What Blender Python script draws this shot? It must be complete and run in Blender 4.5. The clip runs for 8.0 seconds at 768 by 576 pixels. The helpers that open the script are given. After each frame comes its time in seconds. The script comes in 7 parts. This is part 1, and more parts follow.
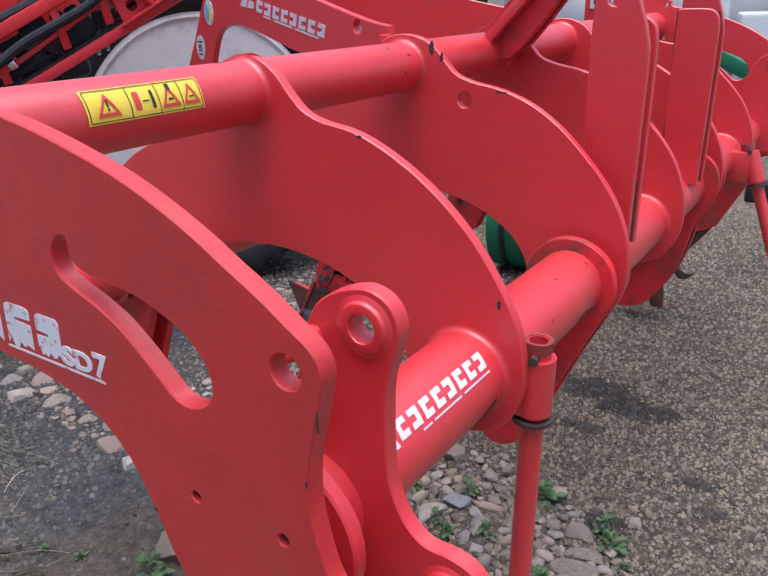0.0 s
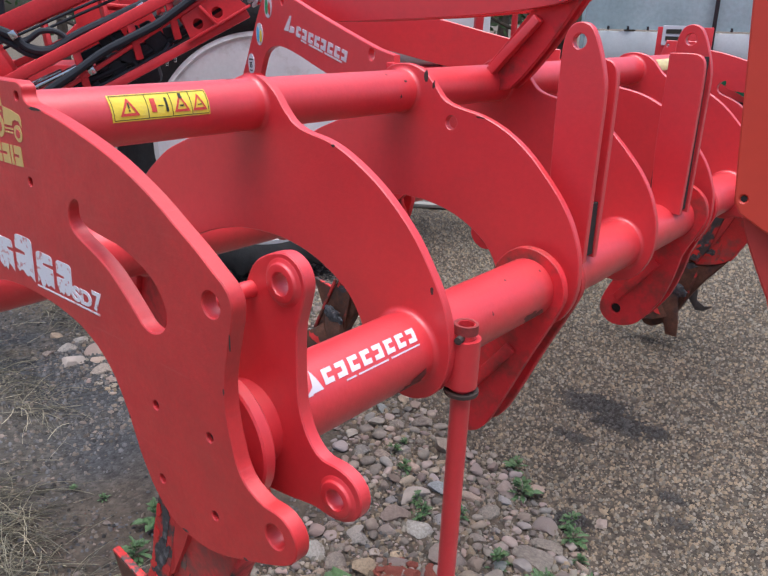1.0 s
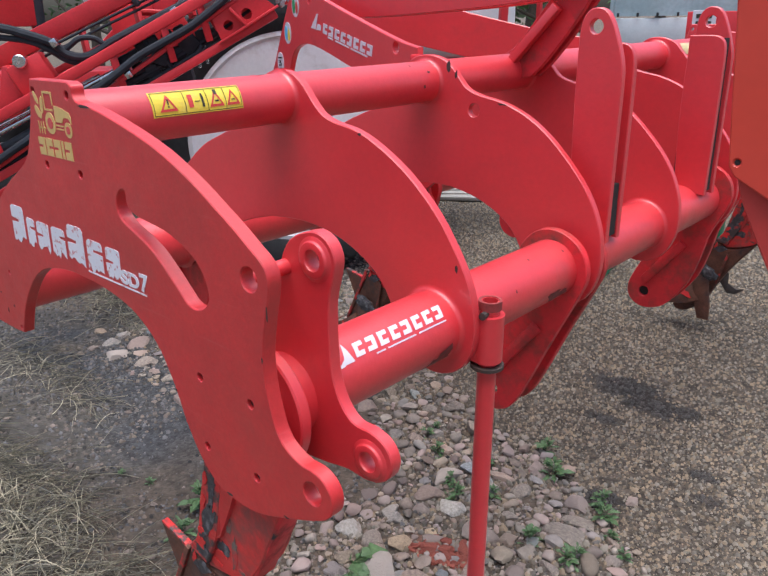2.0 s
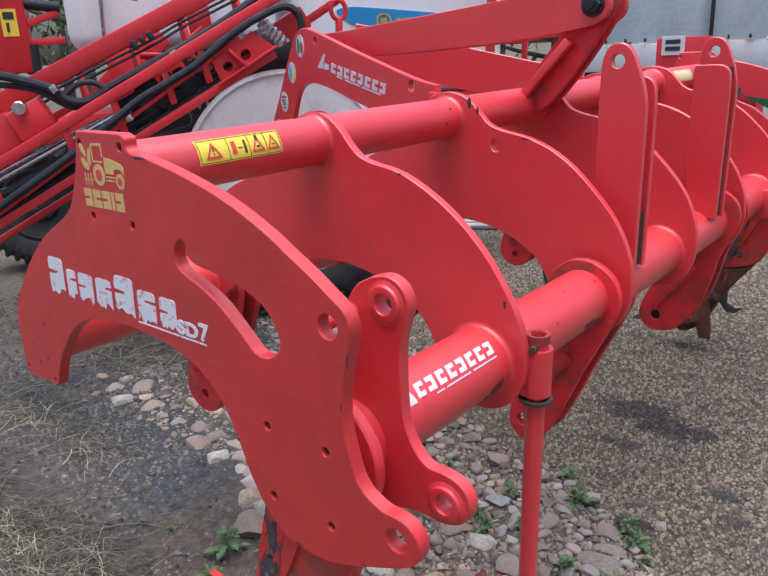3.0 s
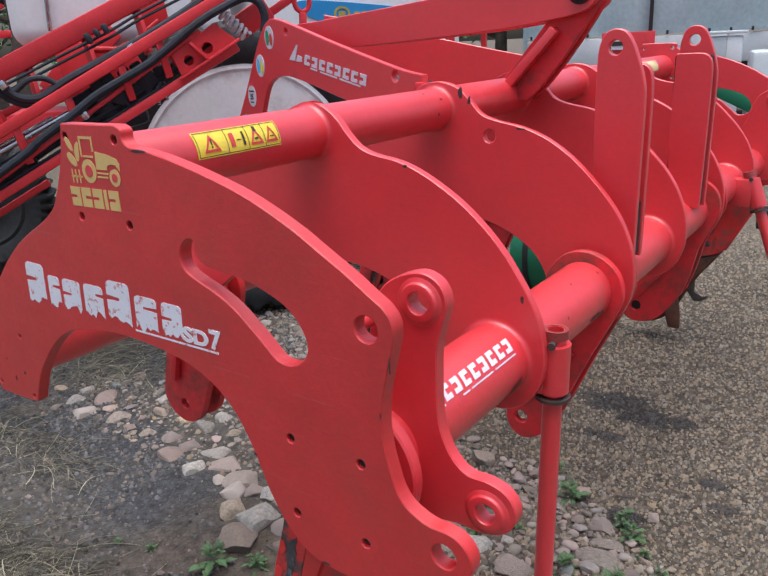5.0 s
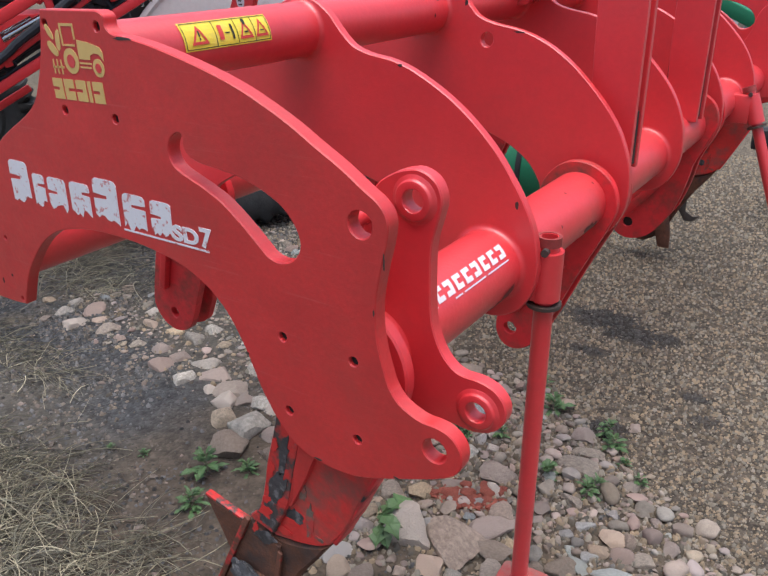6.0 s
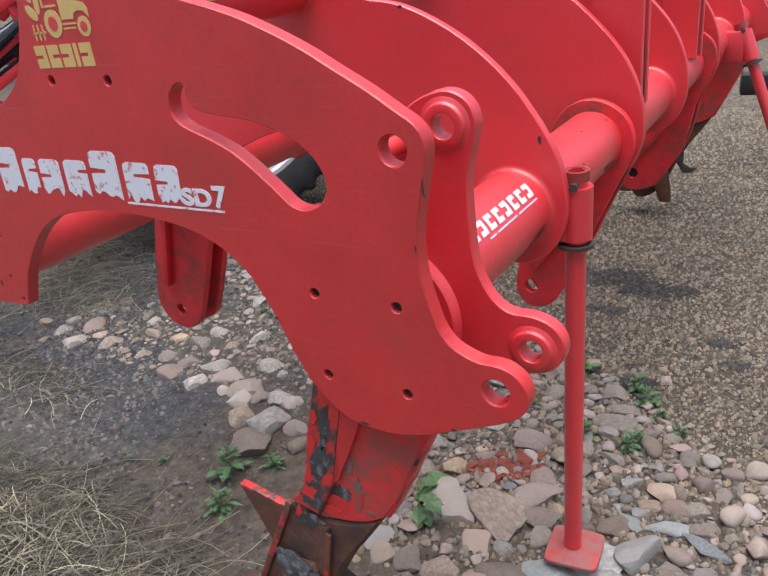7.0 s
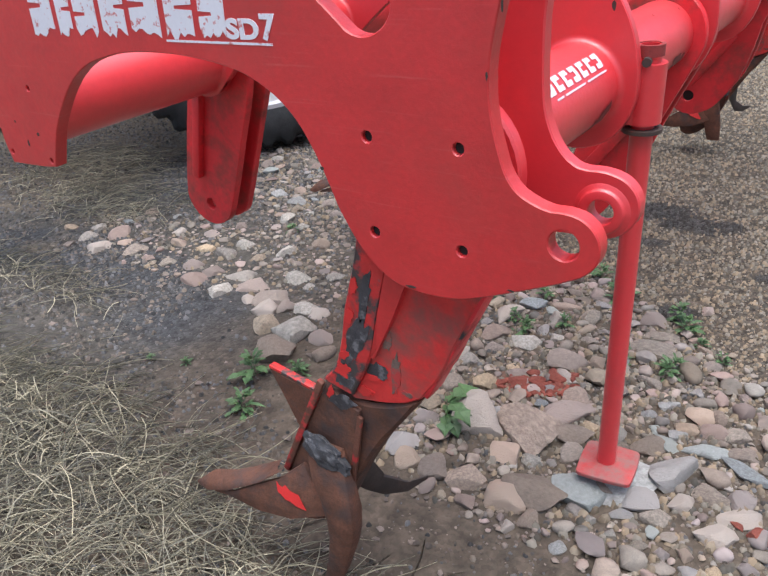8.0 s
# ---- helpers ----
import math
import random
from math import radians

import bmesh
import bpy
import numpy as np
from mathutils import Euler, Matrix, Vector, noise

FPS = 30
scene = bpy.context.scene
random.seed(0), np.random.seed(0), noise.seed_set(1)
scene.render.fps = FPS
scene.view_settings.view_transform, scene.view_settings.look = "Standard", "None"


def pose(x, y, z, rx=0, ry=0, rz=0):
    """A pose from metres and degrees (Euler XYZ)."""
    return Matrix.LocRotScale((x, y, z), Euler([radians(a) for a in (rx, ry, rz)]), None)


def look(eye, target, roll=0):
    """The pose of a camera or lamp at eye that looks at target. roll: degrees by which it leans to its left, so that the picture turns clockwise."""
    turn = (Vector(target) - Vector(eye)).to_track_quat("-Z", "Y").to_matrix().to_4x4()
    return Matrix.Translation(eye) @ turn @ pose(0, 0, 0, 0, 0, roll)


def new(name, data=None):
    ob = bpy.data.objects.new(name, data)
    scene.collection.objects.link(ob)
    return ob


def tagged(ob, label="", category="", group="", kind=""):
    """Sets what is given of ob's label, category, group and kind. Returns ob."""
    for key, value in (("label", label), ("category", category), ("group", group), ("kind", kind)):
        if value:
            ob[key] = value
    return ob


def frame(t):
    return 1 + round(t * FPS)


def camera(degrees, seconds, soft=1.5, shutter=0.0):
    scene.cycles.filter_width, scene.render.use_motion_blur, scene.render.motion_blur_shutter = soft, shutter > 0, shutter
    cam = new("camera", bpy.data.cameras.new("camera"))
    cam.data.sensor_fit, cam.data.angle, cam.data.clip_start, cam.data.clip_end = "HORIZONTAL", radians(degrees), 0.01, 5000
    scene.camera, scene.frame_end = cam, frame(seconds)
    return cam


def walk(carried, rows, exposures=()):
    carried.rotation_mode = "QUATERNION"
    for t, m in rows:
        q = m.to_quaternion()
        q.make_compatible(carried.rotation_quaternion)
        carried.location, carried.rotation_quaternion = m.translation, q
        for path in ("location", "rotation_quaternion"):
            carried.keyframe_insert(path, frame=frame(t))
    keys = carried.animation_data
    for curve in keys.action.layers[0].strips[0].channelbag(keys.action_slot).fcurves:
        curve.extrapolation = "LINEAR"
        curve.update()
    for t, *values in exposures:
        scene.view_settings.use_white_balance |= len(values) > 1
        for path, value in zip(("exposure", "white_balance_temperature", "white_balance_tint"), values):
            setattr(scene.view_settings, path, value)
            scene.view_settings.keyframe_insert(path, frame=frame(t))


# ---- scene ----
import collections
from mathutils.geometry import tessellate_polygon

cam = camera(55.2, 8.0)
PATH = [
    (0, (0.416, -0.44, 1.448), (-0.637, 1.092, 0.71), -1.5),
    (0.5, (0.575, -0.509, 1.47), (-0.529, 0.985, 0.728), -0.7),
    (1, (0.724, -0.518, 1.473), (-0.487, 0.918, 0.786), 1.2),
    (1.2, (0.751, -0.521, 1.469), (-0.506, 0.866, 0.763), 0.9),
    (1.5, (0.777, -0.536, 1.457), (-0.504, 0.832, 0.759), -0.2),
    (1.7, (0.787, -0.549, 1.46), (-0.495, 0.813, 0.753), -0.5),
    (2.8, (0.716, -0.637, 1.485), (-0.534, 0.792, 0.858), -2.8),
    (3, (0.676, -0.658, 1.49), (-0.567, 0.78, 0.868), -2.6),
    (3.5, (0.579, -0.696, 1.489), (-0.594, 0.803, 0.876), -2.2),
    (4, (0.539, -0.701, 1.486), (-0.585, 0.856, 0.926), -1.8),
    (4.2, (0.533, -0.698, 1.486), (-0.576, 0.862, 0.907), -2.1),
    (5.3, (0.533, -0.675, 1.468), (-0.597, 0.841, 0.817), -3.1),
    (5.5, (0.541, -0.683, 1.469), (-0.578, 0.827, 0.784), -3.1),
    (5.8, (0.528, -0.68, 1.452), (-0.534, 0.811, 0.646), -2.2),
    (6, (0.525, -0.682, 1.435), (-0.537, 0.796, 0.606), -1.9),
    (6.5, (0.523, -0.695, 1.434), (-0.55, 0.761, 0.578), -2.9),
    (6.8, (0.486, -0.696, 1.386), (-0.575, 0.756, 0.51), -5.9),
    (7, (0.444, -0.687, 1.334), (-0.598, 0.806, 0.508), -7.7),
    (7.2, (0.411, -0.688, 1.27), (-0.645, 0.791, 0.437), -6.6),
    (7.5, (0.394, -0.689, 1.213), (-0.676, 0.727, 0.291), -6.4),
    (8, (0.388, -0.706, 1.187), (-0.677, 0.705, 0.253), -5.4),
]
SKY, SUN = 0.128, 2.55
EXPOSURES = [(0.0, 0.45, 5950, 12), (1.5, 0.52, 6200, 11), (3.5, 0.54, 6000, 11), (4.2, 0.54, 6050, 11), (5.5, 0.44, 6300, 9), (6.3, 0.52, 6350, 9), (7.0, 0.62, 6300, 9), (8.0, 0.80, 6200, 9)]
walk(cam, [(t, look(eye, target, roll)) for t, eye, target, roll in PATH], EXPOSURES)

# ---- world, sun, exposure ----
world = bpy.data.worlds.new("sky")
scene.world = world
world.use_nodes = True
wt = world.node_tree
wt.nodes.clear()
w_out = wt.nodes.new("ShaderNodeOutputWorld")
w_bg = wt.nodes.new("ShaderNodeBackground")
w_sky = wt.nodes.new("ShaderNodeTexSky")
w_sky.sky_type = "NISHITA"
w_sky.sun_disc = False
w_sky.sun_elevation = radians(82.8)
w_sky.sun_rotation = radians(128)
w_sky.air_density = 1.0
w_sky.dust_density = 5.0
w_sky.ozone_density = 1.0
w_hue = wt.nodes.new("ShaderNodeHueSaturation")
w_hue.inputs["Saturation"].default_value = 1.0
w_bg.inputs["Strength"].default_value = SKY
wt.links.new(w_sky.outputs[0], w_hue.inputs["Color"])
wt.links.new(w_hue.outputs[0], w_bg.inputs["Color"])
wt.links.new(w_bg.outputs[0], w_out.inputs[0])
sun_data = bpy.data.lights.new("sun", "SUN")
sun_data.energy = SUN
sun_data.angle = radians(60)
sun_data.color = (0.98, 0.99, 1.0)
sun = new("sun", sun_data)
sun.matrix_world = look((0.45, -0.35, 4.5), (0, 0, 0))


# ---- materials ----
def mat(name, color, rough=0.5, metal=0.0, vary=0.12, scale=9.0, bump=0.0, bump_scale=60.0,
        second=None, cover=0.0, cover_scale=6.0, cover_rough=None, edge=0.04, spec=0.5, coat=0.0,
        island=0.0, per_object=0.0, chips=None, chip_cover=0.0, chip_scale=30.0, scratch=None, tints=()):
    """Paint, metal, earth: a base colour that varies at two scales, a second colour in patches, small chips, fine relief."""
    m = bpy.data.materials.new(name)
    m.use_nodes = True
    nt = m.node_tree
    b = nt.nodes["Principled BSDF"]
    L = nt.links.new
    co = nt.nodes.new("ShaderNodeTexCoord").outputs["Object"]

    def noise_at(s, detail=4.0, rough_=0.6):
        n = nt.nodes.new("ShaderNodeTexNoise")
        n.inputs["Scale"].default_value, n.inputs["Detail"].default_value, n.inputs["Roughness"].default_value = s, detail, rough_
        L(co, n.inputs["Vector"])
        return n.outputs["Fac"]

    def mixed(kind, fac, a, c):
        n = nt.nodes.new("ShaderNodeMix")
        n.data_type, n.blend_type = "RGBA", kind
        n.inputs[0].default_value = 1.0
        if fac is not None:
            L(fac, n.inputs[0])
        for v, k in ((a, 6), (c, 7)):
            if isinstance(v, tuple):
                n.inputs[k].default_value = (*v, 1)
            else:
                L(v, n.inputs[k])
        return n.outputs[2]

    def ramp(x, lo, hi, a=0.0, c=1.0):
        n = nt.nodes.new("ShaderNodeMapRange")
        n.clamp = True
        for k, v in enumerate((lo, hi, a, c)):
            n.inputs[k + 1].default_value = v
        L(x, n.inputs[0])
        return n.outputs[0]

    def gray(x):
        n = nt.nodes.new("ShaderNodeCombineColor")
        for k in range(3):
            L(x, n.inputs[k])
        return n.outputs[0]

    col = mixed("MULTIPLY", None, color, gray(ramp(noise_at(scale), 0.3, 0.7, 1 - vary, 1 + vary)))
    col = mixed("MULTIPLY", None, col, gray(ramp(noise_at(scale * 14, 2.0), 0.3, 0.7, 1 - vary * 0.5, 1 + vary * 0.5)))
    def shuffled(x, k):
        n = nt.nodes.new("ShaderNodeMath")
        n.operation = "MULTIPLY"
        n.inputs[1].default_value = k
        L(x, n.inputs[0])
        f = nt.nodes.new("ShaderNodeMath")
        f.operation = "FRACT"
        L(n.outputs[0], f.inputs[0])
        return f.outputs[0]

    spread = island or per_object
    if spread:
        g = nt.nodes.new("ShaderNodeNewGeometry").outputs["Random Per Island"] if island else nt.nodes.new("ShaderNodeObjectInfo").outputs["Random"]
        if second is not None:
            col = mixed("MIX", ramp(shuffled(g, 17.31), 0.35, 0.75), col, second)
        if tints:
            cr = nt.nodes.new("ShaderNodeValToRGB")
            cr.color_ramp.interpolation = "CONSTANT"
            for k, c in enumerate(tints):
                e = cr.color_ramp.elements[k] if k < 2 else cr.color_ramp.elements.new(k / len(tints))
                e.position, e.color = k / len(tints), (*c, 1)
            L(shuffled(g, 29.77), cr.inputs[0])
            col = mixed("MULTIPLY", None, col, cr.outputs[0])
        col = mixed("MULTIPLY", None, col, gray(ramp(shuffled(g, 57.7), 0, 1, 1 - spread, 1 + spread)))
    r_sock = ramp(noise_at(scale * 3), 0.3, 0.7, max(rough - 0.08, 0.02), rough + 0.08)
    if second is not None and cover > 0 and not island and not per_object:
        f = ramp(noise_at(cover_scale, 6.0, 0.65), 0.62 - 0.4 * cover, 0.62 - 0.4 * cover + edge)
        col = mixed("MIX", f, col, second)
        if cover_rough is not None:
            n = nt.nodes.new("ShaderNodeMix")
            n.inputs[3].default_value = cover_rough
            L(f, n.inputs[0])
            L(r_sock, n.inputs[2])
            r_sock = n.outputs[0]
    if chips is not None:
        v = nt.nodes.new("ShaderNodeTexVoronoi")
        v.inputs["Scale"].default_value = chip_scale
        L(co, v.inputs["Vector"])
        big = ramp(noise_at(chip_scale * 0.35, 3.0), 0.66 - chip_cover, 0.68 - chip_cover)
        small = ramp(v.outputs["Distance"], 0.30, 0.22)
        n = nt.nodes.new("ShaderNodeMath")
        n.operation = "MULTIPLY"
        L(big, n.inputs[0])
        L(small, n.inputs[1])
        col = mixed("MIX", n.outputs[0], col, chips)
    if scratch is not None:
        # thin pale scratches in two slanting directions, in patches
        for tilt, place in ((0.55, 0.0), (0.95, 3.7)):
            mp = nt.nodes.new("ShaderNodeMapping")
            mp.inputs["Location"].default_value = (place, place, place)
            mp.inputs["Rotation"].default_value = (tilt, tilt * 0.5, 0.3)
            mp.inputs["Scale"].default_value = (5, 5, 190)
            L(co, mp.inputs["Vector"])
            n = nt.nodes.new("ShaderNodeTexNoise")
            n.inputs["Scale"].default_value, n.inputs["Detail"].default_value = 1.0, 1.0
            L(mp.outputs[0], n.inputs["Vector"])
            k = nt.nodes.new("ShaderNodeMath")
            k.operation = "MULTIPLY"
            L(ramp(n.outputs["Fac"], 0.66, 0.78, 0.0, 0.30), k.inputs[0])
            L(ramp(noise_at(5 + place, 2.0), 0.46, 0.62), k.inputs[1])
            col = mixed("MIX", k.outputs[0], col, scratch)
    L(col, b.inputs["Base Color"])
    L(r_sock, b.inputs["Roughness"])
    b.inputs["Metallic"].default_value = metal
    b.inputs["Specular IOR Level"].default_value = spec
    if coat:
        b.inputs["Coat Weight"].default_value = coat
        b.inputs["Coat Roughness"].default_value = 0.46
        b.inputs["Coat IOR"].default_value = 1.57
    if bump:
        bn = nt.nodes.new("ShaderNodeBump")
        bn.inputs["Strength"].default_value = 1.0
        bn.inputs["Distance"].default_value = bump
        L(noise_at(bump_scale, 5.0), bn.inputs["Height"])
        L(bn.outputs[0], b.inputs["Normal"])
    return m


RED = (0.66, 0.028, 0.038)
M_red = mat("red_paint", RED, 0.40, vary=0.07, scale=4, bump=0.0006, bump_scale=120, second=(0.50, 0.035, 0.04), cover=0.10, cover_scale=6,
            edge=0.30, chips=(0.10, 0.05, 0.04), chip_cover=-0.165, chip_scale=34, spec=0.55, coat=1.0)
M_side = mat("red_paint_scuffed", (0.56, 0.021, 0.025), 0.42, vary=0.13, scale=7, bump=0.0006, bump_scale=120, second=(0.40, 0.040, 0.034), cover=0.27, cover_scale=4,
             edge=0.35, chips=(0.12, 0.05, 0.04), chip_cover=-0.15, chip_scale=30, spec=0.55, coat=0.6, scratch=(0.62, 0.16, 0.15))
M_tube = mat("red_paint_tube", RED, 0.38, vary=0.08, scale=4, bump=0.0006, bump_scale=120, second=(0.46, 0.045, 0.04), cover=0.13, cover_scale=5,
             edge=0.30, chips=(0.07, 0.045, 0.04), chip_cover=-0.10, chip_scale=24, spec=0.6, coat=1.0)
M_red_dirty = mat("red_paint_muddy", RED, 0.45, vary=0.15, scale=6, bump=0.001, bump_scale=70, second=(0.10, 0.055, 0.045), cover=0.27,
                  cover_scale=9, cover_rough=0.8, edge=0.14, chips=(0.03, 0.028, 0.03), chip_cover=0.08, chip_scale=26)
M_red_worn = mat("red_paint_worn_off", (0.60, 0.032, 0.030), 0.42, vary=0.15, scale=8, bump=0.0015, bump_scale=60, second=(0.070, 0.058, 0.055), cover=0.31,
                 cover_scale=21, cover_rough=0.55, edge=0.07, chips=(0.20, 0.095, 0.065), chip_cover=0.13, chip_scale=17)
M_red_panel = mat("red_paint_smeared", (0.60, 0.032, 0.032), 0.42, vary=0.15, scale=8, bump=0.001, bump_scale=60, second=(0.20, 0.085, 0.070), cover=0.42,
                  cover_scale=11, cover_rough=0.7, edge=0.22, chips=(0.05, 0.04, 0.04), chip_cover=-0.04, chip_scale=22)
M_scraped = mat("scraped_steel", (0.56, 0.032, 0.032), 0.42, vary=0.15, scale=8, bump=0.002, bump_scale=60, second=(0.060, 0.050, 0.050), cover=0.50,
                cover_scale=17, cover_rough=0.5, edge=0.10, chips=(0.17, 0.16, 0.17), chip_cover=0.10, chip_scale=42)
M_bare = mat("blackened_steel", (0.048, 0.046, 0.052), 0.55, vary=0.35, scale=30, bump=0.002, bump_scale=110, second=(0.17, 0.165, 0.175), cover=0.24, cover_scale=48,
             edge=0.12, chips=(0.45, 0.03, 0.03), chip_cover=0.06, chip_scale=70)
M_mud = mat("dried_mud", (0.15, 0.105, 0.085), 0.85, vary=0.35, scale=30, bump=0.001, bump_scale=120, second=(0.45, 0.04, 0.038), cover=0.40, cover_scale=34, edge=0.12)
M_flake = mat("flaking_red_paint", (0.60, 0.030, 0.030), 0.42, vary=0.12, scale=14, chips=(0.06, 0.045, 0.045), chip_cover=0.02, chip_scale=60)
M_red_stain = mat("red_paint_stained", RED, 0.42, vary=0.10, scale=5, bump=0.0008, bump_scale=90, second=(0.17, 0.055, 0.042), cover=0.36, cover_scale=8,
                  cover_rough=0.7, edge=0.22, chips=(0.06, 0.04, 0.035), chip_cover=-0.13, chip_scale=24)
M_red_dust = mat("red_paint_dusty", (0.44, 0.055, 0.055), 0.75, vary=0.2, scale=16, second=(0.27, 0.135, 0.125), cover=0.72, cover_scale=26, cover_rough=0.9, edge=0.30, spec=0.25)
M_red_boom = mat("red_paint_boom", (0.60, 0.028, 0.036), 0.42, vary=0.12, scale=7, bump=0.0005)
M_orange = mat("orange_red_paint", (0.66, 0.060, 0.036), 0.45, vary=0.07, scale=3)
# darker, rougher tone for the set-back lower plate
M_orange_darker = mat("darker_orange_red", (0.50, 0.045, 0.036), 0.6, vary=0.12, scale=5)
M_rust = mat("rusty_steel", (0.115, 0.047, 0.028), 0.78, vary=0.4, scale=18, bump=0.002, bump_scale=90, second=(0.055, 0.035, 0.032), cover=0.35,
             cover_scale=16, edge=0.2)
M_grease = mat("greasy_dirt", (0.17, 0.050, 0.045), 0.6, vary=0.35, scale=40, second=(0.22, 0.05, 0.045), cover=0.4, cover_scale=45, edge=0.2)
M_weld = mat("weld_scale", (0.050, 0.050, 0.056), 0.6, vary=0.4, scale=30, bump=0.003, bump_scale=110, second=(0.19, 0.19, 0.20), cover=0.18, cover_scale=50, edge=0.15)
M_rust_dark = mat("dark_worn_steel", (0.050, 0.038, 0.034), 0.6, vary=0.3, scale=18, second=(0.10, 0.05, 0.035), cover=0.2, cover_scale=14, edge=0.2)
# near-black that stands in for shade inside holes and gaps; also on small pins
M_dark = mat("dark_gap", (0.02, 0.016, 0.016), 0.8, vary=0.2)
M_steel = mat("chrome_steel", (0.55, 0.56, 0.58), 0.22, metal=1.0, vary=0.1)
M_pipe_in = mat("brown_pipe_mouth", (0.27, 0.04, 0.038), 0.6, vary=0.3, scale=30)
M_hose = mat("black_rubber", (0.022, 0.026, 0.034), 0.62, vary=0.25, scale=20, spec=0.3)
M_tyre = mat("tyre_rubber", (0.018, 0.019, 0.021), 0.8, vary=0.3, scale=12, bump=0.002)
M_rim = mat("white_wheel", (0.80, 0.82, 0.84), 0.5, vary=0.06, scale=4, second=(0.40, 0.36, 0.30), cover=0.08, cover_scale=5, edge=0.3)
M_tank = mat("white_plastic", (0.80, 0.82, 0.83), 0.42, vary=0.04, scale=2)
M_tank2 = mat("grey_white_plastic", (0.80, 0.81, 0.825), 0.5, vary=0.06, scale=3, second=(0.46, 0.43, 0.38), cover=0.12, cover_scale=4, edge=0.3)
M_blue = mat("blue_band", (0.02, 0.25, 0.55), 0.45, vary=0.05)
M_gold = mat("dull_gold", (0.42, 0.33, 0.08), 0.5)
M_green = mat("green_paint", (0.012, 0.17, 0.085), 0.45, vary=0.12, scale=5)
M_black = mat("black_paint", (0.018, 0.018, 0.022), 0.5, vary=0.2)
M_white = mat("white_lettering", (0.62, 0.60, 0.66), 0.5, vary=0.03)
M_letter = mat("scuffed_white_lettering", (0.74, 0.74, 0.80), 0.5, vary=0.04, second=(0.60, 0.22, 0.22), cover=0.12, cover_scale=60, edge=0.05)
M_beige = mat("beige_lettering", (0.66, 0.46, 0.17), 0.55, vary=0.05)
M_yellow = mat("yellow_sticker", (0.80, 0.62, 0.06), 0.4, vary=0.10, scale=30, second=(0.62, 0.50, 0.16), cover=0.25, cover_scale=30, edge=0.2)
M_faded = mat("faded_sticker", (0.70, 0.60, 0.30), 0.5, vary=0.10, scale=30, second=(0.62, 0.40, 0.30), cover=0.25, cover_scale=25, edge=0.2)
M_ink = mat("black_ink", (0.03, 0.028, 0.02), 0.5)
M_sred = mat("sticker_red", (0.62, 0.06, 0.05), 0.45)
M_sgreen = mat("sticker_green", (0.02, 0.30, 0.12), 0.45)
M_scyan = mat("sticker_blue", (0.10, 0.45, 0.72), 0.45)
M_tarp = mat("grey_tarpaulin", (0.33, 0.43, 0.46), 0.45, vary=0.16, scale=1.2, bump=0.01, bump_scale=2)
M_board = mat("pale_side_board", (0.55, 0.59, 0.61), 0.5, vary=0.08, scale=2)
M_leaf = mat("weed_leaf", (0.070, 0.135, 0.050), 0.55, vary=0.35, scale=25)
M_tree = mat("tree_leaf", (0.05, 0.11, 0.03), 0.6, island=0.5)
M_bark = mat("bark", (0.09, 0.07, 0.055), 0.9, vary=0.3)
M_straw = mat("dry_straw", (0.29, 0.262, 0.185), 0.8, island=0.5, second=(0.115, 0.108, 0.085))
M_stone = mat("field_stone", (0.292, 0.248, 0.208), 0.85, vary=0.34, scale=13, bump=0.005, bump_scale=34, per_object=0.22, second=(0.295, 0.240, 0.214),
              tints=((1, 1, 1), (0.99, 0.96, 0.95), (0.90, 0.95, 1.0), (0.98, 0.93, 0.83), (0.78, 0.76, 0.75), (1.02, 1.02, 1.0), (0.95, 0.87, 0.84)))
M_slate = mat("grey_stone", (0.265, 0.262, 0.252), 0.8, vary=0.34, scale=13, bump=0.004, bump_scale=30, per_object=0.2, second=(0.27, 0.25, 0.24))
M_ochre = mat("ochre_stone", (0.36, 0.275, 0.185), 0.85, vary=0.28, scale=11, bump=0.004, bump_scale=30, per_object=0.25, second=(0.33, 0.25, 0.20))
M_blueish = mat("blue_grey_stone", (0.220, 0.235, 0.238), 0.8, vary=0.34, scale=13, bump=0.004, bump_scale=30, per_object=0.2, second=(0.285, 0.30, 0.28))
M_pale = mat("pale_stone", (0.320, 0.296, 0.262), 0.85, vary=0.34, scale=13, bump=0.004, bump_scale=30, per_object=0.2, second=(0.36, 0.31, 0.27))
M_brown = mat("brown_stone", (0.195, 0.155, 0.125), 0.85, vary=0.2, scale=14, bump=0.003, bump_scale=40, per_object=0.2)
M_brick = mat("crumbled_brick", (0.24, 0.062, 0.042), 0.9, vary=0.25, scale=25, bump=0.003, bump_scale=80)
M_gravel = mat("gravel", (0.166, 0.126, 0.084), 0.8, vary=0.15, scale=40, island=0.66, second=(0.146, 0.130, 0.106))
M_oily = mat("oily_gravel", (0.034, 0.029, 0.026), 0.5, vary=0.2, scale=40, island=0.6)
M_rubble = mat("broken_stone", (0.225, 0.195, 0.165), 0.85, vary=0.25, scale=30, bump=0.002, bump_scale=70, island=0.40, second=(0.26, 0.205, 0.185),
               tints=((1, 1, 1), (0.99, 0.96, 0.95), (0.90, 0.95, 1.0), (0.98, 0.93, 0.83), (0.78, 0.76, 0.75), (1.02, 1.02, 1.0), (0.95, 0.87, 0.84)))
M_dirtstone = mat("dirty_grit", (0.135, 0.108, 0.092), 0.9, vary=0.25, scale=30, island=0.5, second=(0.165, 0.13, 0.108))
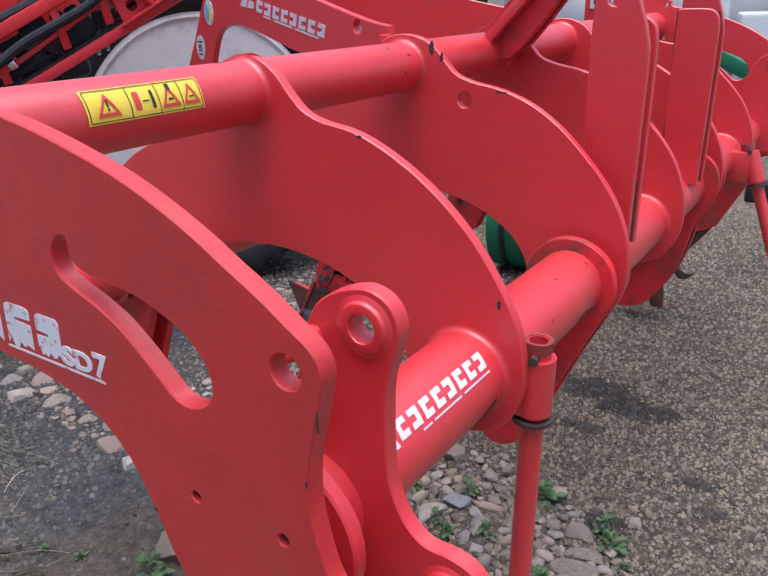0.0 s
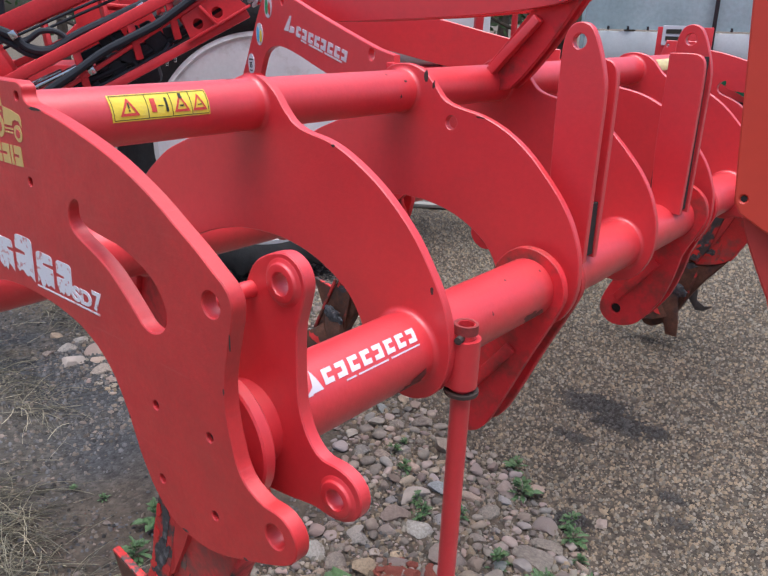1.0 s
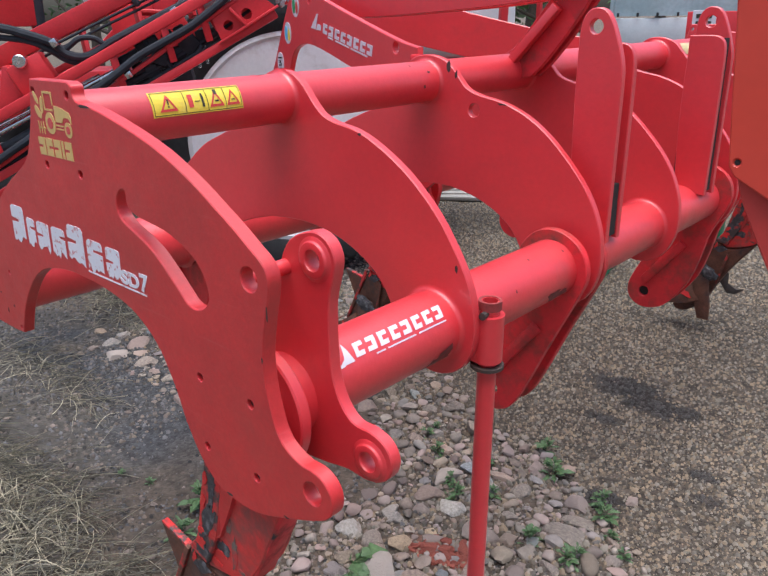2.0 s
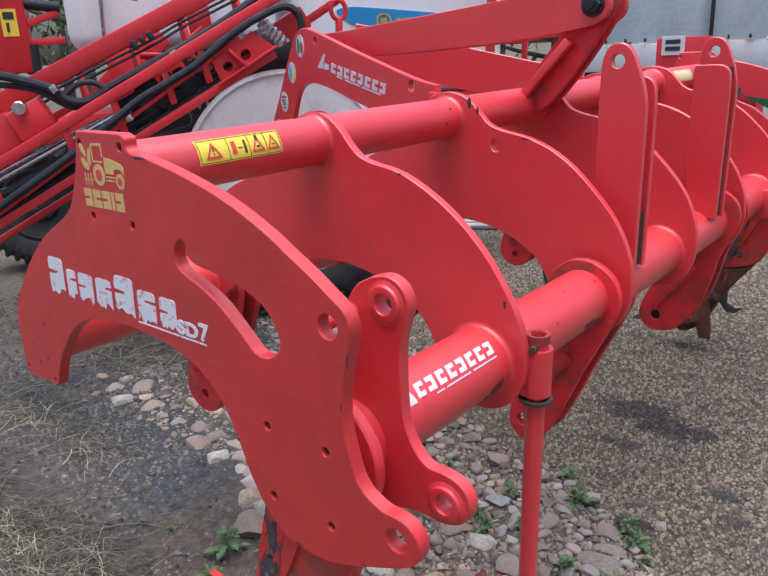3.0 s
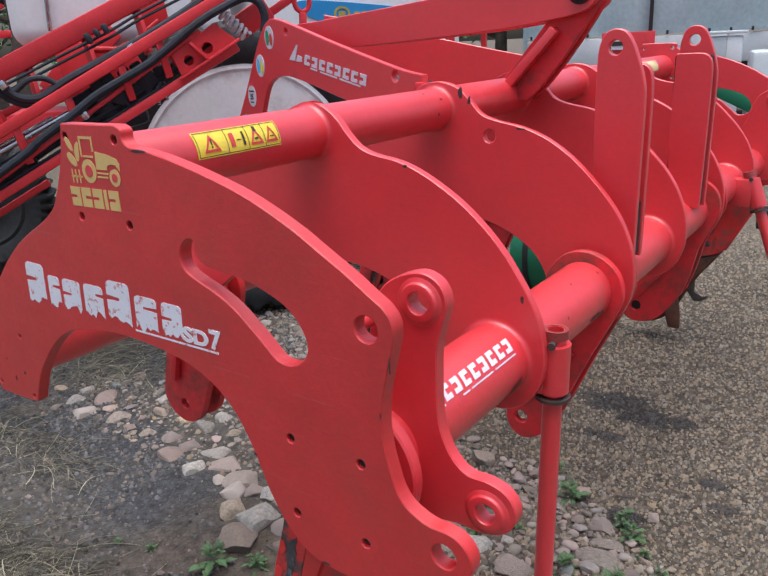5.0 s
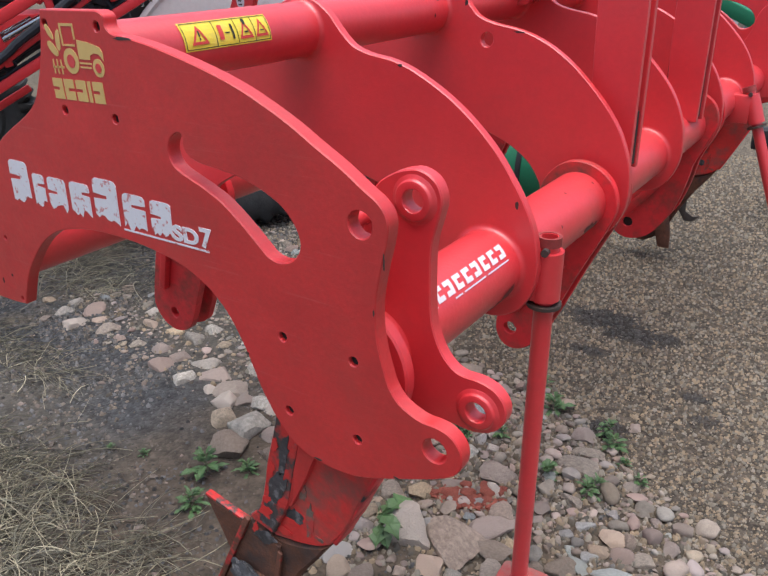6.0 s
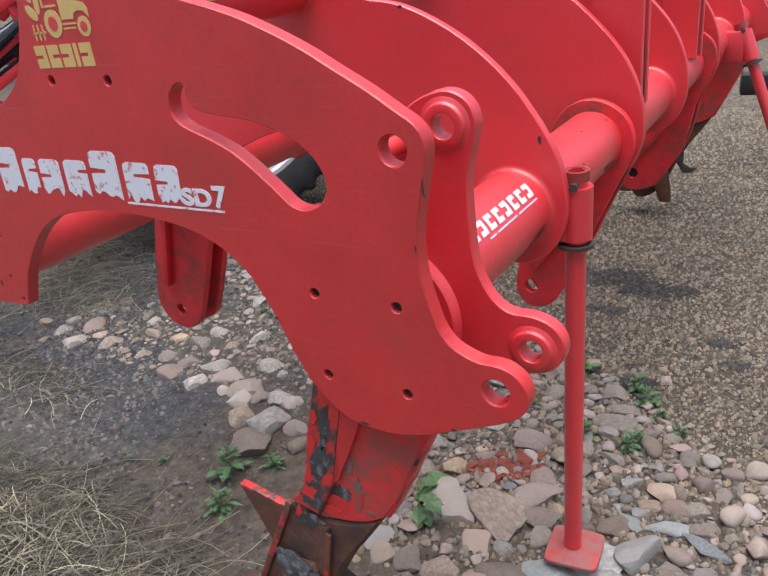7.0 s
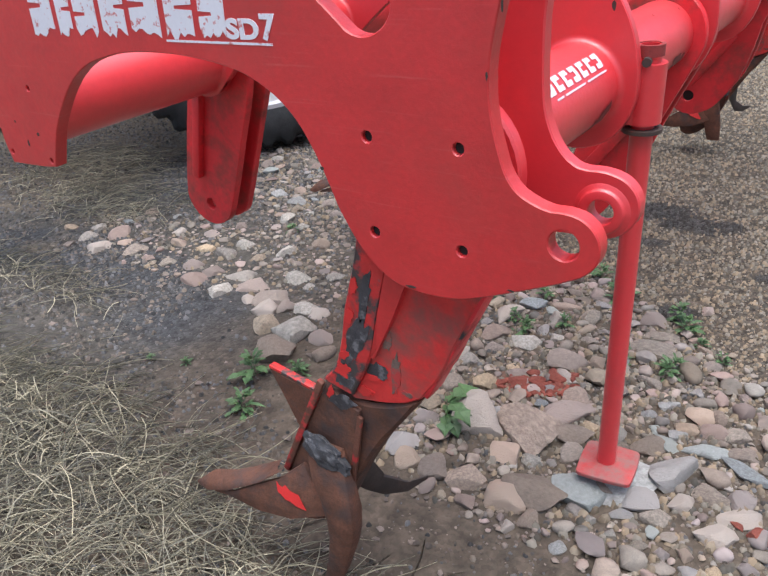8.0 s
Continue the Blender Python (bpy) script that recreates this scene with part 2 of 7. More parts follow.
M_strip = mat("rusty_strip", (0.12, 0.045, 0.028), 0.7, vary=0.3, scale=20, second=(0.45, 0.03, 0.03), cover=0.27, cover_scale=14, edge=0.08)
M_grit = mat("slate_grit", (0.068, 0.067, 0.069), 0.75, vary=0.25, scale=40, island=0.80, second=(0.092, 0.074, 0.058))
M_stalk = mat("pale_stalks", (0.36, 0.325, 0.225), 0.75, vary=0.1, scale=20, island=0.35, second=(0.21, 0.20, 0.15))
M_wood = mat("weathered_board", (0.33, 0.31, 0.28), 0.85, vary=0.2, scale=8)


# ---- geometry tools ----
def ob_from(name, bm, material, parent=None, label="", smooth=None):
    me = bpy.data.meshes.new(name)
    bmesh.ops.recalc_face_normals(bm, faces=bm.faces)
    bm.to_mesh(me)
    bm.free()
    me.materials.append(material)
    if smooth is not None:
        me.polygons.foreach_set("use_smooth", [True] * len(me.polygons))
        me.set_sharp_from_angle(angle=radians(smooth))
    ob = new(name, me)
    if parent is not None:
        ob.parent = parent
        if parent.type == "EMPTY":
            ob.location = -Vector(parent.location)
    if label:
        ob["label"] = label
    return ob


def part(name, bm, material, parent, label="", smooth=35):
    return ob_from(name, bm, material, parent, label, smooth)


def root(name, at, label, category, group=""):
    ob = new(name)
    ob.location = at
    ob.empty_display_size = 0.1
    return tagged(ob, label, category, group)


def smooth_loop(points, n=5):
    """A closed curve through (x, z) points; a point with a third value keeps a sharp corner."""
    k = len(points)
    out = []
    for i in range(k):
        p0, p1, p2, p3 = (points[(i + j) % k] for j in (-1, 0, 1, 2))
        c1, c2 = len(p1) > 2, len(p2) > 2
        a, b, c, d = (Vector(p[:2]) for p in (p0, p1, p2, p3))
        span = (c - b).length
        t1 = (c - b) if c1 else (c - a).normalized() * span
        t2 = (c - b) if c2 else (d - b).normalized() * span
        for s in range(n):
            u = s / n
            h = (2 * u**3 - 3 * u**2 + 1, u**3 - 2 * u**2 + u, -2 * u**3 + 3 * u**2, u**3 - u**2)
            out.append(tuple(h[0] * b + h[1] * t1 + h[2] * c + h[3] * t2))
    return out


def ring(cx, cz, r, n=20, rz=None, turn=0.0):
    rz = rz or r
    return [(cx + r * math.cos(2 * math.pi * i / n + turn), cz + rz * math.sin(2 * math.pi * i / n + turn)) for i in range(n)]


def inset(loop, d):
    """The loop moved by d to its left (inwards for a counter-clockwise loop)."""
    out = []
    k = len(loop)
    for i in range(k):
        a, b, c = Vector(loop[i - 1]), Vector(loop[i]), Vector(loop[(i + 1) % k])
        e, f = (b - a), (c - b)
        if e.length < 1e-7:
            e = f
        if f.length < 1e-7:
            f = e
        n1, n2 = Vector((-e.y, e.x)).normalized(), Vector((-f.y, f.x)).normalized()
        m = n1 + n2
        m = m.normalized() if m.length > 1e-4 else n1
        out.append(tuple(b + m * d / max(m.dot(n1), 0.5)))
    return out


def area(loop):
    return 0.5 * sum(loop[i - 1][0] * loop[i][1] - loop[i][0] * loop[i - 1][1] for i in range(len(loop)))


def add_plate(bm, outline, y0, y1, holes=(), chamfer=0.0015, m=None):
    """A flat plate in the x-z plane between y0 and y1, with holes and slightly broken edges."""
    loops = [outline if area(outline) > 0 else outline[::-1]]
    loops += [h if area(h) < 0 else h[::-1] for h in holes]
    c = min(chamfer, (y1 - y0) * 0.3)
    rings = []
    for lp in loops:
        small = inset(lp, c)
        rows = []
        for pts, y in ((small, y0), (lp, y0 + c), (lp, y1 - c), (small, y1)):
            rows.append([bm.verts.new((m @ Vector((p[0], y, p[1]))) if m else (p[0], y, p[1])) for p in pts])
        rings.append(rows)
        for a, b in zip(rows, rows[1:]):
            for i in range(len(a)):
                bm.faces.new((a[i - 1], a[i], b[i], b[i - 1]))
    flat = [[Vector((v[0], v[1], 0)) for v in inset(lp, c)] for lp in loops]
    for k, rev in ((0, True), (3, False)):
        verts = [v for r in rings for v in r[k]]
        for tri in tessellate_polygon(flat):
            try:
                bm.faces.new([verts[i] for i in (tri if rev else tri[::-1])])
            except ValueError:
                pass
    return bm


def plate(outline, y0, y1, holes=(), chamfer=0.0015, m=None):
    return add_plate(bmesh.new(), outline, y0, y1, holes, chamfer, m)


def add_tube(bm, path, r, seg=12, caps=True, r_end=None):
    """A round bar or hose along a list of points."""
    pts = [Vector(p) for p in path]
    rows = []
    prev = None
    for i, p in enumerate(pts):
        d = (pts[min(i + 1, len(pts) - 1)] - pts[max(i - 1, 0)]).normalized()
        if prev is None:
            side = d.orthogonal().normalized()
        else:
            side = (prev - d * prev.dot(d)).normalized()
        prev = side
        up = d.cross(side)
        rr = r if r_end is None else r + (r_end - r) * i / (len(pts) - 1)
        rows.append([bm.verts.new(p + (side * math.cos(2 * math.pi * k / seg) + up * math.sin(2 * math.pi * k / seg)) * rr) for k in range(seg)])
    for a, b in zip(rows, rows[1:]):
        for k in range(seg):
            bm.faces.new((a[k - 1], a[k], b[k], b[k - 1]))
    if caps:
        bm.faces.new(rows[0])
        bm.faces.new(rows[-1][::-1])
    return bm


def tube(path, r, seg=12, caps=True, r_end=None):
    return add_tube(bmesh.new(), path, r, seg, caps, r_end)


def add_hollow(bm, p0, p1, r, wall, seg=20):
    """An open pipe from p0 to p1."""
    a, b = Vector(p0), Vector(p1)
    d = (b - a).normalized()
    s = d.orthogonal().normalized()
    t = d.cross(s)
    rows = []
    for q, rr in ((a, r), (b, r), (b, r - wall), (a, r - wall)):
        rows.append([bm.verts.new(q + (s * math.cos(2 * math.pi * k / seg) + t * math.sin(2 * math.pi * k / seg)) * rr) for k in range(seg)])
    for i in range(4):
        p, q = rows[i - 1], rows[i]
        for k in range(seg):
            bm.faces.new((p[k - 1], p[k], q[k], q[k - 1]))
    return bm


def add_box(bm, size, m, bevel=0.0):
    made = bmesh.ops.create_cube(bm, size=1.0, matrix=m @ Matrix.Diagonal((*size, 1)))["verts"]
    if bevel:
        edges = list({e for v in made for e in v.link_edges})
        bmesh.ops.bevel(bm, geom=edges, offset=bevel, segments=2, affect="EDGES", profile=0.5)
    return bm


def box(size, m, bevel=0.0):
    return add_box(bmesh.new(), size, m, bevel)


def beam(p0, p1, w, h, bevel=0.004, roll=0.0):
    """A bar of w by h between two points."""
    a, b = Vector(p0), Vector(p1)
    d = b - a
    q = d.to_track_quat("X", "Z").to_matrix().to_4x4()
    return box((d.length, w, h), Matrix.Translation((a + b) / 2) @ q @ pose(0, 0, 0, roll), bevel)


def spline(points, n=6):
    """An open smooth curve through 3D points."""
    p = [Vector(q) for q in points]
    p = [2 * p[0] - p[1]] + p + [2 * p[-1] - p[-2]]
    out = []
    for i in range(1, len(p) - 2):
        for s in range(n):
            u = s / n
            a, b, c, d = p[i - 1], p[i], p[i + 1], p[i + 2]
            out.append(0.5 * ((2 * b) + (c - a) * u + (2 * a - 5 * b + 4 * c - d) * u * u + (3 * b - a - 3 * c + d) * u**3))
    out.append(p[-2])
    return out


def rect(x0, z0, x1, z1, slant=0.0):
    return [(x0, z0), (x1, z0), (x1 + slant, z1), (x0 + slant, z1)]

# ---- the subsoiler ----
WIDE = 3.000
TH = 0.024
FRONT, FRONT_R = (-0.075, 0.882), 0.071
TOP, TOP_R = (-0.508, 1.301), 0.053
REAR, REAR_R = (-1.000, 0.889), 0.078
machine = root("subsoiler", (-0.5, 1.44, 0), "red seven-shank subsoiler with chipped paint, parked on stones", "farm implement")


SIDE = smooth_loop([
    (-0.600, 1.373, 1), (-0.458, 1.373, 1), (-0.444, 1.366), (-0.443, 1.352), (-0.430, 1.342), (-0.400, 1.338), (-0.349, 1.329), (-0.279, 1.312),
    (-0.205, 1.290), (-0.153, 1.269), (-0.104, 1.245), (-0.065, 1.222), (-0.025, 1.199), (0.011, 1.175), (0.028, 1.164), (0.039, 1.152), (0.044, 1.136), (0.041, 1.113), (0.034, 1.087),
    (0.028, 1.064), (0.021, 1.030), (0.019, 1.001), (0.020, 0.978), (0.024, 0.953), (0.030, 0.929), (0.038, 0.905), (0.051, 0.887), (0.070, 0.876), (0.090, 0.870), (0.108, 0.870),
    (0.127, 0.866), (0.143, 0.853), (0.150, 0.834), (0.145, 0.811), (0.124, 0.792), (0.051, 0.759), (-0.013, 0.734), (-0.046, 0.727), (-0.083, 0.726),
    (-0.117, 0.730), (-0.149, 0.746), (-0.180, 0.778), (-0.195, 0.802), (-0.208, 0.826), (-0.218, 0.852), (-0.230, 0.882), (-0.245, 0.912), (-0.264, 0.942), (-0.290, 0.967),
    (-0.317, 0.984), (-0.350, 0.998), (-0.388, 1.007), (-0.428, 1.013), (-0.475, 1.017), (-0.543, 1.018), (-0.601, 1.014), (-0.645, 1.006), (-0.687, 0.995), (-0.729, 0.974),
    (-0.766, 0.946), (-0.802, 0.910), (-0.831, 0.875), (-0.850, 0.842), (-0.869, 0.803, 1), (-0.905, 0.799), (-1.012, 0.795, 1), (-1.021, 0.838), (-1.016, 0.900),
    (-1.004, 0.960), (-0.980, 0.998), (-0.950, 1.028), (-0.910, 1.070), (-0.873, 1.103), (-0.820, 1.142), (-0.777, 1.167), (-0.730, 1.190),
    (-0.695, 1.209), (-0.668, 1.230), (-0.650, 1.255), (-0.630, 1.290), (-0.613, 1.330)], 4)
SLOT = smooth_loop([
    (-0.312, 1.211), (-0.334, 1.203), (-0.344, 1.182), (-0.338, 1.163), (-0.317, 1.151), (-0.282, 1.138), (-0.244, 1.120), (-0.208, 1.093), (-0.178, 1.067),
    (-0.161, 1.053), (-0.140, 1.049), (-0.116, 1.058), (-0.102, 1.077), (-0.103, 1.096), (-0.115, 1.118), (-0.135, 1.136), (-0.170, 1.152), (-0.207, 1.163),
    (-0.256, 1.169), (-0.296, 1.176), (-0.310, 1.190)], 3)
PIN_TOP, PIN_LOW = (0.001, 1.130), (0.108, 0.831)
BOLTS = [(-0.150, 0.930), (-0.021, 0.928), (-0.151, 0.802), (-0.021, 0.799), (-0.593, 1.352), (-0.463, 1.351), (-0.585, 1.221), (-0.457, 1.218),
         (-0.884, 0.945), (-1.004, 0.818), (-0.878, 0.814)]
side_holes = [SLOT, ring(*PIN_TOP, 0.0185), ring(*PIN_LOW, 0.0185)] + [ring(x, z, 0.0075, 10) for x, z in BOLTS[:8]] + [ring(x, z, 0.005, 8) for x, z in BOLTS[8:]]
side = part("side_plate", plate(SIDE, 0.0, TH, side_holes, 0.0016), M_side, machine, "red side plate with scuffed white lettering and a beige logo")
FAR = Matrix.Translation((0, 0.05, 0.035))
# near-black plugs put the shade of the bolt holes into colour
for x, z in BOLTS:
    part("threaded_hole", tube([(x, 0.007, z), (x, 0.022, z)], 0.0074 if (x, z) in BOLTS[:8] else 0.0049, 12), M_dark, side)
part("side_plate", plate(SIDE, WIDE - TH, WIDE, side_holes, 0.002, FAR), M_red, machine, "plain red side plate with a curved slot")

# clevis plate behind each side plate
LUG = smooth_loop([
    (0.003, 1.173), (0.035, 1.164), (0.049, 1.138), (0.044, 1.109), (0.033, 1.071), (0.030, 1.024), (0.031, 0.962), (0.037, 0.931), (0.053, 0.899),
    (0.077, 0.880), (0.111, 0.878), (0.137, 0.869), (0.153, 0.848), (0.152, 0.822), (0.135, 0.800), (0.101, 0.788), (0.060, 0.790), (0.000, 0.780),
    (-0.080, 0.775), (-0.150, 0.800), (-0.178, 0.860), (-0.170, 0.930), (-0.125, 0.990), (-0.090, 1.050), (-0.075, 1.110), (-0.050, 1.150)], 4)
EYE_TOP, EYE_LOW = (0.006, 1.130), (0.109, 0.828)


def lathe(c, profile, n=36, m=None):
    """A ring turned about an axis along y through c; profile: (radius, y)."""
    bm = bmesh.new()
    rows = [[bm.verts.new((m @ Vector((p[0], y, p[1]))) if m else (p[0], y, p[1])) for p in ring(*c, r, n)] for r, y in profile]
    for a, b in zip(rows, rows[1:]):
        for k in range(n):
            bm.faces.new((a[k - 1], a[k], b[k], b[k - 1]))
    return bm


for y0 in (0.118, WIDE - 0.118 - 0.022):
    lug = part("clevis_plate", plate(LUG, y0, y0 + 0.022, [ring(*EYE_TOP, 0.0165), ring(*EYE_LOW, 0.0165)], 0.002, FAR if y0 > 1 else None), M_red, machine)
    for pin in (EYE_TOP, EYE_LOW):
        boss = lathe(pin, ((0.0165, y0 + 0.002), (0.0165, y0 - 0.005), (0.0175, y0 - 0.0062), (0.0268, y0 - 0.0066), (0.0282, y0 - 0.0058), (0.0290, y0 - 0.0035), (0.0310, y0 - 0.0020), (0.0340, y0 - 0.0012), (0.0365, y0 + 0.0004)), 36, FAR if y0 > 1 else None)
        part("boss", boss, M_red, lug, "", 42)
    near = y0 < 1
    ya = 0.052 if near else WIDE - 0.052 - 0.022
    part("flange", plate(ring(*FRONT, 0.107, 40), ya, ya + 0.022, [], 0.003), M_red, machine)
    yb = (TH, 0.118) if near else (WIDE - 0.068, WIDE + 0.05 - TH)
    part("spacer", tube([(-0.062, yb[0], 1.105), (-0.062, yb[1], 1.105)], 0.013, 14), M_red, machine)

# inner frame plates
FRAME = smooth_loop([
    (-0.508, 1.360), (-0.470, 1.355), (-0.436, 1.332), (-0.408, 1.300), (-0.380, 1.275), (-0.345, 1.262), (-0.290, 1.252), (-0.244, 1.236),
    (-0.189, 1.207), (-0.143, 1.176), (-0.098, 1.137), (-0.061, 1.097), (-0.032, 1.056), (-0.009, 1.019), (0.010, 0.980), (0.021, 0.940), (0.026, 0.885), (0.014, 0.832), (-0.016, 0.793), (-0.065, 0.773), (-0.120, 0.780),
    (-0.163, 0.810), (-0.184, 0.858), (-0.196, 0.902), (-0.232, 0.952), (-0.298, 0.994), (-0.370, 1.019), (-0.460, 1.030), (-0.560, 1.024),
    (-0.640, 1.006), (-0.720, 0.978), (-0.800, 0.940), (-0.880, 0.880), (-0.930, 0.838), (-0.990, 0.826), (-1.050, 0.836), (-1.095, 0.870), (-1.100, 0.920), (-1.060, 0.985),
    (-0.990, 1.045), (-0.910, 1.112), (-0.832, 1.166), (-0.741, 1.204), (-0.670, 1.232), (-0.620, 1.275), (-0.588, 1.325), (-0.555, 1.352)], 4)
FRAME_INNER = smooth_loop([
    (-0.508, 1.370), (-0.465, 1.364), (-0.430, 1.347), (-0.400, 1.316), (-0.374, 1.290), (-0.335, 1.275), (-0.262, 1.260), (-0.194, 1.233),
    (-0.131, 1.191), (-0.076, 1.139), (-0.033, 1.090), (-0.001, 1.040), (0.021, 0.985), (0.029, 0.945), (0.030, 0.885), (0.014, 0.832), (-0.016, 0.793), (-0.065, 0.773), (-0.120, 0.780),
    (-0.163, 0.810), (-0.184, 0.858), (-0.196, 0.902), (-0.232, 0.952), (-0.298, 0.994), (-0.370, 1.019), (-0.460, 1.030), (-0.560, 1.024),
    (-0.640, 1.006), (-0.720, 0.978), (-0.800, 0.940), (-0.880, 0.880), (-0.930, 0.838), (-0.990, 0.826), (-1.050, 0.836), (-1.095, 0.870), (-1.100, 0.920), (-1.060, 0.985),
    (-0.990, 1.045), (-0.910, 1.112), (-0.832, 1.166), (-0.741, 1.204), (-0.670, 1.232), (-0.620, 1.275), (-0.588, 1.325), (-0.555, 1.359)], 4)
SMALL = (-0.350, 1.236)
FRAMES = (0.500, 1.000, 1.462, 1.940, 2.450)
for y0 in FRAMES:
    holes = [ring(*SMALL, 0.017)] if y0 == 1.0 else []
    fp = part("frame_plate", plate(FRAME if y0 < 0.9 else FRAME_INNER, y0, y0 + 0.020, holes, 0.002), M_red, machine)
    for c, r in ((FRONT, FRONT_R), (TOP, TOP_R), (REAR, REAR_R)):
        for y in (y0, y0 + 0.020):
            out = -1 if y == y0 else 1
            deep = 0.011 if c == FRONT else 0.010
            arc = [(r + deep * (1 - math.cos(a)), y + out * deep * (1 - math.sin(a))) for a in [math.pi / 2 * k / 7 for k in range(8)]]
            part("weld", lathe(c, arc, 40), M_red, fp, "", 80)

# cross tubes
front_tube = part("front_tube", tube([(FRONT[0], 0.03, FRONT[1]), (FRONT[0], WIDE + 0.02, FRONT[1])], FRONT_R, 48), M_tube, machine)
top_tube = part("top_tube", tube([(TOP[0], 0.024, TOP[1]), (TOP[0], WIDE + 0.026, TOP[1])], TOP_R, 40), M_tube, machine)
part("rear_tube", tube([(REAR[0], 0.024, REAR[1]), (REAR[0], WIDE + 0.026, REAR[1])], REAR_R, 40), M_tube, machine)

# shank clevises under the front tube
TAIL = smooth_loop([
    (-0.075, 0.979), (-0.028, 0.966), (0.008, 0.933), (0.022, 0.885), (0.014, 0.845), (-0.060, 0.690), (-0.140, 0.515), (-0.172, 0.462), (-0.205, 0.440), (-0.240, 0.438),
    (-0.266, 0.460), (-0.276, 0.495), (-0.268, 0.545), (-0.235, 0.640), (-0.195, 0.740), (-0.175, 0.820), (-0.172, 0.890), (-0.155, 0.935), (-0.120, 0.968)], 4)
WIDE_TAIL = [(x + (x + 0.225) * 0.34 * min(1.0, max(0.0, (0.74 - z) / 0.18)), z) for x, z in TAIL]
for y0 in (1.0, 1.940):
    for k in (0, 1):
        ya = y0 - 0.046 if k == 0 else y0 + 0.044
        part("shank_clevis", plate(WIDE_TAIL if y0 > 1.5 else TAIL, ya, ya + 0.022, [ring(-0.233, 0.497, 0.018)], 0.002, Matrix.Translation((0.010, 0, 0.020)) if y0 > 1.5 else None), M_red_stain, machine, "dusty red clevis plate with a pin hole")
    # near-black cylinder behind the hole, so that the hole reads dark
    if y0 > 1.5:
        part("clevis_pin", tube([(-0.223, y0 - 0.036, 0.517), (-0.223, y0 + 0.062, 0.517)], 0.0176, 16), M_dark, machine)
    part("clevis_web", beam((-0.20, y0 + 0.010, 0.74), (-0.262, y0 + 0.010, 0.56), 0.066, 0.020, 0.002), M_red_stain, machine)
    part("clevis_rib", beam((-0.10, y0 - 0.052, 0.72), (-0.225, y0 - 0.052, 0.56), 0.012, 0.030, 0.003), M_red_stain, machine)

# shank clevises under the rear tube
RTAIL = smooth_loop([
    (-1.000, 0.985), (-0.940, 0.965), (-0.900, 0.915), (-0.885, 0.850), (-0.950, 0.680), (-1.035, 0.480), (-1.060, 0.452), (-1.112, 0.436), (-1.160, 0.452),
    (-1.190, 0.490), (-1.192, 0.530), (-1.150, 0.680), (-1.112, 0.800), (-1.100, 0.880), (-1.085, 0.935), (-1.050, 0.972)], 4)
for y0 in (0.535, 1.470, 2.405):
    for ya in (y0, y0 + 0.062):
        part("shank_clevis", plate(RTAIL, ya, ya + 0.022, [ring(-1.107, 0.495, 0.0165)], 0.002), M_red_stain, machine, "red clevis plate with brown stains under the rear tube")
    part("clevis_web", beam((-1.030, y0 + 0.042, 0.78), (-1.095, y0 + 0.042, 0.60), 0.040, 0.020, 0.002), M_red_dirty, machine)
    part("clevis_rib", beam((-1.060, y0 - 0.010, 0.80), (-1.125, y0 - 0.010, 0.575), 0.020, 0.024, 0.003), M_red_stain, machine)

# three-point hitch ears in pairs
EAR = smooth_loop([
    (-0.066, 1.477), (-0.042, 1.470), (-0.026, 1.448), (-0.012, 1.415), (0.001, 1.375), (0.008, 1.335), (0.007, 1.200), (0.004, 0.930, 1), (-0.095, 0.935, 1),
    (-0.104, 1.100), (-0.107, 1.270), (-0.106, 1.400), (-0.102, 1.440), (-0.089, 1.467)], 4)
SHORT = smooth_loop([(-0.100, 1.398, 1), (-0.026, 1.398), (-0.006, 1.388), (0.003, 1.365), (0.005, 1.300), (0.003, 1.100), (0.000, 0.930, 1), (-0.095, 0.935, 1), (-0.104, 1.150)], 4)
for s in (0, 1):
    for shape, d, hole in ((EAR, 0.0, [ring(-0.064, 1.436, 0.0165)]), (SHORT, 0.066 if s == 0 else 0.054, [])):
        ya = 1.073 + d if s == 0 else 1.782 - d
        part("hitch_ear" if hole else "hitch_cheek", plate(shape, ya, ya + 0.020, hole, 0.002), M_red, machine)
    # near-black box in place of the shade between ear and cheek
    ya, deep = (1.116, 0.045) if s == 0 else (1.765, 0.0335)
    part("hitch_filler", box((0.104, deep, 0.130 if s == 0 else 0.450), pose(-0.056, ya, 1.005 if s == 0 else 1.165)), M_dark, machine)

# upper mast: strut, top link and two splayed arms
STRUT = smooth_loop([(-0.520, 1.335, 1), (-0.475, 1.285, 1), (-0.425, 1.290, 1), (-0.378, 1.335), (-0.300, 1.430), (-0.222, 1.545), (-0.205, 1.585), (-0.222, 1.617), (-0.262, 1.628), (-0.298, 1.610), (-0.330, 1.560), (-0.400, 1.470)], 4)
for ya in (1.385, 1.430):
    part("mast_plate", plate(STRUT, ya, ya + 0.020, [ring(-0.262, 1.578, 0.016)], 0.002), M_red_stain, machine)
# near-black bar paints the shade of the slit between the mast plates
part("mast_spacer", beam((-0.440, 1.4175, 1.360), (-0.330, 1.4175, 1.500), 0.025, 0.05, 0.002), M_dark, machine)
part("mast_gusset", beam((-0.478, 1.364, 1.335), (-0.335, 1.364, 1.485), 0.030, 0.026, 0.003), M_red, machine)
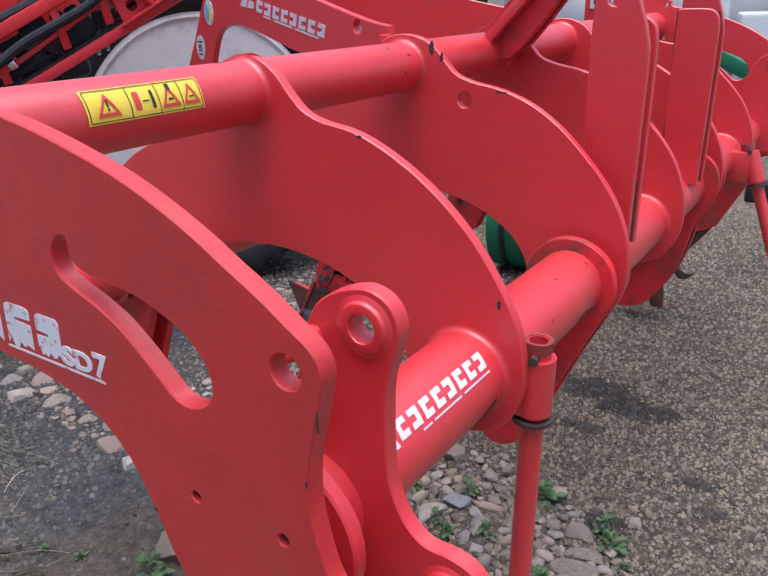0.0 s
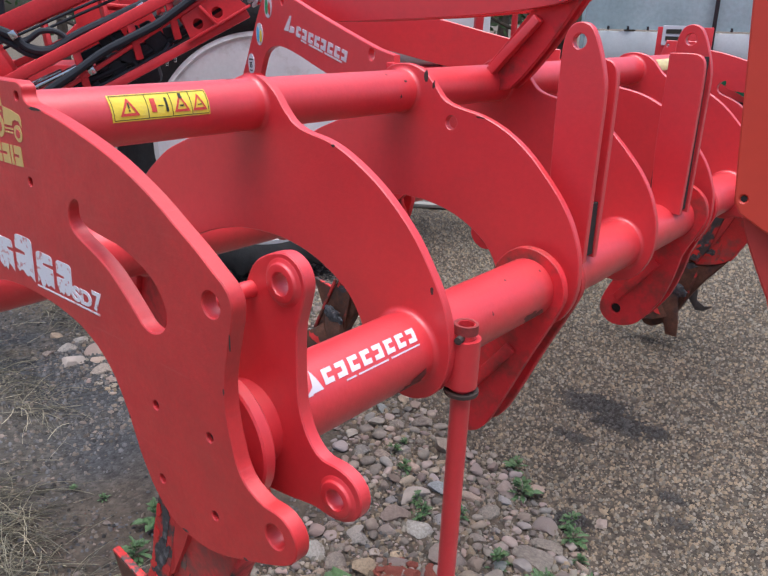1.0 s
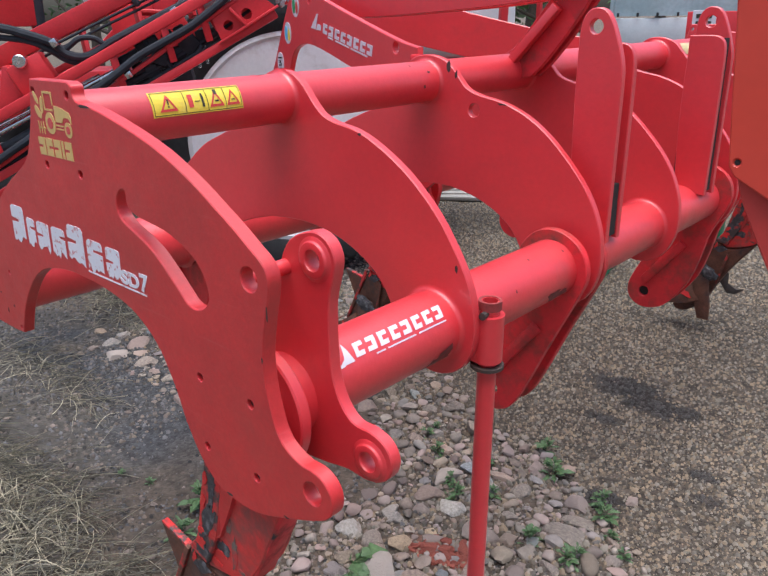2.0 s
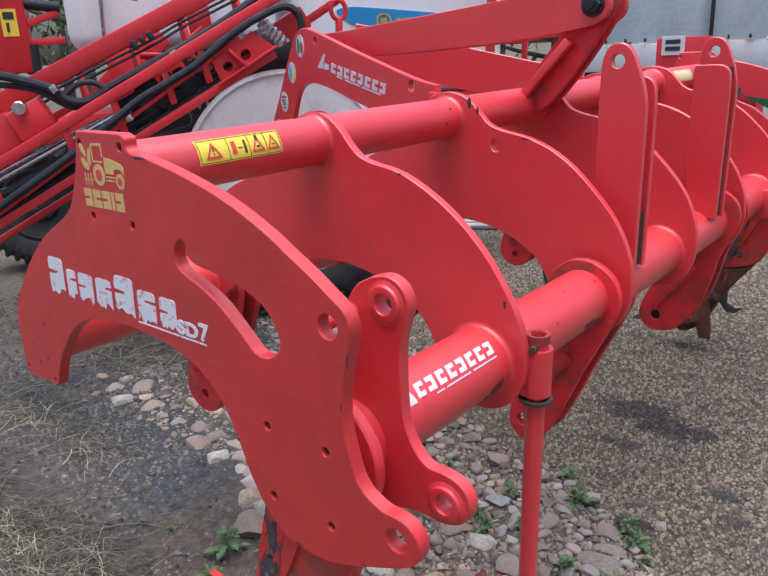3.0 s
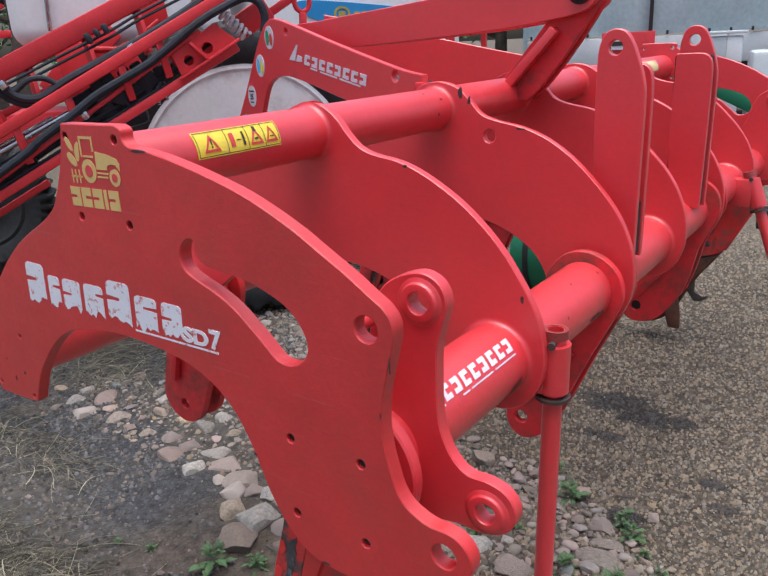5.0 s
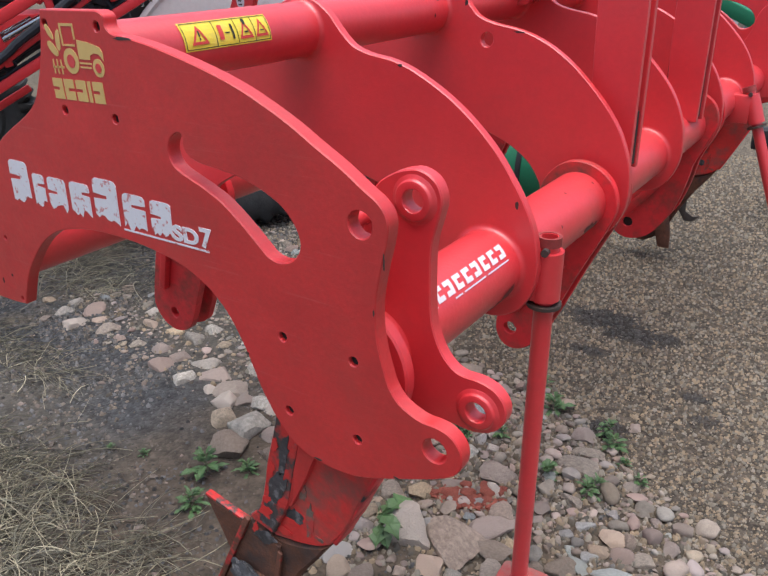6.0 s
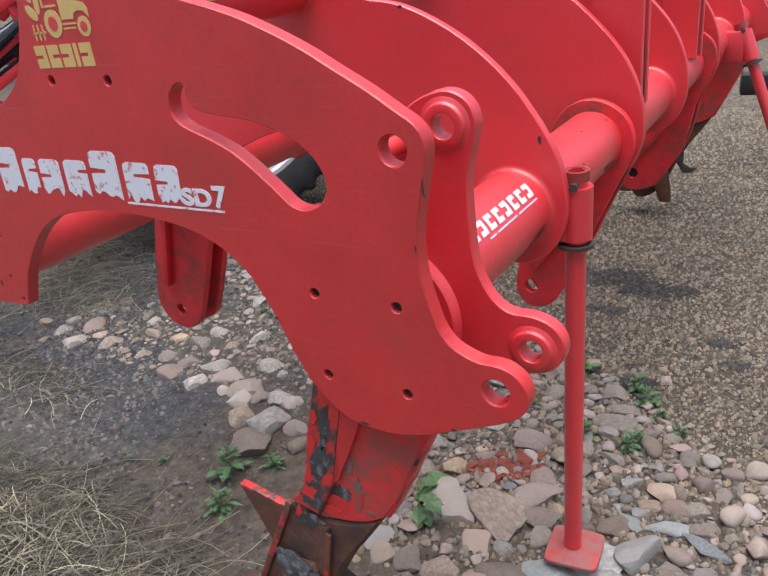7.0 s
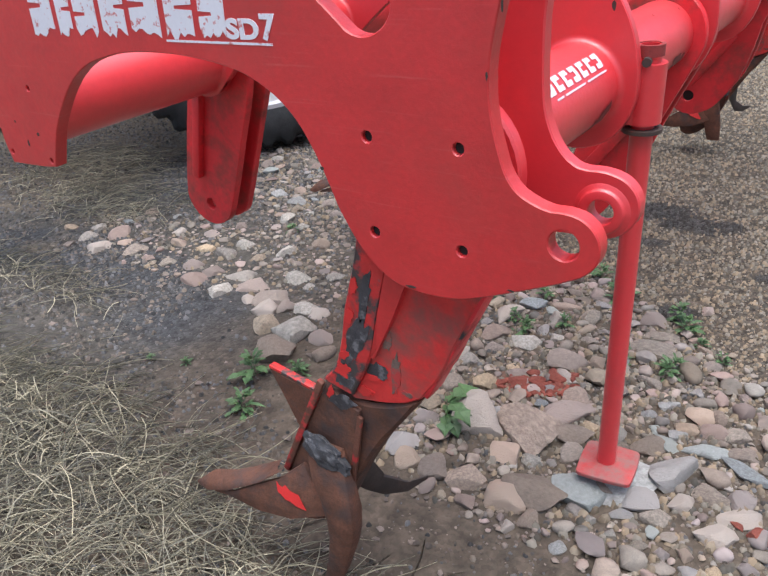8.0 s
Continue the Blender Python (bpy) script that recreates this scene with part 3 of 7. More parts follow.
LINK = smooth_loop([(-0.262, 1.624), (-0.226, 1.608), (-0.214, 1.574), (-0.230, 1.540), (-0.275, 1.520), (-0.500, 1.492), (-0.800, 1.474), (-1.120, 1.462), (-1.330, 1.470), (-1.360, 1.500),
                    (-1.350, 1.535), (-1.170, 1.553), (-0.800, 1.585), (-0.500, 1.612), (-0.330, 1.624)], 4)
for ya in (1.352, 1.456):
    part("top_link", plate(LINK, ya, ya + 0.025, [ring(-0.262, 1.578, 0.015)], 0.002), M_red, machine)
bm = tube([(-0.262, 1.322, 1.578), (-0.262, 1.500, 1.578)], 0.014, 16)
pin = part("hitch_pin", bm, M_black, machine, "dark steel pin")
part("nut", plate(ring(-0.262, 1.578, 0.027, 6), 1.332, 1.351, [], 0.003), M_black, pin)
part("washer", plate(ring(-0.262, 1.578, 0.034, 20), 1.345, 1.352, [], 0.002), M_black, pin)
part("lifting_loop", tube(spline([(-0.335, 1.365, 1.600), (-0.340, 1.365, 1.640), (-0.318, 1.365, 1.662), (-0.292, 1.365, 1.652), (-0.288, 1.365, 1.615)]), 0.007, 8), M_red, machine)

ARM = smooth_loop([
    (-0.030, 1.385, 1), (0.060, 1.398), (0.250, 1.440), (0.463, 1.491), (0.657, 1.540), (0.780, 1.567), (0.830, 1.567), (0.880, 1.545), (0.960, 1.460), (1.080, 1.310), (1.205, 1.161), (1.310, 1.000),
    (1.360, 0.900, 1), (1.160, 0.900, 1), (1.080, 1.040), (0.985, 1.178), (0.905, 1.312), (0.855, 1.357), (0.755, 1.378), (0.620, 1.362), (0.345, 1.306), (-0.030, 1.260, 1)], 4)
arm_m = Matrix.Translation((-0.600, 1.050, 0)) @ Matrix(((-0.945, 0.327, 0, 0), (0.327, 0.945, 0, 0), (0, 0, 1, 0), (0, 0, 0, 1)))
arm_far = Matrix.Translation((0, WIDE, 0)) @ Matrix.Diagonal((1, -1, 1, 1)) @ arm_m
arm = part("mast_arm", plate(ARM, 0.0, 0.020, [ring(0.092, 1.381, 0.017), ring(0.712, 1.524, 0.013)], 0.002, arm_m), M_red, machine, "red arm plate with round stickers and white lettering")
ARM_FAR = smooth_loop([(-0.030, 1.385, 1), (0.060, 1.398), (0.250, 1.440), (0.463, 1.491), (0.657, 1.540), (0.860, 1.585, 1), (0.860, 1.400, 1), (0.620, 1.362), (0.345, 1.306), (-0.030, 1.260, 1)], 4)
part("mast_arm", plate(ARM_FAR, 0.0, 0.020, [ring(0.092, 1.381, 0.017)], 0.002, arm_far), M_red, machine)
part("arm_bracket", box((0.028, 0.040, 0.034), pose(-0.580, 1.050, 1.350), 0.006), M_red_dirty, machine)


# ---- parking stands ----
def stand(y, foot):
    """A pipe stand in a sleeve, with pin and foot plate."""
    top = Vector((0.028, y, 0.943))
    foot = Vector(foot)
    d = (top - foot).normalized()
    at = lambda z: foot + d * ((z - foot.z) / d.z)
    st = part("stand_pipe", add_hollow(bmesh.new(), foot, top, 0.0195, 0.004, 24), M_red, machine, "red pipe stand with a square foot")
    part("pipe_mouth", add_hollow(bmesh.new(), at(0.926), top + d * 0.0015, 0.0235, 0.006, 24), M_pipe_in, st)
    part("sleeve", add_hollow(bmesh.new(), at(0.815), at(0.915), 0.030, 0.010, 24), M_red, st)
    part("sleeve_block", box((0.085, 0.05, 0.104), Matrix.Translation(at(0.866) + Vector((-0.05, -0.004, 0))), 0.004), M_red, st)
    part("collar", add_hollow(bmesh.new(), at(0.799), at(0.806), 0.034, 0.0135, 24), M_rust_dark, st)
    part("stop_pin", tube([at(0.916) + Vector((0.006, -0.034, 0.004)), at(0.916) + Vector((-0.006, 0.034, 0.004))], 0.0075, 12), M_rust_dark, st)
    SQUARE = smooth_loop([(0.058, 0.048), (0.048, 0.058), (-0.048, 0.058), (-0.058, 0.048), (-0.058, -0.048), (-0.048, -0.058), (0.048, -0.058), (0.058, -0.048)], 3)
    part("foot_plate", plate(SQUARE, -0.005, 0.005, [], 0.0015, Matrix.Translation(foot + Vector((0.006, -0.004, 0.0))) @ pose(0, 0, 0, 0, 0, 6) @ Matrix.Rotation(radians(90), 4, "X")), M_red_dust, st)
    return st


stand(0.548, (0.004, 0.556, 0.048))
stand(2.370, (0.360, 2.330, 0.040))


# ---- shanks with winged points ----
def blob(cx, cz, rx, rz, seed, n=18, tilt=0.0):
    """A ragged closed outline."""
    r = random.Random(seed)
    out = []
    for k in range(n):
        a = 6.2832 * k / n
        q = 0.80 + 0.42 * noise.noise(Vector((math.cos(a) * 1.3, math.sin(a) * 1.3, seed * 3.7))) + 0.30 * noise.noise(Vector((math.cos(a) * 4, math.sin(a) * 4, seed * 1.9))) + r.uniform(-0.06, 0.06)
        u, v = rx * math.cos(a) * q, rz * math.sin(a) * q
        out.append((cx + u + tilt * v, cz + v))
    return out


def shank(y, dx, dz, straight=False):
    """A cast shank with shield plates, a fin, a chisel point and two wings; dx, dz shift it from the near one."""
    mv = Matrix.Translation((dx, y, dz))
    yb = 0.0
    BODY = smooth_loop([(-0.085, 0.900), (-0.030, 0.760), (-0.045, 0.690), (-0.135, 0.510), (-0.225, 0.385), (-0.278, 0.282), (-0.310, 0.220), (-0.350, 0.165), (-0.420, 0.130),
                        (-0.455, 0.200), (-0.425, 0.270), (-0.385, 0.350), (-0.335, 0.440), (-0.270, 0.540), (-0.250, 0.618), (-0.225, 0.712), (-0.195, 0.800), (-0.160, 0.890)], 4)
    sh = part("shank", plate(BODY, yb - 0.016, yb + 0.016, [], 0.003, mv), M_rust, machine, "worn red shank with a rusty winged point")
    FACE = smooth_loop([(-0.060, 0.860), (0.000, 0.755), (-0.022, 0.706), (-0.061, 0.626), (-0.089, 0.565), (-0.126, 0.511, 1), (-0.155, 0.493), (-0.195, 0.479), (-0.229, 0.472), (-0.258, 0.466, 1),
                        (-0.292, 0.500), (-0.276, 0.535), (-0.259, 0.587), (-0.247, 0.639), (-0.229, 0.695), (-0.216, 0.741), (-0.190, 0.840)], 4)
    for s in (-1, 1):
        ya = yb + s * 0.020 - 0.009
        part("shield", plate(FACE, ya, ya + 0.018, [], 0.003, mv), M_red_panel, sh, "red shield plate with smears of dirt")
    # worn strip along the leading edge, with a wedge-shaped rib behind it
    STRIP = smooth_loop([(-0.190, 0.850, 1), (-0.130, 0.850, 1), (-0.163, 0.728), (-0.184, 0.655), (-0.206, 0.572), (-0.232, 0.520), (-0.254, 0.480, 1), (-0.314, 0.493, 1), (-0.282, 0.530), (-0.262, 0.587),
                         (-0.250, 0.639), (-0.232, 0.695), (-0.218, 0.741)], 4)
    for s in (-1, 1):
        ya = yb + s * 0.033 - 0.006
        part("wear_strip", plate(STRIP, ya, ya + 0.012, [], 0.003, mv), M_scraped, sh, "leading strip scraped down to blackened steel")
    bm = bmesh.new()
    rows = [[bm.verts.new(mv @ Vector(p)) for p in row] for row in (
        ((-0.128, -0.041, 0.840), (-0.090, -0.037, 0.840), (-0.088, -0.026, 0.840)), ((-0.162, -0.042, 0.728), (-0.130, -0.037, 0.718), (-0.127, -0.026, 0.718)),
        ((-0.183, -0.042, 0.655), (-0.161, -0.037, 0.648), (-0.158, -0.026, 0.648)), ((-0.206, -0.040, 0.570), (-0.203, -0.036, 0.566), (-0.202, -0.028, 0.566)))]
    for a, b in zip(rows, rows[1:]):
        for k in range(3):
            bm.faces.new((a[k - 1], a[k], b[k], b[k - 1]))
    bm.faces.new(rows[0]), bm.faces.new(rows[-1])
    part("shield_rib", bm, M_side, sh, "", 20)
    part("trailing_bar", beam(mv @ Vector((-0.020, yb - 0.004, 0.715)), mv @ Vector((-0.122, yb - 0.004, 0.515)), 0.046, 0.014, 0.003), M_red_dirty, sh)
    part("side_strip", beam(mv @ Vector((-0.243, yb - 0.037, 0.440)), mv @ Vector((-0.279, yb - 0.037, 0.285)), 0.006, 0.011, 0.002), M_strip, sh)
    part("side_strip", beam(mv @ Vector((-0.318, yb - 0.037, 0.487)), mv @ Vector((-0.440, yb - 0.037, 0.245)), 0.010, 0.013, 0.002), M_strip, sh)
    part("fin", plate(smooth_loop([(-0.474, 0.448, 1), (-0.430, 0.438), (-0.345, 0.425, 1), (-0.415, 0.318, 1), (-0.446, 0.388)], 3), yb - 0.007, yb + 0.007, [], 0.002, mv), M_rust, sh, "rusty fin with a red edge")
    part("fin_edge", beam(mv @ Vector((-0.472, yb, 0.450)), mv @ Vector((-0.360, yb, 0.430)), 0.015, 0.006, 0.001), M_red_worn, sh)
    BOOT = smooth_loop([(-0.318, 0.484, 1), (-0.258, 0.462), (-0.195, 0.474), (-0.128, 0.506, 1), (-0.173, 0.442), (-0.218, 0.382), (-0.277, 0.282), (-0.310, 0.215), (-0.345, 0.160), (-0.420, 0.110), (-0.470, 0.125), (-0.462, 0.195),
                        (-0.441, 0.241), (-0.405, 0.307), (-0.375, 0.372), (-0.337, 0.444)], 4)
    part("boot", plate(BOOT, yb - 0.027, yb + 0.027, [], 0.006, mv), M_rust, sh)
    FRONT_FACE = smooth_loop([(-0.314, 0.480, 1), (-0.246, 0.448, 1), (-0.257, 0.370), (-0.280, 0.282), (-0.320, 0.200), (-0.400, 0.150), (-0.450, 0.180), (-0.437, 0.245), (-0.402, 0.310), (-0.370, 0.375)], 4)
    part("boot_face", plate(FRONT_FACE, yb - 0.035, yb - 0.020, [], 0.003, mv), M_rust, sh)
    # paint scraped off, flakes left over and dried mud
    for k, (name, paint, x, z, y, rx, rz, tilt) in enumerate((
            ("bare_patch", M_bare, -0.234, 0.590, -0.039, 0.021, 0.062, 0.45), ("bare_patch", M_bare, -0.208, 0.672, -0.039, 0.013, 0.052, 0.25), ("bare_patch", M_bare, -0.262, 0.515, -0.039, 0.024, 0.030, 0.45),
            ("paint_flake", M_flake, -0.224, 0.689, -0.0396, 0.007, 0.019, 0.25), ("paint_flake", M_flake, -0.238, 0.635, -0.0396, 0.008, 0.017, 0.25), ("paint_flake", M_flake, -0.258, 0.562, -0.0396, 0.010, 0.011, 0.3),
            ("paint_flake", M_flake, -0.266, 0.527, -0.0396, 0.018, 0.015, 0.2), ("paint_flake", M_flake, -0.235, 0.492, -0.0300, 0.022, 0.011, 0.0), ("bare_patch", M_bare, -0.206, 0.537, -0.0292, 0.024, 0.020, 0.2),
            ("paint_flake", M_flake, -0.214, 0.524, -0.0300, 0.018, 0.008, 0.1), ("mud_smear", M_mud, -0.168, 0.545, -0.0292, 0.011, 0.046, 0.15), ("mud_smear", M_mud, -0.150, 0.512, -0.0292, 0.012, 0.006, -0.6),
            ("mud_smear", M_mud, -0.180, 0.604, -0.0292, 0.013, 0.022, 0.3),
            ("bare_patch", M_bare, -0.280, 0.457, -0.0352, 0.034, 0.018, 0.3), ("paint_flake", M_flake, -0.303, 0.470, -0.0358, 0.007, 0.016, 0.5), ("bare_patch", M_bare, -0.366, 0.335, -0.0352, 0.016, 0.030, 0.45))):
        part(name, plate(blob(x, z, rx, rz, 100 + k, 34, tilt), y - 0.0008, y + 0.0006, [], 0.0, mv), paint, sh, "", None)
    # chisel point: a curved claw
    bm = bmesh.new()
    rows = []
    flat_claw = ((-0.344, 0.350, 0.038, 0.012, -0.040), (-0.342, 0.275, 0.038, 0.016, -0.050), (-0.323, 0.165, 0.037, 0.014, -0.050), (-0.313, 0.100, 0.028, 0.006, -0.050))
    for x, z, w, t, y in flat_claw if straight else ((-0.330, 0.352, 0.040, 0.010, -0.036), (-0.322, 0.318, 0.044, 0.016, -0.044), (-0.312, 0.275, 0.044, 0.021, -0.050), (-0.298, 0.235, 0.037, 0.024, -0.054), (-0.296, 0.190, 0.032, 0.022, -0.055),
                          (-0.302, 0.150, 0.028, 0.020, -0.055), (-0.313, 0.112, 0.025, 0.017, -0.054), (-0.327, 0.070, 0.023, 0.014, -0.052), (-0.342, 0.030, 0.021, 0.011, -0.050), (-0.354, 0.000, 0.018, 0.009, -0.048)):
        rows.append([bm.verts.new(mv @ Vector((x + w * math.copysign(abs(math.cos(a)) ** 0.6, math.cos(a)), y + t * math.copysign(abs(math.sin(a)) ** 0.6, math.sin(a)), z))) for a in [2 * math.pi * k / 12 for k in range(12)]])
    for a, b in zip(rows, rows[1:]):
        for k in range(12):
            bm.faces.new((a[k - 1], a[k], b[k], b[k - 1]))
    bm.faces.new(rows[0]), bm.faces.new(rows[-1])
    part("chisel_point", bm, M_rust, sh, "rusty curved chisel point")
    bm = bmesh.new()
    bmesh.ops.create_icosphere(bm, subdivisions=4, radius=1.0)
    for v in bm.verts:
        q = v.co * (1 + 0.30 * noise.noise(v.co * 2.3) + 0.10 * noise.noise(v.co * 7) + 0.05 * noise.noise(v.co * 19))
        v.co = mv @ Vector((-0.322 + 0.046 * q.x, -0.050 + 0.014 * q.y, 0.336 + 0.032 * q.z - 0.016 * q.x))
    part("weld_bead", bm, M_weld, sh, "blue-black weld bead")
    # wings: thin curved shells
    for upper, lower, bulge, paint in (
            (((-0.391, -0.040, 0.280), (-0.432, -0.070, 0.247), (-0.477, -0.085, 0.226), (-0.547, -0.092, 0.181), (-0.609, -0.090, 0.157)),
             ((-0.314, -0.060, 0.205), (-0.410, -0.080, 0.165), (-0.488, -0.088, 0.156), (-0.561, -0.092, 0.162), (-0.608, -0.090, 0.151)), -0.006, M_rust),
            (((-0.458, -0.040, 0.253), (-0.521, -0.055, 0.221), (-0.550, -0.070, 0.214), (-0.609, -0.080, 0.198), (-0.656, -0.090, 0.159)),
             ((-0.425, -0.070, 0.268), (-0.469, -0.088, 0.235), (-0.559, -0.098, 0.182), (-0.628, -0.095, 0.150), (-0.660, -0.090, 0.150)), -0.016, M_rust),
            (((-0.322, 0.030, 0.245), (-0.312, 0.060, 0.234), (-0.320, 0.100, 0.168), (-0.290, 0.140, 0.133), (-0.267, 0.180, 0.128)),
             ((-0.340, 0.030, 0.196), (-0.329, 0.060, 0.159), (-0.320, 0.100, 0.119), (-0.291, 0.140, 0.108), (-0.268, 0.180, 0.120)), -0.010, M_rust_dark)):
        if straight and paint == M_rust_dark:
            upper, lower = [(x + 0.055, y, z + 0.082) for x, y, z in upper], [(x + 0.055, y, z + 0.082) for x, y, z in lower]
        bm = bmesh.new()
        sides = []
        for back in (0.0, 0.010):
            grid = []
            for k in range(6):
                u = k / 5
                grid.append([bm.verts.new(mv @ (Vector(a).lerp(Vector(b), u) + Vector((0, bulge * math.sin(math.pi * u) * (1 - i / 4.2) + back * (1 - 0.7 * i / 4), 0)))) for i, (a, b) in enumerate(zip(upper, lower))])
            sides.append(grid)
        for grid in sides:
            for a, b in zip(grid, grid[1:]):
                for i in range(4):
                    bm.faces.new((a[i], a[i + 1], b[i + 1], b[i]))
        f, g = sides
        rim = [(k, 0) for k in range(6)] + [(5, i) for i in range(1, 5)] + [(k, 4) for k in (4, 3, 2, 1, 0)] + [(0, i) for i in (3, 2, 1)]
        for p, q in zip(rim, rim[1:] + rim[:1]):
            bm.faces.new((f[p[0]][p[1]], f[q[0]][q[1]], g[q[0]][q[1]], g[p[0]][p[1]]))
        wing = part("wing", bm, paint, sh, "rusty curved wing")
        if bulge == -0.006:
            bm = bmesh.new()
            cut = random.Random(5)
            span = [(0.50 + 0.10 * k, max(0.0, 0.45 - 0.075 * k + cut.uniform(-0.05, 0.05)), 0.80 - 0.085 * k + cut.uniform(-0.06, 0.06)) for k in range(7)]
            strips = []
            for i, u0, u1 in span:
                k = min(int(i), 3)
                a, b = (Vector(p[k]).lerp(Vector(p[k + 1]), i - k) for p in (upper, lower))
                strips.append([bm.verts.new(mv @ (a.lerp(b, u) + Vector((0, bulge * math.sin(math.pi * u) * (1 - i / 4.2) - 0.0022, 0)))) for u in (u0, (u0 + u1) / 2, u1)])
            for p, q in zip(strips, strips[1:]):
                for k in (0, 1):
                    bm.faces.new((p[k], q[k], q[k + 1], p[k + 1]))
            part("paint_flake", bm, M_flake, wing)
    return sh


shank(0.070, 0.0, 0.0)
shank(WIDE - 0.070, -0.008, -0.035, True)
shank(1.500, -0.880, 0.01)

# ---- bare spots and grease on the paint ----
def chip(owner, x, z, y, rx, rz, seed):
    """A spot of bare dark steel on a face that looks along -y."""
    part("paint_chip", plate(blob(x, z, rx, rz, seed), y - 0.0006, y + 0.0004, [], 0.0), M_rust_dark, owner, "", None)


for k, (x, z, y, rx, rz) in enumerate(((-0.432, 1.340, 1.0, 0.008, 0.016), (-0.408, 1.322, 1.0, 0.005, 0.012), (-0.265, 1.256, 1.0, 0.014, 0.003), (-0.020, 1.010, 0.5, 0.004, 0.010), (-0.270, 1.243, 0.5, 0.006, 0.003),
                                       (0.036, 1.086, 0.0, 0.0014, 0.012), (0.017, 1.012, 0.0, 0.0016, 0.005), (-0.409, 1.336, 0.0, 0.022, 0.003), (-0.228, 0.880, 0.0, 0.003, 0.004), (-0.936, 0.840, 0.0, 0.003, 0.008),
                                       (-0.895, 0.862, 0.0, 0.004, 0.004), (-0.100, 0.732, 0.0, 0.010, 0.002), (0.045, 0.760, 0.0, 0.006, 0.002), (-0.960, 0.880, 0.0, 0.003, 0.003))):
    chip(side if y == 0.0 else machine, x, z, y, rx, rz, k)
# ---- lettering and stickers on the machine ----
def slab(loops, y0, y1, m=None):
    bm = bmesh.new()
    for lp in loops:
        add_plate(bm, lp, y0, y1, [], 0.0, m)
    return bm


def torn_block(x, z, w, h, k, rng):
    """A bold block with rounded shoulders, a torn foot and one slit from a side; k varies the slit."""
    n = 8
    foot = [(x + w * i / n, z + rng.uniform(-0.007, 0.010)) for i in range(n + 1)]
    zs, deep, t = z + h * (0.50, 0.58, 0.44, 0.62)[k % 4], w * (0.55, 0.62, 0.50, 0.40)[k % 4], h * 0.13
    slit = [(x + w, zs), (x + w - deep, zs + t * 0.2), (x + w - deep, zs + t * 0.8), (x + w, zs + t)]
    head = [(x + w, z + h * 0.90), (x + w * 0.92, z + h * 0.98), (x + w * 0.80, z + h), (x + w * 0.15, z + h), (x + w * 0.03, z + h * 0.95), (x, z + h * 0.85)]
    lp = foot + (slit if k % 2 else []) + head + ([(2 * x + w - p, q) for p, q in slit[::-1]] if k % 2 == 0 else [])
    return [(p + 0.08 * (q - z), q) for p, q in lp]


rng = random.Random(4)
FACE_Y = (-0.0007, 0.0002)
# big white name: a row of torn blocks
cells = [(-0.808, 0.066, 0.074), (-0.736, 0.040, 0.056), (-0.690, 0.060, 0.056), (-0.624, 0.062, 0.056), (-0.556, 0.070, 0.072), (-0.480, 0.062, 0.056), (-0.412, 0.054, 0.054)]
for k, (x, w, h) in enumerate(cells):
    part("lettering", slab([torn_block(x, 1.041 + (x + 0.808) * 0.010, w * 0.90, h, k, rng)], *FACE_Y), M_letter, side, "worn white block of a name", None)
part("underline", slab([rect(-0.485, 1.0345, -0.284, 1.0375)], *FACE_Y), M_letter, side, "", None)
# beige emblem above: tractor, leaves, name blocks
HOOD = [(-0.519, 1.303), (-0.492, 1.303), (-0.489, 1.310), (-0.480, 1.313), (-0.468, 1.312), (-0.459, 1.303), (-0.458, 1.314), (-0.464, 1.322), (-0.490, 1.328), (-0.517, 1.331)]
for nm, loops in (("emblem_wheel", [ring(-0.540, 1.299, 0.019, 24)]), ("emblem_wheel", [ring(-0.474, 1.292, 0.0135, 20)]), ("emblem_body", [HOOD, rect(-0.519, 1.296, -0.490, 1.2985), rect(-0.519, 1.290, -0.492, 1.2925)]),
                  ("emblem_cab", [rect(-0.556, 1.321, -0.552, 1.350), rect(-0.556, 1.350, -0.520, 1.354), rect(-0.524, 1.331, -0.520, 1.350), rect(-0.550, 1.321, -0.524, 1.324)]),
                  ("emblem_leaf", [smooth_loop([(-0.592, 1.352), (-0.581, 1.344), (-0.576, 1.330), (-0.586, 1.334), (-0.592, 1.342)], 3)]), ("emblem_leaf", [smooth_loop([(-0.562, 1.345), (-0.560, 1.328), (-0.566, 1.313), (-0.572, 1.326)], 3)]),
                  ("emblem_leaf", [smooth_loop([(-0.594, 1.326), (-0.578, 1.321), (-0.571, 1.306), (-0.588, 1.311)], 3)]),
                  ("emblem_rake", [rect(-0.592, 1.287, -0.562, 1.290), rect(-0.590, 1.278, -0.587, 1.300), rect(-0.580, 1.278, -0.577, 1.300), rect(-0.570, 1.278, -0.567, 1.300)])):
    part(nm, slab(loops, *FACE_Y), M_beige, side, "beige emblem shape", None)
for c, r in (((-0.540, 1.299), 0.010), ((-0.474, 1.292), 0.007)):
    part("emblem_hub", slab([ring(*c, r, 18)], -0.0013, -0.0006), M_red, side, "", None)
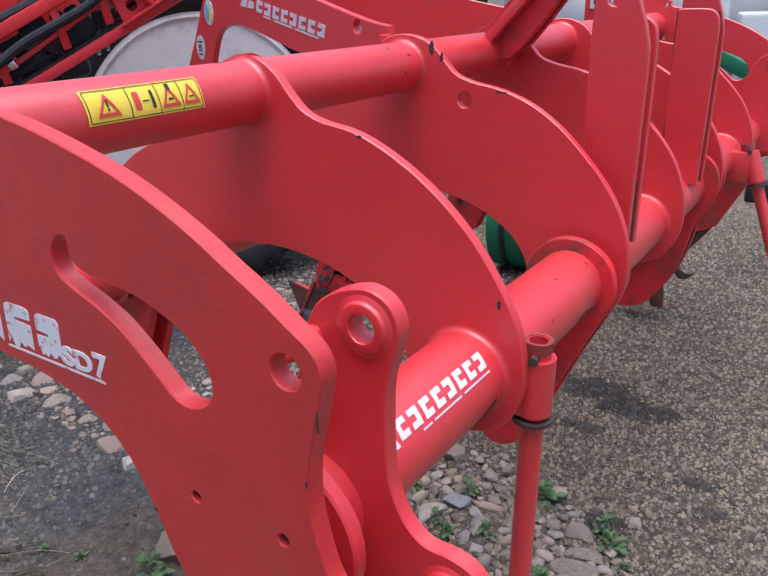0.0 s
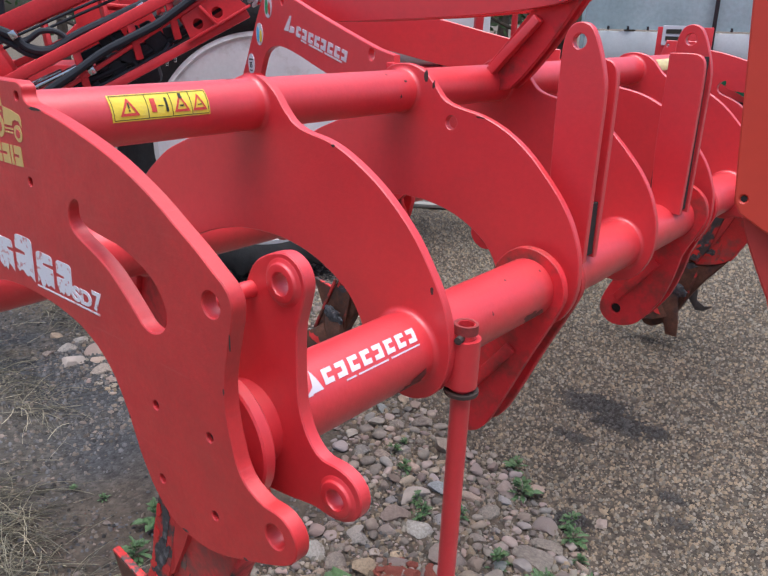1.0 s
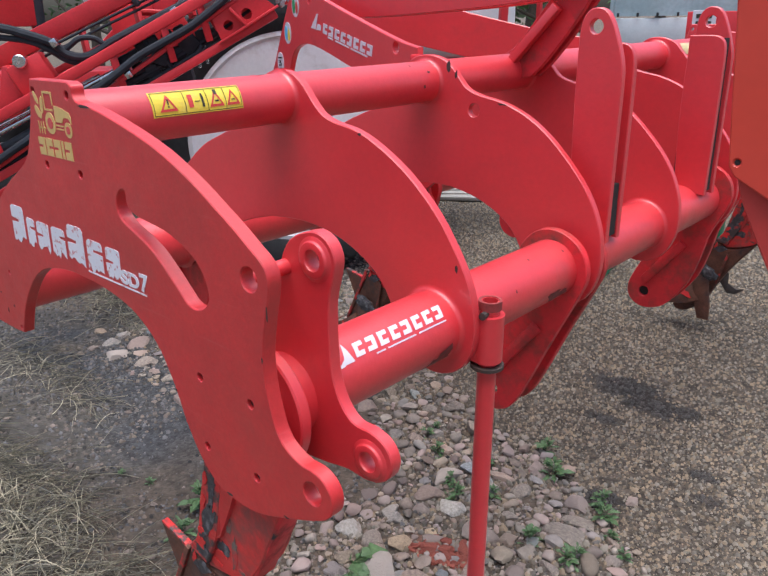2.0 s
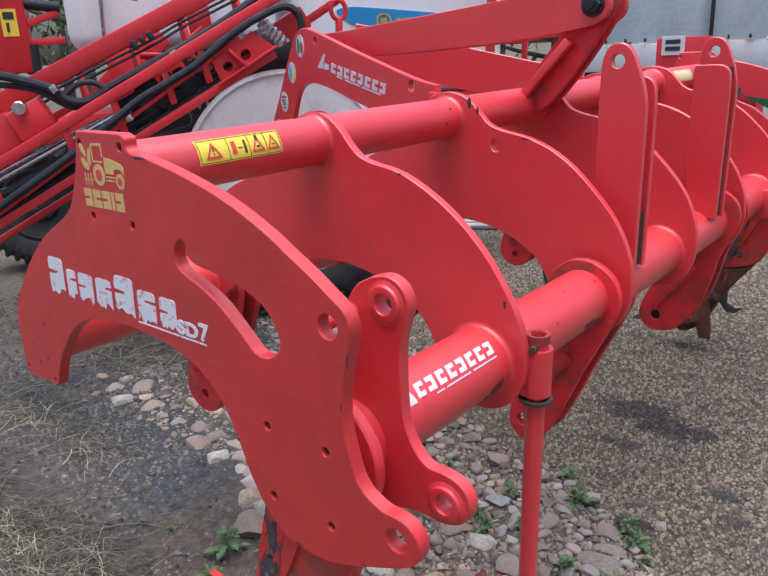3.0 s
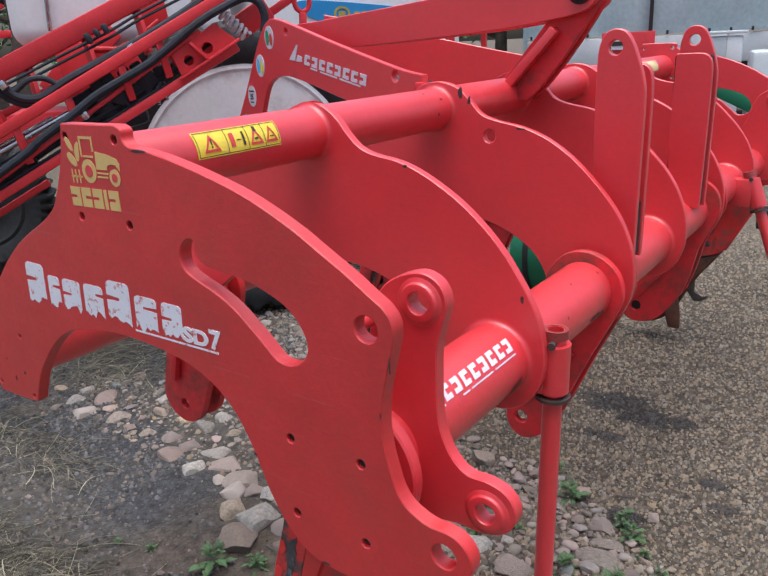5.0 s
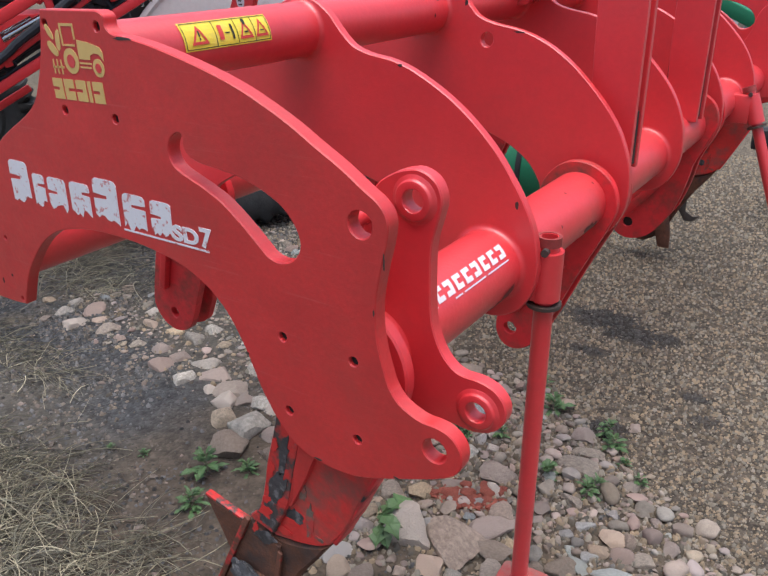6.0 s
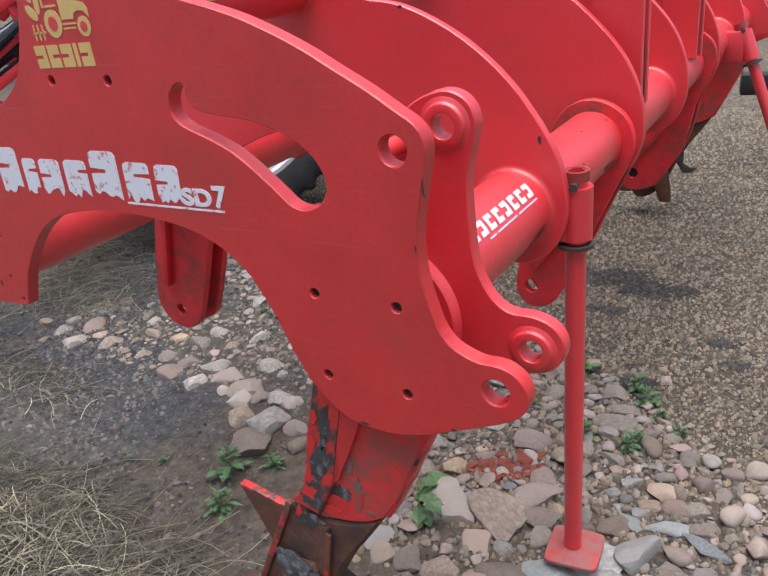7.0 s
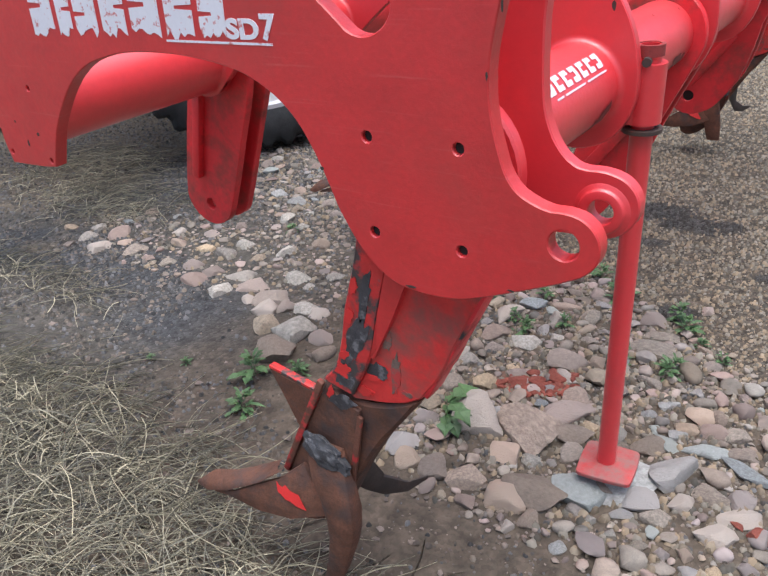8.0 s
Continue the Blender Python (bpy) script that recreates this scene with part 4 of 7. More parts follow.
for k, (x, w) in enumerate(((-0.602, 0.026), (-0.572, 0.026), (-0.541, 0.026), (-0.511, 0.008), (-0.498, 0.026))):
    blocks = [rect(x, 1.239, x + w, 1.2525), rect(x, 1.2575, x + w, 1.271)] + ([rect(x + (0.0 if k % 2 else w * 0.62), 1.2523, x + (w * 0.38 if k % 2 else w), 1.2577)] if w > 0.01 else [rect(x, 1.2523, x + w, 1.2577)])
    part("lettering", slab(blocks, *FACE_Y), M_beige, side, "beige block of a name", None)


def text_mesh(body, size, bold=0.0007):
    c = bpy.data.curves.new("text", "FONT")
    c.body, c.size, c.extrude = body, size, 0.0006
    c.offset = bold
    c.align_x = "LEFT"
    o = bpy.data.objects.new("text", c)
    scene.collection.objects.link(o)
    me = bpy.data.meshes.new_from_object(o.evaluated_get(bpy.context.evaluated_depsgraph_get()))
    bpy.data.objects.remove(o)
    bm = bmesh.new()
    bm.from_mesh(me)
    bpy.data.meshes.remove(me)
    return bm


for body, size, x, wide in (("SD", 0.034, -0.362, 1.42), ("7", 0.043, -0.301, 1.15)):
    bm = text_mesh(body, size, 0.0014)
    bmesh.ops.transform(bm, matrix=pose(x, -0.0003, 1.0425, 90, 0, 0) @ Matrix.Diagonal((wide, 1.0, 1.0, 1)), verts=bm.verts)
    part("lettering", bm, M_letter, side, "white lettering " + body, None)


def name_blocks(x0, z0, w, h, count, slant):
    """A maker's name as a row of slanted blocks, each with a short slit."""
    out = []
    step = w / count
    k = slant / h
    for i in range(count):
        x, a = x0 + i * step, step * 0.72
        open_left = i % 3 == 1
        for u0, v0, u1, v1 in ((0.0, 0.0, 1.0, 0.33), (0.55, 0.33, 1.0, 0.67) if open_left else (0.0, 0.33, 0.42, 0.67), (0.0, 0.67, 1.0, 1.0)):
            za, zb = h * v0, h * v1
            out.append([(x + a * u0 + k * za, z0 + za), (x + a * u1 + k * za, z0 + za), (x + a * u1 + k * zb, z0 + zb), (x + a * u0 + k * zb, z0 + zb)])
    return out


# maker's name on the arm, with an angular mark and a line of fine print
bm = bmesh.new()
for lp in name_blocks(0, 0, 0.372, 0.032, 8, 0.006):
    add_plate(bm, [(0.600 - x - z * 0.1, 1.416 - x * 0.180 + z) for x, z in lp], -0.0016, 0.0002, [], 0.0, arm_m)
part("lettering", bm, M_white, arm, "white maker's name as blocks", None)
bm = bmesh.new()
for lp in ([(0.700, 1.432), (0.660, 1.428), (0.634, 1.478), (0.645, 1.478)], [(0.655, 1.426), (0.615, 1.424), (0.612, 1.440), (0.640, 1.446)]):
    add_plate(bm, lp, -0.0016, 0.0002, [], 0.0, arm_m)
part("mark", bm, M_white, arm, "white angular mark", None)
bm = bmesh.new()
for a, b in ((0.56, 0.52), (0.50, 0.40), (0.385, 0.27)):
    add_plate(bm, [(a, 1.412 - (0.60 - a) * 0.18), (b, 1.412 - (0.60 - b) * 0.18), (b, 1.4075 - (0.60 - b) * 0.18), (a, 1.4075 - (0.60 - a) * 0.18)], -0.0016, 0.0002, [], 0.0, arm_m)
part("fine_print", bm, M_white, arm, "", None)
for l, z, ms in ((0.837, 1.508, (M_sgreen, M_sred)), (0.927, 1.413, (M_scyan, M_yellow)), (1.021, 1.302, (M_ink, None)), (1.094, 1.208, (M_scyan, None))):
    r = 0.035 if z > 1.3 else 0.022
    st = part("sticker", plate(ring(l, z, r * 0.95, 24, r * 1.12), -0.0016, 0.0002, [], 0.0, arm_m), M_white if z > 1.3 else M_scyan, arm, "round sticker", None)
    if ms[1]:
        part("sticker_print", plate(ring(l + r * 0.35, z, r * 0.35, 16, r * 0.75), -0.0030, -0.0018, [], 0.0, arm_m), ms[0], st, "", None)
        part("sticker_print", plate(ring(l - r * 0.40, z - r * 0.2, r * 0.30, 16, r * 0.6), -0.0030, -0.0018, [], 0.0, arm_m), ms[1], st, "", None)
    elif z > 1.3:
        bm = text_mesh("35", 0.030, 0.0003)
        bmesh.ops.transform(bm, matrix=arm_m @ pose(l + 0.017, -0.0026, z - 0.012, 90, 0, 0) @ Matrix.Diagonal((-1, 1, 1, 1)), verts=bm.verts)
        part("sticker_print", bm, ms[0], st, "black number 35", None)
        part("sticker_print", plate(rect(l - 0.020, z + 0.016, l + 0.020, z + 0.021), -0.0030, -0.0018, [], 0.0, arm_m), ms[0], st, "", None)
        part("sticker_print", plate(rect(l - 0.014, z - 0.024, l + 0.014, z - 0.020), -0.0030, -0.0018, [], 0.0, arm_m), ms[0], st, "", None)


def wrapped(loops, c, r, a0, y0, lift):
    """Flat shapes (along the tube, round the tube) laid on a tube of radius r about the axis c; a0: where the second coordinate is nought."""
    bm = bmesh.new()
    for lp in loops:
        n = 8
        x0, x1 = min(p[0] for p in lp), max(p[0] for p in lp)
        cut = lp
        tri = tessellate_polygon([[Vector((p[0], p[1], 0)) for p in cut]])
        vs = []
        for s, h in cut:
            a = a0 + h / r
            vs.append(bm.verts.new((c[0] + (r + lift) * math.cos(a), y0 + s, c[1] + (r + lift) * math.sin(a))))
        for t in tri:
            bm.faces.new([vs[i] for i in t])
    bmesh.ops.remove_doubles(bm, verts=bm.verts, dist=1e-5)
    bmesh.ops.subdivide_edges(bm, edges=[e for e in bm.edges if e.calc_length() > 0.012], cuts=3, use_grid_fill=True)
    for v in bm.verts:
        d = Vector((v.co.x - c[0], v.co.z - c[1]))
        d = d.normalized() * (r + lift)
        v.co.x, v.co.z = c[0] + d.x, c[1] + d.y
    return bm


# grease under the front tube and bare spots on the tubes
for y0, h, rx, rz, seed in ((0.445, -0.100, 0.045, 0.040, 1), (0.880, -0.080, 0.050, 0.022, 2), (0.800, 0.035, 0.0035, 0.004, 3), (0.930, 0.020, 0.003, 0.0035, 4), (0.700, -0.020, 0.003, 0.0045, 5)):
    part("grease_spot" if h < -0.05 else "paint_chip", wrapped([blob(0.0, h, rx, rz, seed)], FRONT, FRONT_R, 0.65, y0, 0.0009), M_grease if h < -0.05 else M_rust_dark, front_tube, "", None)
for y0, h, rx, rz, seed in ((0.900, 0.030, 0.003, 0.004, 6), (0.930, -0.030, 0.004, 0.006, 7), (0.955, 0.006, 0.006, 0.004, 8), (0.440, 0.052, 0.012, 0.002, 9), (0.780, 0.050, 0.003, 0.002, 10)):
    part("paint_chip", wrapped([blob(0.0, h, rx, rz, seed)], TOP, TOP_R, 0.45, y0, 0.0009), M_rust_dark, top_tube, "", None)

# yellow warning sticker on the top tube
A0 = radians(22)
grid = []
for i in range(10):
    for j in range(6):
        grid.append(rect(0.0203 * i, -0.024 + 0.008 * j, 0.0203 * (i + 1), -0.016 + 0.008 * j))
warn = part("warning_sticker", wrapped(grid, TOP, TOP_R, A0, 0.152, 0.0012), M_yellow, top_tube, "scuffed yellow warning sticker with pictogram fields", None)
lines = [rect(0.003, 0.0205, 0.200, 0.0218), rect(0.003, -0.0218, 0.200, -0.0205)] + [rect(x, -0.021, x + 0.0013, 0.021) for x in (0.003, 0.070, 0.120, 0.162, 0.199)]
part("frame_lines", wrapped(lines, TOP, TOP_R, A0, 0.152, 0.0022), M_ink, warn, "", None)


def tri_sign(s, w):
    o = [(s - w, -0.015), (s + w, -0.015), (s, 0.016)]
    k = 0.62
    inn = [(s - w * k, -0.0105), (s + w * k, -0.0105), (s, 0.0085)]
    return [[o[0], o[1], inn[1], inn[0]], [o[1], o[2], inn[2], inn[1]], [o[2], o[0], inn[0], inn[2]]]


for lp in (tri_sign(0.034, 0.019), tri_sign(0.141, 0.017), tri_sign(0.180, 0.016), [rect(0.078, -0.012, 0.088, 0.012)]):
    part("warning_sign", wrapped(lp, TOP, TOP_R, A0, 0.152, 0.0024), M_sred, warn, "", None)
for bar in (rect(0.0325, -0.003, 0.0355, 0.007), rect(0.0325, -0.008, 0.0355, -0.005), rect(0.092, -0.003, 0.103, -0.001), rect(0.1075, -0.013, 0.1125, 0.012), rect(0.139, 0.008, 0.146, 0.018), rect(0.137, -0.006, 0.146, -0.003), rect(0.176, -0.006, 0.185, -0.004)):
    part("pictogram_bar", wrapped([bar], TOP, TOP_R, A0, 0.152, 0.0026), M_ink, warn, "", None)
part("warning_sticker", wrapped([rect(0.0203 * i, -0.024 + 0.012 * j, 0.0203 * (i + 1), -0.012 + 0.012 * j) for i in range(10) for j in range(4)], TOP, TOP_R, A0, WIDE - 0.41, 0.0012), M_faded, top_tube, "faded yellow warning sticker", None)

# maker's name round the front tube
A1 = math.atan2(0.042, 0.057)
bm = wrapped(name_blocks(0.0, 0.0, 0.245, 0.026, 8, 0.006), FRONT, FRONT_R, A1, 0.222, 0.0012)
part("lettering", bm, M_white, front_tube, "white maker's name as blocks", None)
bm = wrapped([rect(0.045, -0.009, 0.068, -0.0062), rect(0.074, -0.009, 0.150, -0.0062), rect(0.158, -0.009, 0.238, -0.0062)], FRONT, FRONT_R, A1, 0.222, 0.0012)
part("fine_print", bm, M_white, front_tube, "", None)
bm = wrapped([[(-0.030, -0.004), (-0.006, -0.004), (-0.014, 0.034)], [(-0.046, -0.006), (-0.030, -0.006), (-0.026, 0.006)]], FRONT, FRONT_R, A1, 0.222, 0.0012)
part("mark", bm, M_white, front_tube, "", None)

# ---- sprayer with a folded boom, behind the subsoiler ----
AX, AN = Vector((0.581, 0.814, 0)), Vector((0.814, -0.581, 0))
B0 = Vector((-2.51, 0.92, 0))


def at(s, z, off=0.0):
    """A place along the sprayer: s metres along it, z up, off towards the subsoiler."""
    return B0 + AX * s + AN * off + Vector((0, 0, z))


turn_m = Matrix(((AX.x, -AN.x, 0, 0), (AX.y, -AN.y, 0, 0), (0, 0, 1, 0), (0, 0, 0, 1)))


def facing(s, z, off=0.0):
    """A frame whose x runs along the sprayer and whose y points away from the subsoiler."""
    return Matrix.Translation(at(s, z, off)) @ turn_m


boom = root("sprayer_boom", at(0.3, 0, 0), "folded red lattice spray boom with black hoses and chrome ram", "spray boom")
for nm, a, b_, w, h, off in (
        ("top_chord", (-0.45, 1.231), (1.25, 2.008), 0.09, 0.082, -0.10), ("chord", (-0.50, 0.963), (1.25, 1.860), 0.05, 0.046, 0.10), ("chord", (-0.30, 0.874), (0.80, 1.556), 0.022, 0.020, 0.10),
        ("lower_chord", (-0.55, 0.703), (0.95, 1.487), 0.040, 0.038, 0.085), ("lower_chord", (-0.60, 0.60), (0.10, 0.965), 0.03, 0.03, -0.10), ("chord", (-0.40, 1.09), (0.55, 1.53), 0.030, 0.030, -0.12)):
    part(nm, beam(at(*a, off), at(*b_, off), w, h, 0.006), M_red_boom, boom)
for s in (-0.30, 0.03, 0.24, 0.46, 0.62):
    z = 1.219 + 0.513 * s
    part("brace", beam(at(s, z + 0.02, 0.115), at(s + 0.035, z - 0.16, 0.10), 0.012, 0.032, 0.003), M_red_boom, boom)
for s in (0.10, 0.34, 0.56, 0.80):
    z = 1.42 + 0.457 * s
    part("brace", beam(at(s, z, -0.10), at(s + 0.03, z - 0.20, -0.04), 0.02, 0.05, 0.004), M_red_boom, boom)
part("web_plate", box((0.15, 0.014, 0.24), facing(0.285, 1.415, -0.30) @ pose(0, 0, 0, 0, -6, 0), 0.003), M_red_boom, boom)
part("web_plate", box((0.11, 0.014, 0.22), facing(0.645, 1.665, -0.30) @ pose(0, 0, 0, 0, -8, 0), 0.003), M_red_boom, boom)
part("web_plate", box((0.20, 0.014, 0.20), facing(0.47, 1.40, -0.28) @ pose(0, 0, 0, 0, -28, 0), 0.003), M_red_boom, boom)
# made-up black box that darkens the space behind the chords
part("pump", box((0.26, 0.14, 0.20), facing(0.42, 1.24, -0.36) @ pose(0, 0, 0, 0, -12, 0), 0.03), M_hose, boom, "black box added to darken the space behind the chords")
part("cross_bar", tube([at(0.34, 1.504, -0.2), at(0.50, 1.494, -0.2), at(0.66, 1.61, -0.2)], 0.016, 10), M_red_boom, boom)
# bracket with round holes
m4 = facing(0.78, 1.463, 0.10) @ pose(0, 0, 0, 0, -29.6, 0)
part("boom_bracket", plate(smooth_loop([(-0.107, -0.034, 1), (0.174, -0.044, 1), (0.125, 0.067, 1), (-0.094, 0.054, 1)], 2), -0.008, 0.008, [ring(-0.046, 0.0, 0.021, 18), ring(0.047, 0.0, 0.023, 18)], 0.001, m4), M_red_boom, boom)
part("bracket_back", box((0.25, 0.010, 0.10), m4 @ pose(0.02, 0.045, 0.01), 0.002), M_red_boom, boom)
part("bracket_flange", box((0.30, 0.05, 0.010), m4 @ pose(0.03, -0.025, -0.040), 0.002), M_red_boom, boom)
part("bracket_flange", box((0.012, 0.05, 0.10), m4 @ pose(0.008, -0.025, 0.008, 0, -14, 0), 0.002), M_red_boom, boom)
part("hinge_block", box((0.16, 0.10, 0.13), facing(-0.10, 1.26, 0.02) @ pose(0, 0, 0, 0, -26, 0), 0.012), M_red_boom, boom)
part("hinge_block", box((0.10, 0.09, 0.22), facing(-0.20, 1.18, -0.02) @ pose(0, 0, 0, 0, 14, 0), 0.012), M_red_boom, boom)
mast = part("mast_post", box((0.17, 0.09, 1.5), facing(-0.190, 2.20, -0.30), 0.008), M_red_boom, boom)
part("warning_sticker", box((0.066, 0.003, 0.115), facing(-0.172, 1.665, -0.253)), M_yellow, mast, "small yellow warning sticker", None)
part("pictogram_bar", box((0.044, 0.002, 0.030), facing(-0.172, 1.695, -0.2505)), M_ink, mast, "", None)
part("pictogram_bar", box((0.012, 0.002, 0.040), facing(-0.180, 1.645, -0.2505)), M_ink, mast, "", None)
part("hinge_bolt", plate(ring(0, 0, 0.028, 20), -0.03, 0.02, [], 0.004, facing(-0.13, 1.315, 0.07)), M_steel, boom)
part("ram_rod", tube([at(-0.45, 0.935, 0.09), at(0.35, 1.312, 0.09)], 0.013, 14), M_steel, boom, "chrome ram rod")
part("ram_rod", tube([at(-0.46, 0.955, 0.05), at(0.175, 1.245, 0.05)], 0.010, 12), M_steel, boom)
part("ram_barrel", tube([at(-0.48, 0.845, 0.06), at(0.10, 1.135, 0.06)], 0.022, 14), M_hose, boom, "black ram barrel")
part("valve_body", box((0.10, 0.06, 0.07), facing(0.385, 1.375, 0.05) @ pose(0, 0, 0, 0, -28, 0), 0.010), M_hose, boom)
part("valve_body", box((0.06, 0.06, 0.10), facing(0.45, 1.33, 0.06) @ pose(0, 0, 0, 0, 20, 0), 0.010), M_hose, boom)
part("valve_body", box((0.08, 0.05, 0.09), facing(0.56, 1.375, 0.04) @ pose(0, 0, 0, 0, -40, 0), 0.010), M_hose, boom)
part("ram_barrel", tube([at(-0.30, 1.86, 0.05), at(0.02, 1.80, 0.05)], 0.036, 14), M_hose, boom)
part("ram_rod", tube([at(0.02, 1.80, 0.05), at(0.40, 1.73, 0.05)], 0.012, 12), M_steel, boom)
for k, (pts, r) in enumerate((
        (((-0.40, 1.47), (-0.20, 1.45), (-0.10, 1.423), (0.00, 1.385), (0.066, 1.334), (0.149, 1.329), (0.262, 1.392), (0.416, 1.463), (0.572, 1.535), (0.743, 1.626), (0.904, 1.72), (1.1, 1.80)), 0.019),
        (((-0.40, 1.43), (-0.12, 1.40), (-0.02, 1.36), (0.06, 1.31), (0.15, 1.305), (0.27, 1.365), (0.42, 1.44)), 0.013),
        (((0.02, 1.34), (0.061, 1.363), (0.113, 1.399), (0.170, 1.401), (0.212, 1.375), (0.235, 1.35)), 0.012),
        (((-0.30, 0.90), (0.035, 1.105), (0.120, 1.168), (0.245, 1.249), (0.350, 1.321), (0.452, 1.374), (0.577, 1.437), (0.665, 1.497), (0.775, 1.575), (0.879, 1.632), (0.99, 1.675), (1.05, 1.655), (1.07, 1.60), (1.06, 1.54)), 0.017),
        (((-0.30, 0.86), (0.10, 1.07), (0.42, 1.235), (0.56, 1.31), (0.66, 1.36)), 0.008),
        (((0.36, 1.42), (0.40, 1.36), (0.46, 1.30), (0.50, 1.26), (0.58, 1.31), (0.62, 1.36)), 0.010),
        (((-0.1, 1.33), (0.223, 1.475), (0.440, 1.569), (0.566, 1.633), (0.778, 1.726), (1.0, 1.82)), 0.006),
        (((-0.1, 1.305), (0.223, 1.45), (0.440, 1.545), (0.566, 1.61), (0.778, 1.703), (1.0, 1.80)), 0.006))):
    part("hose", tube(spline([at(s, z, (0.06, 0.05, 0.06, 0.13, 0.08, 0.08, 0.0, 0.0)[k]) for s, z in pts]), r, 9), M_hose, boom, "black rubber hose")
for s, z in ((0.20, 1.20), (0.34, 1.27), (0.45, 1.30), (0.52, 1.33), (0.40, 1.44), (0.05, 1.08), (0.62, 1.40), (0.30, 1.17)):
    part("hose_fitting", box((0.05, 0.05, 0.06), facing(s, z, 0.03) @ pose(0, 0, 0, 10, -26 + 40 * (s - 0.3), 0), 0.008), M_hose, boom)
for s, z in ((0.60, 1.305), (0.635, 1.32)):
    part("clamp", plate(ring(0, 0, 0.040, 18), -0.006, 0.006, [ring(0, 0, 0.031, 18)], 0.001, facing(s, z, 0.03) @ pose(0, 0, 0, 0, 0, 90)), M_steel, boom, "steel clamp")
for s, z in ((0.02, 1.385), (0.30, 1.25), (0.52, 1.50)):
    part("hose_clip", box((0.03, 0.05, 0.035), facing(s, z, 0.09) @ pose(0, 0, 0, 0, -30, 0), 0.005), M_steel, boom)
for s_, z_, w_, h_ in ((0.36, 1.545, 0.026, 0.045), (0.395, 1.565, 0.022, 0.035), (0.43, 1.58, 0.026, 0.040), (0.28, 1.30, 0.07, 0.05), (0.33, 1.325, 0.06, 0.05), (0.48, 1.395, 0.05, 0.06), (0.53, 1.42, 0.05, 0.05), (0.22, 1.165, 0.05, 0.05), (0.40, 1.255, 0.06, 0.06), (0.47, 1.285, 0.05, 0.08)):
    part("valve_body", box((w_, 0.05, h_), facing(s_, z_, 0.035) @ pose(0, 0, 0, 0, -27, 0), 0.010), M_hose, boom)
for off, lift in ((0.05, 0.0), (0.02, 0.022), (-0.01, -0.02)):
    part("hose", tube(spline([at(u, 1.055 + 0.52 * u + lift + 0.012 * math.sin(9 * u), off) for u in (-0.35, -0.1, 0.15, 0.4, 0.65, 0.85)]), 0.013, 8), M_hose, boom)
coil = [at(0.90 + 0.10 * t / 40 + 0.026 * math.cos(t * 0.942) * 0.6, 1.625 - 0.10 * t / 40 + 0.026 * math.cos(t * 0.942) * 0.6, 0.05 + 0.026 * math.sin(t * 0.942)) for t in range(41)]
part("coil_spring", tube(coil, 0.0085, 7), M_board, boom, "grey coil spring")
part("hinge_block", box((0.16, 0.08, 0.10), facing(1.04, 1.60, 0.0) @ pose(0, 0, 0, 0, -30, 0), 0.01), M_red_boom, boom)
part("pull_ring", tube([at(1.26 + 0.034 * math.cos(a), 1.660 + 0.042 * math.sin(a), 0.02) for a in [i * math.pi / 8 for i in range(17)]], 0.011, 8), M_red_boom, boom)
part("ring_stem", beam(at(1.26, 1.615, 0.02), at(1.255, 1.52, 0.02), 0.03, 0.03, 0.004), M_red_boom, boom)
part("end_arm", beam(at(1.05, 1.58, 0.0), at(1.36, 1.76, 0.0), 0.03, 0.035, 0.004), M_red_boom, boom)
part("end_arm", beam(at(1.10, 1.50, 0.0), at(1.60, 1.53, 0.0), 0.03, 0.025, 0.004), M_red_boom, boom)

# sprayer body: tanks, chassis and wheel
sprayer = root("field_sprayer", at(1.0, 0, -1.4), "white field sprayer tank with a blue band on large wheels", "sprayer")


def tank(s0, s1, z0, z1, off, deep, rnd):
    bm = box((s1 - s0, deep, z1 - z0), facing((s0 + s1) / 2, (z0 + z1) / 2, off - deep / 2), 0)
    bmesh.ops.bevel(bm, geom=bm.edges[:], offset=rnd, segments=5, affect="EDGES", profile=0.5)
    return bm


main_tank = part("tank", tank(1.20, 2.55, 1.20, 2.60, -1.05, 1.2, 0.14), M_tank, sprayer, "white plastic tank")
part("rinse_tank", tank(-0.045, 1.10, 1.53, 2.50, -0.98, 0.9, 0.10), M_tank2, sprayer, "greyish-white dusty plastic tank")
part("tank_pipe", tube([at(0.15, 1.61, -0.955), at(0.19, 2.3, -0.955)], 0.012, 10), M_steel, sprayer)
BAND = smooth_loop([(1.46, 1.70), (1.52, 1.725), (1.70, 1.715), (2.00, 1.685), (2.42, 1.635, 1), (2.42, 1.585, 1), (2.10, 1.560), (1.74, 1.555), (1.62, 1.600)], 4)
band = part("blue_band", plate([(s - 1.0, z) for s, z in BAND], -0.008, 0.004, [], 0.0, facing(1.0, 0, -1.05)), M_blue, main_tank, "blue band with a round gold emblem", None)
part("emblem", plate(ring(0.745, 1.645, 0.050, 22, 0.042), -0.012, -0.008, [ring(0.745, 1.645, 0.036, 22, 0.030)], 0.0, facing(1.0, 0, -1.05)), M_gold, band, "", None)
part("emblem_bars", slab([rect(0.82 + 0.045 * i, 1.628, 0.852 + 0.045 * i, 1.655) for i in range(5)] + [rect(0.725, 1.630, 0.765, 1.660)], -0.012, -0.008, facing(1.0, 0, -1.05)), M_gold, band, "", None)
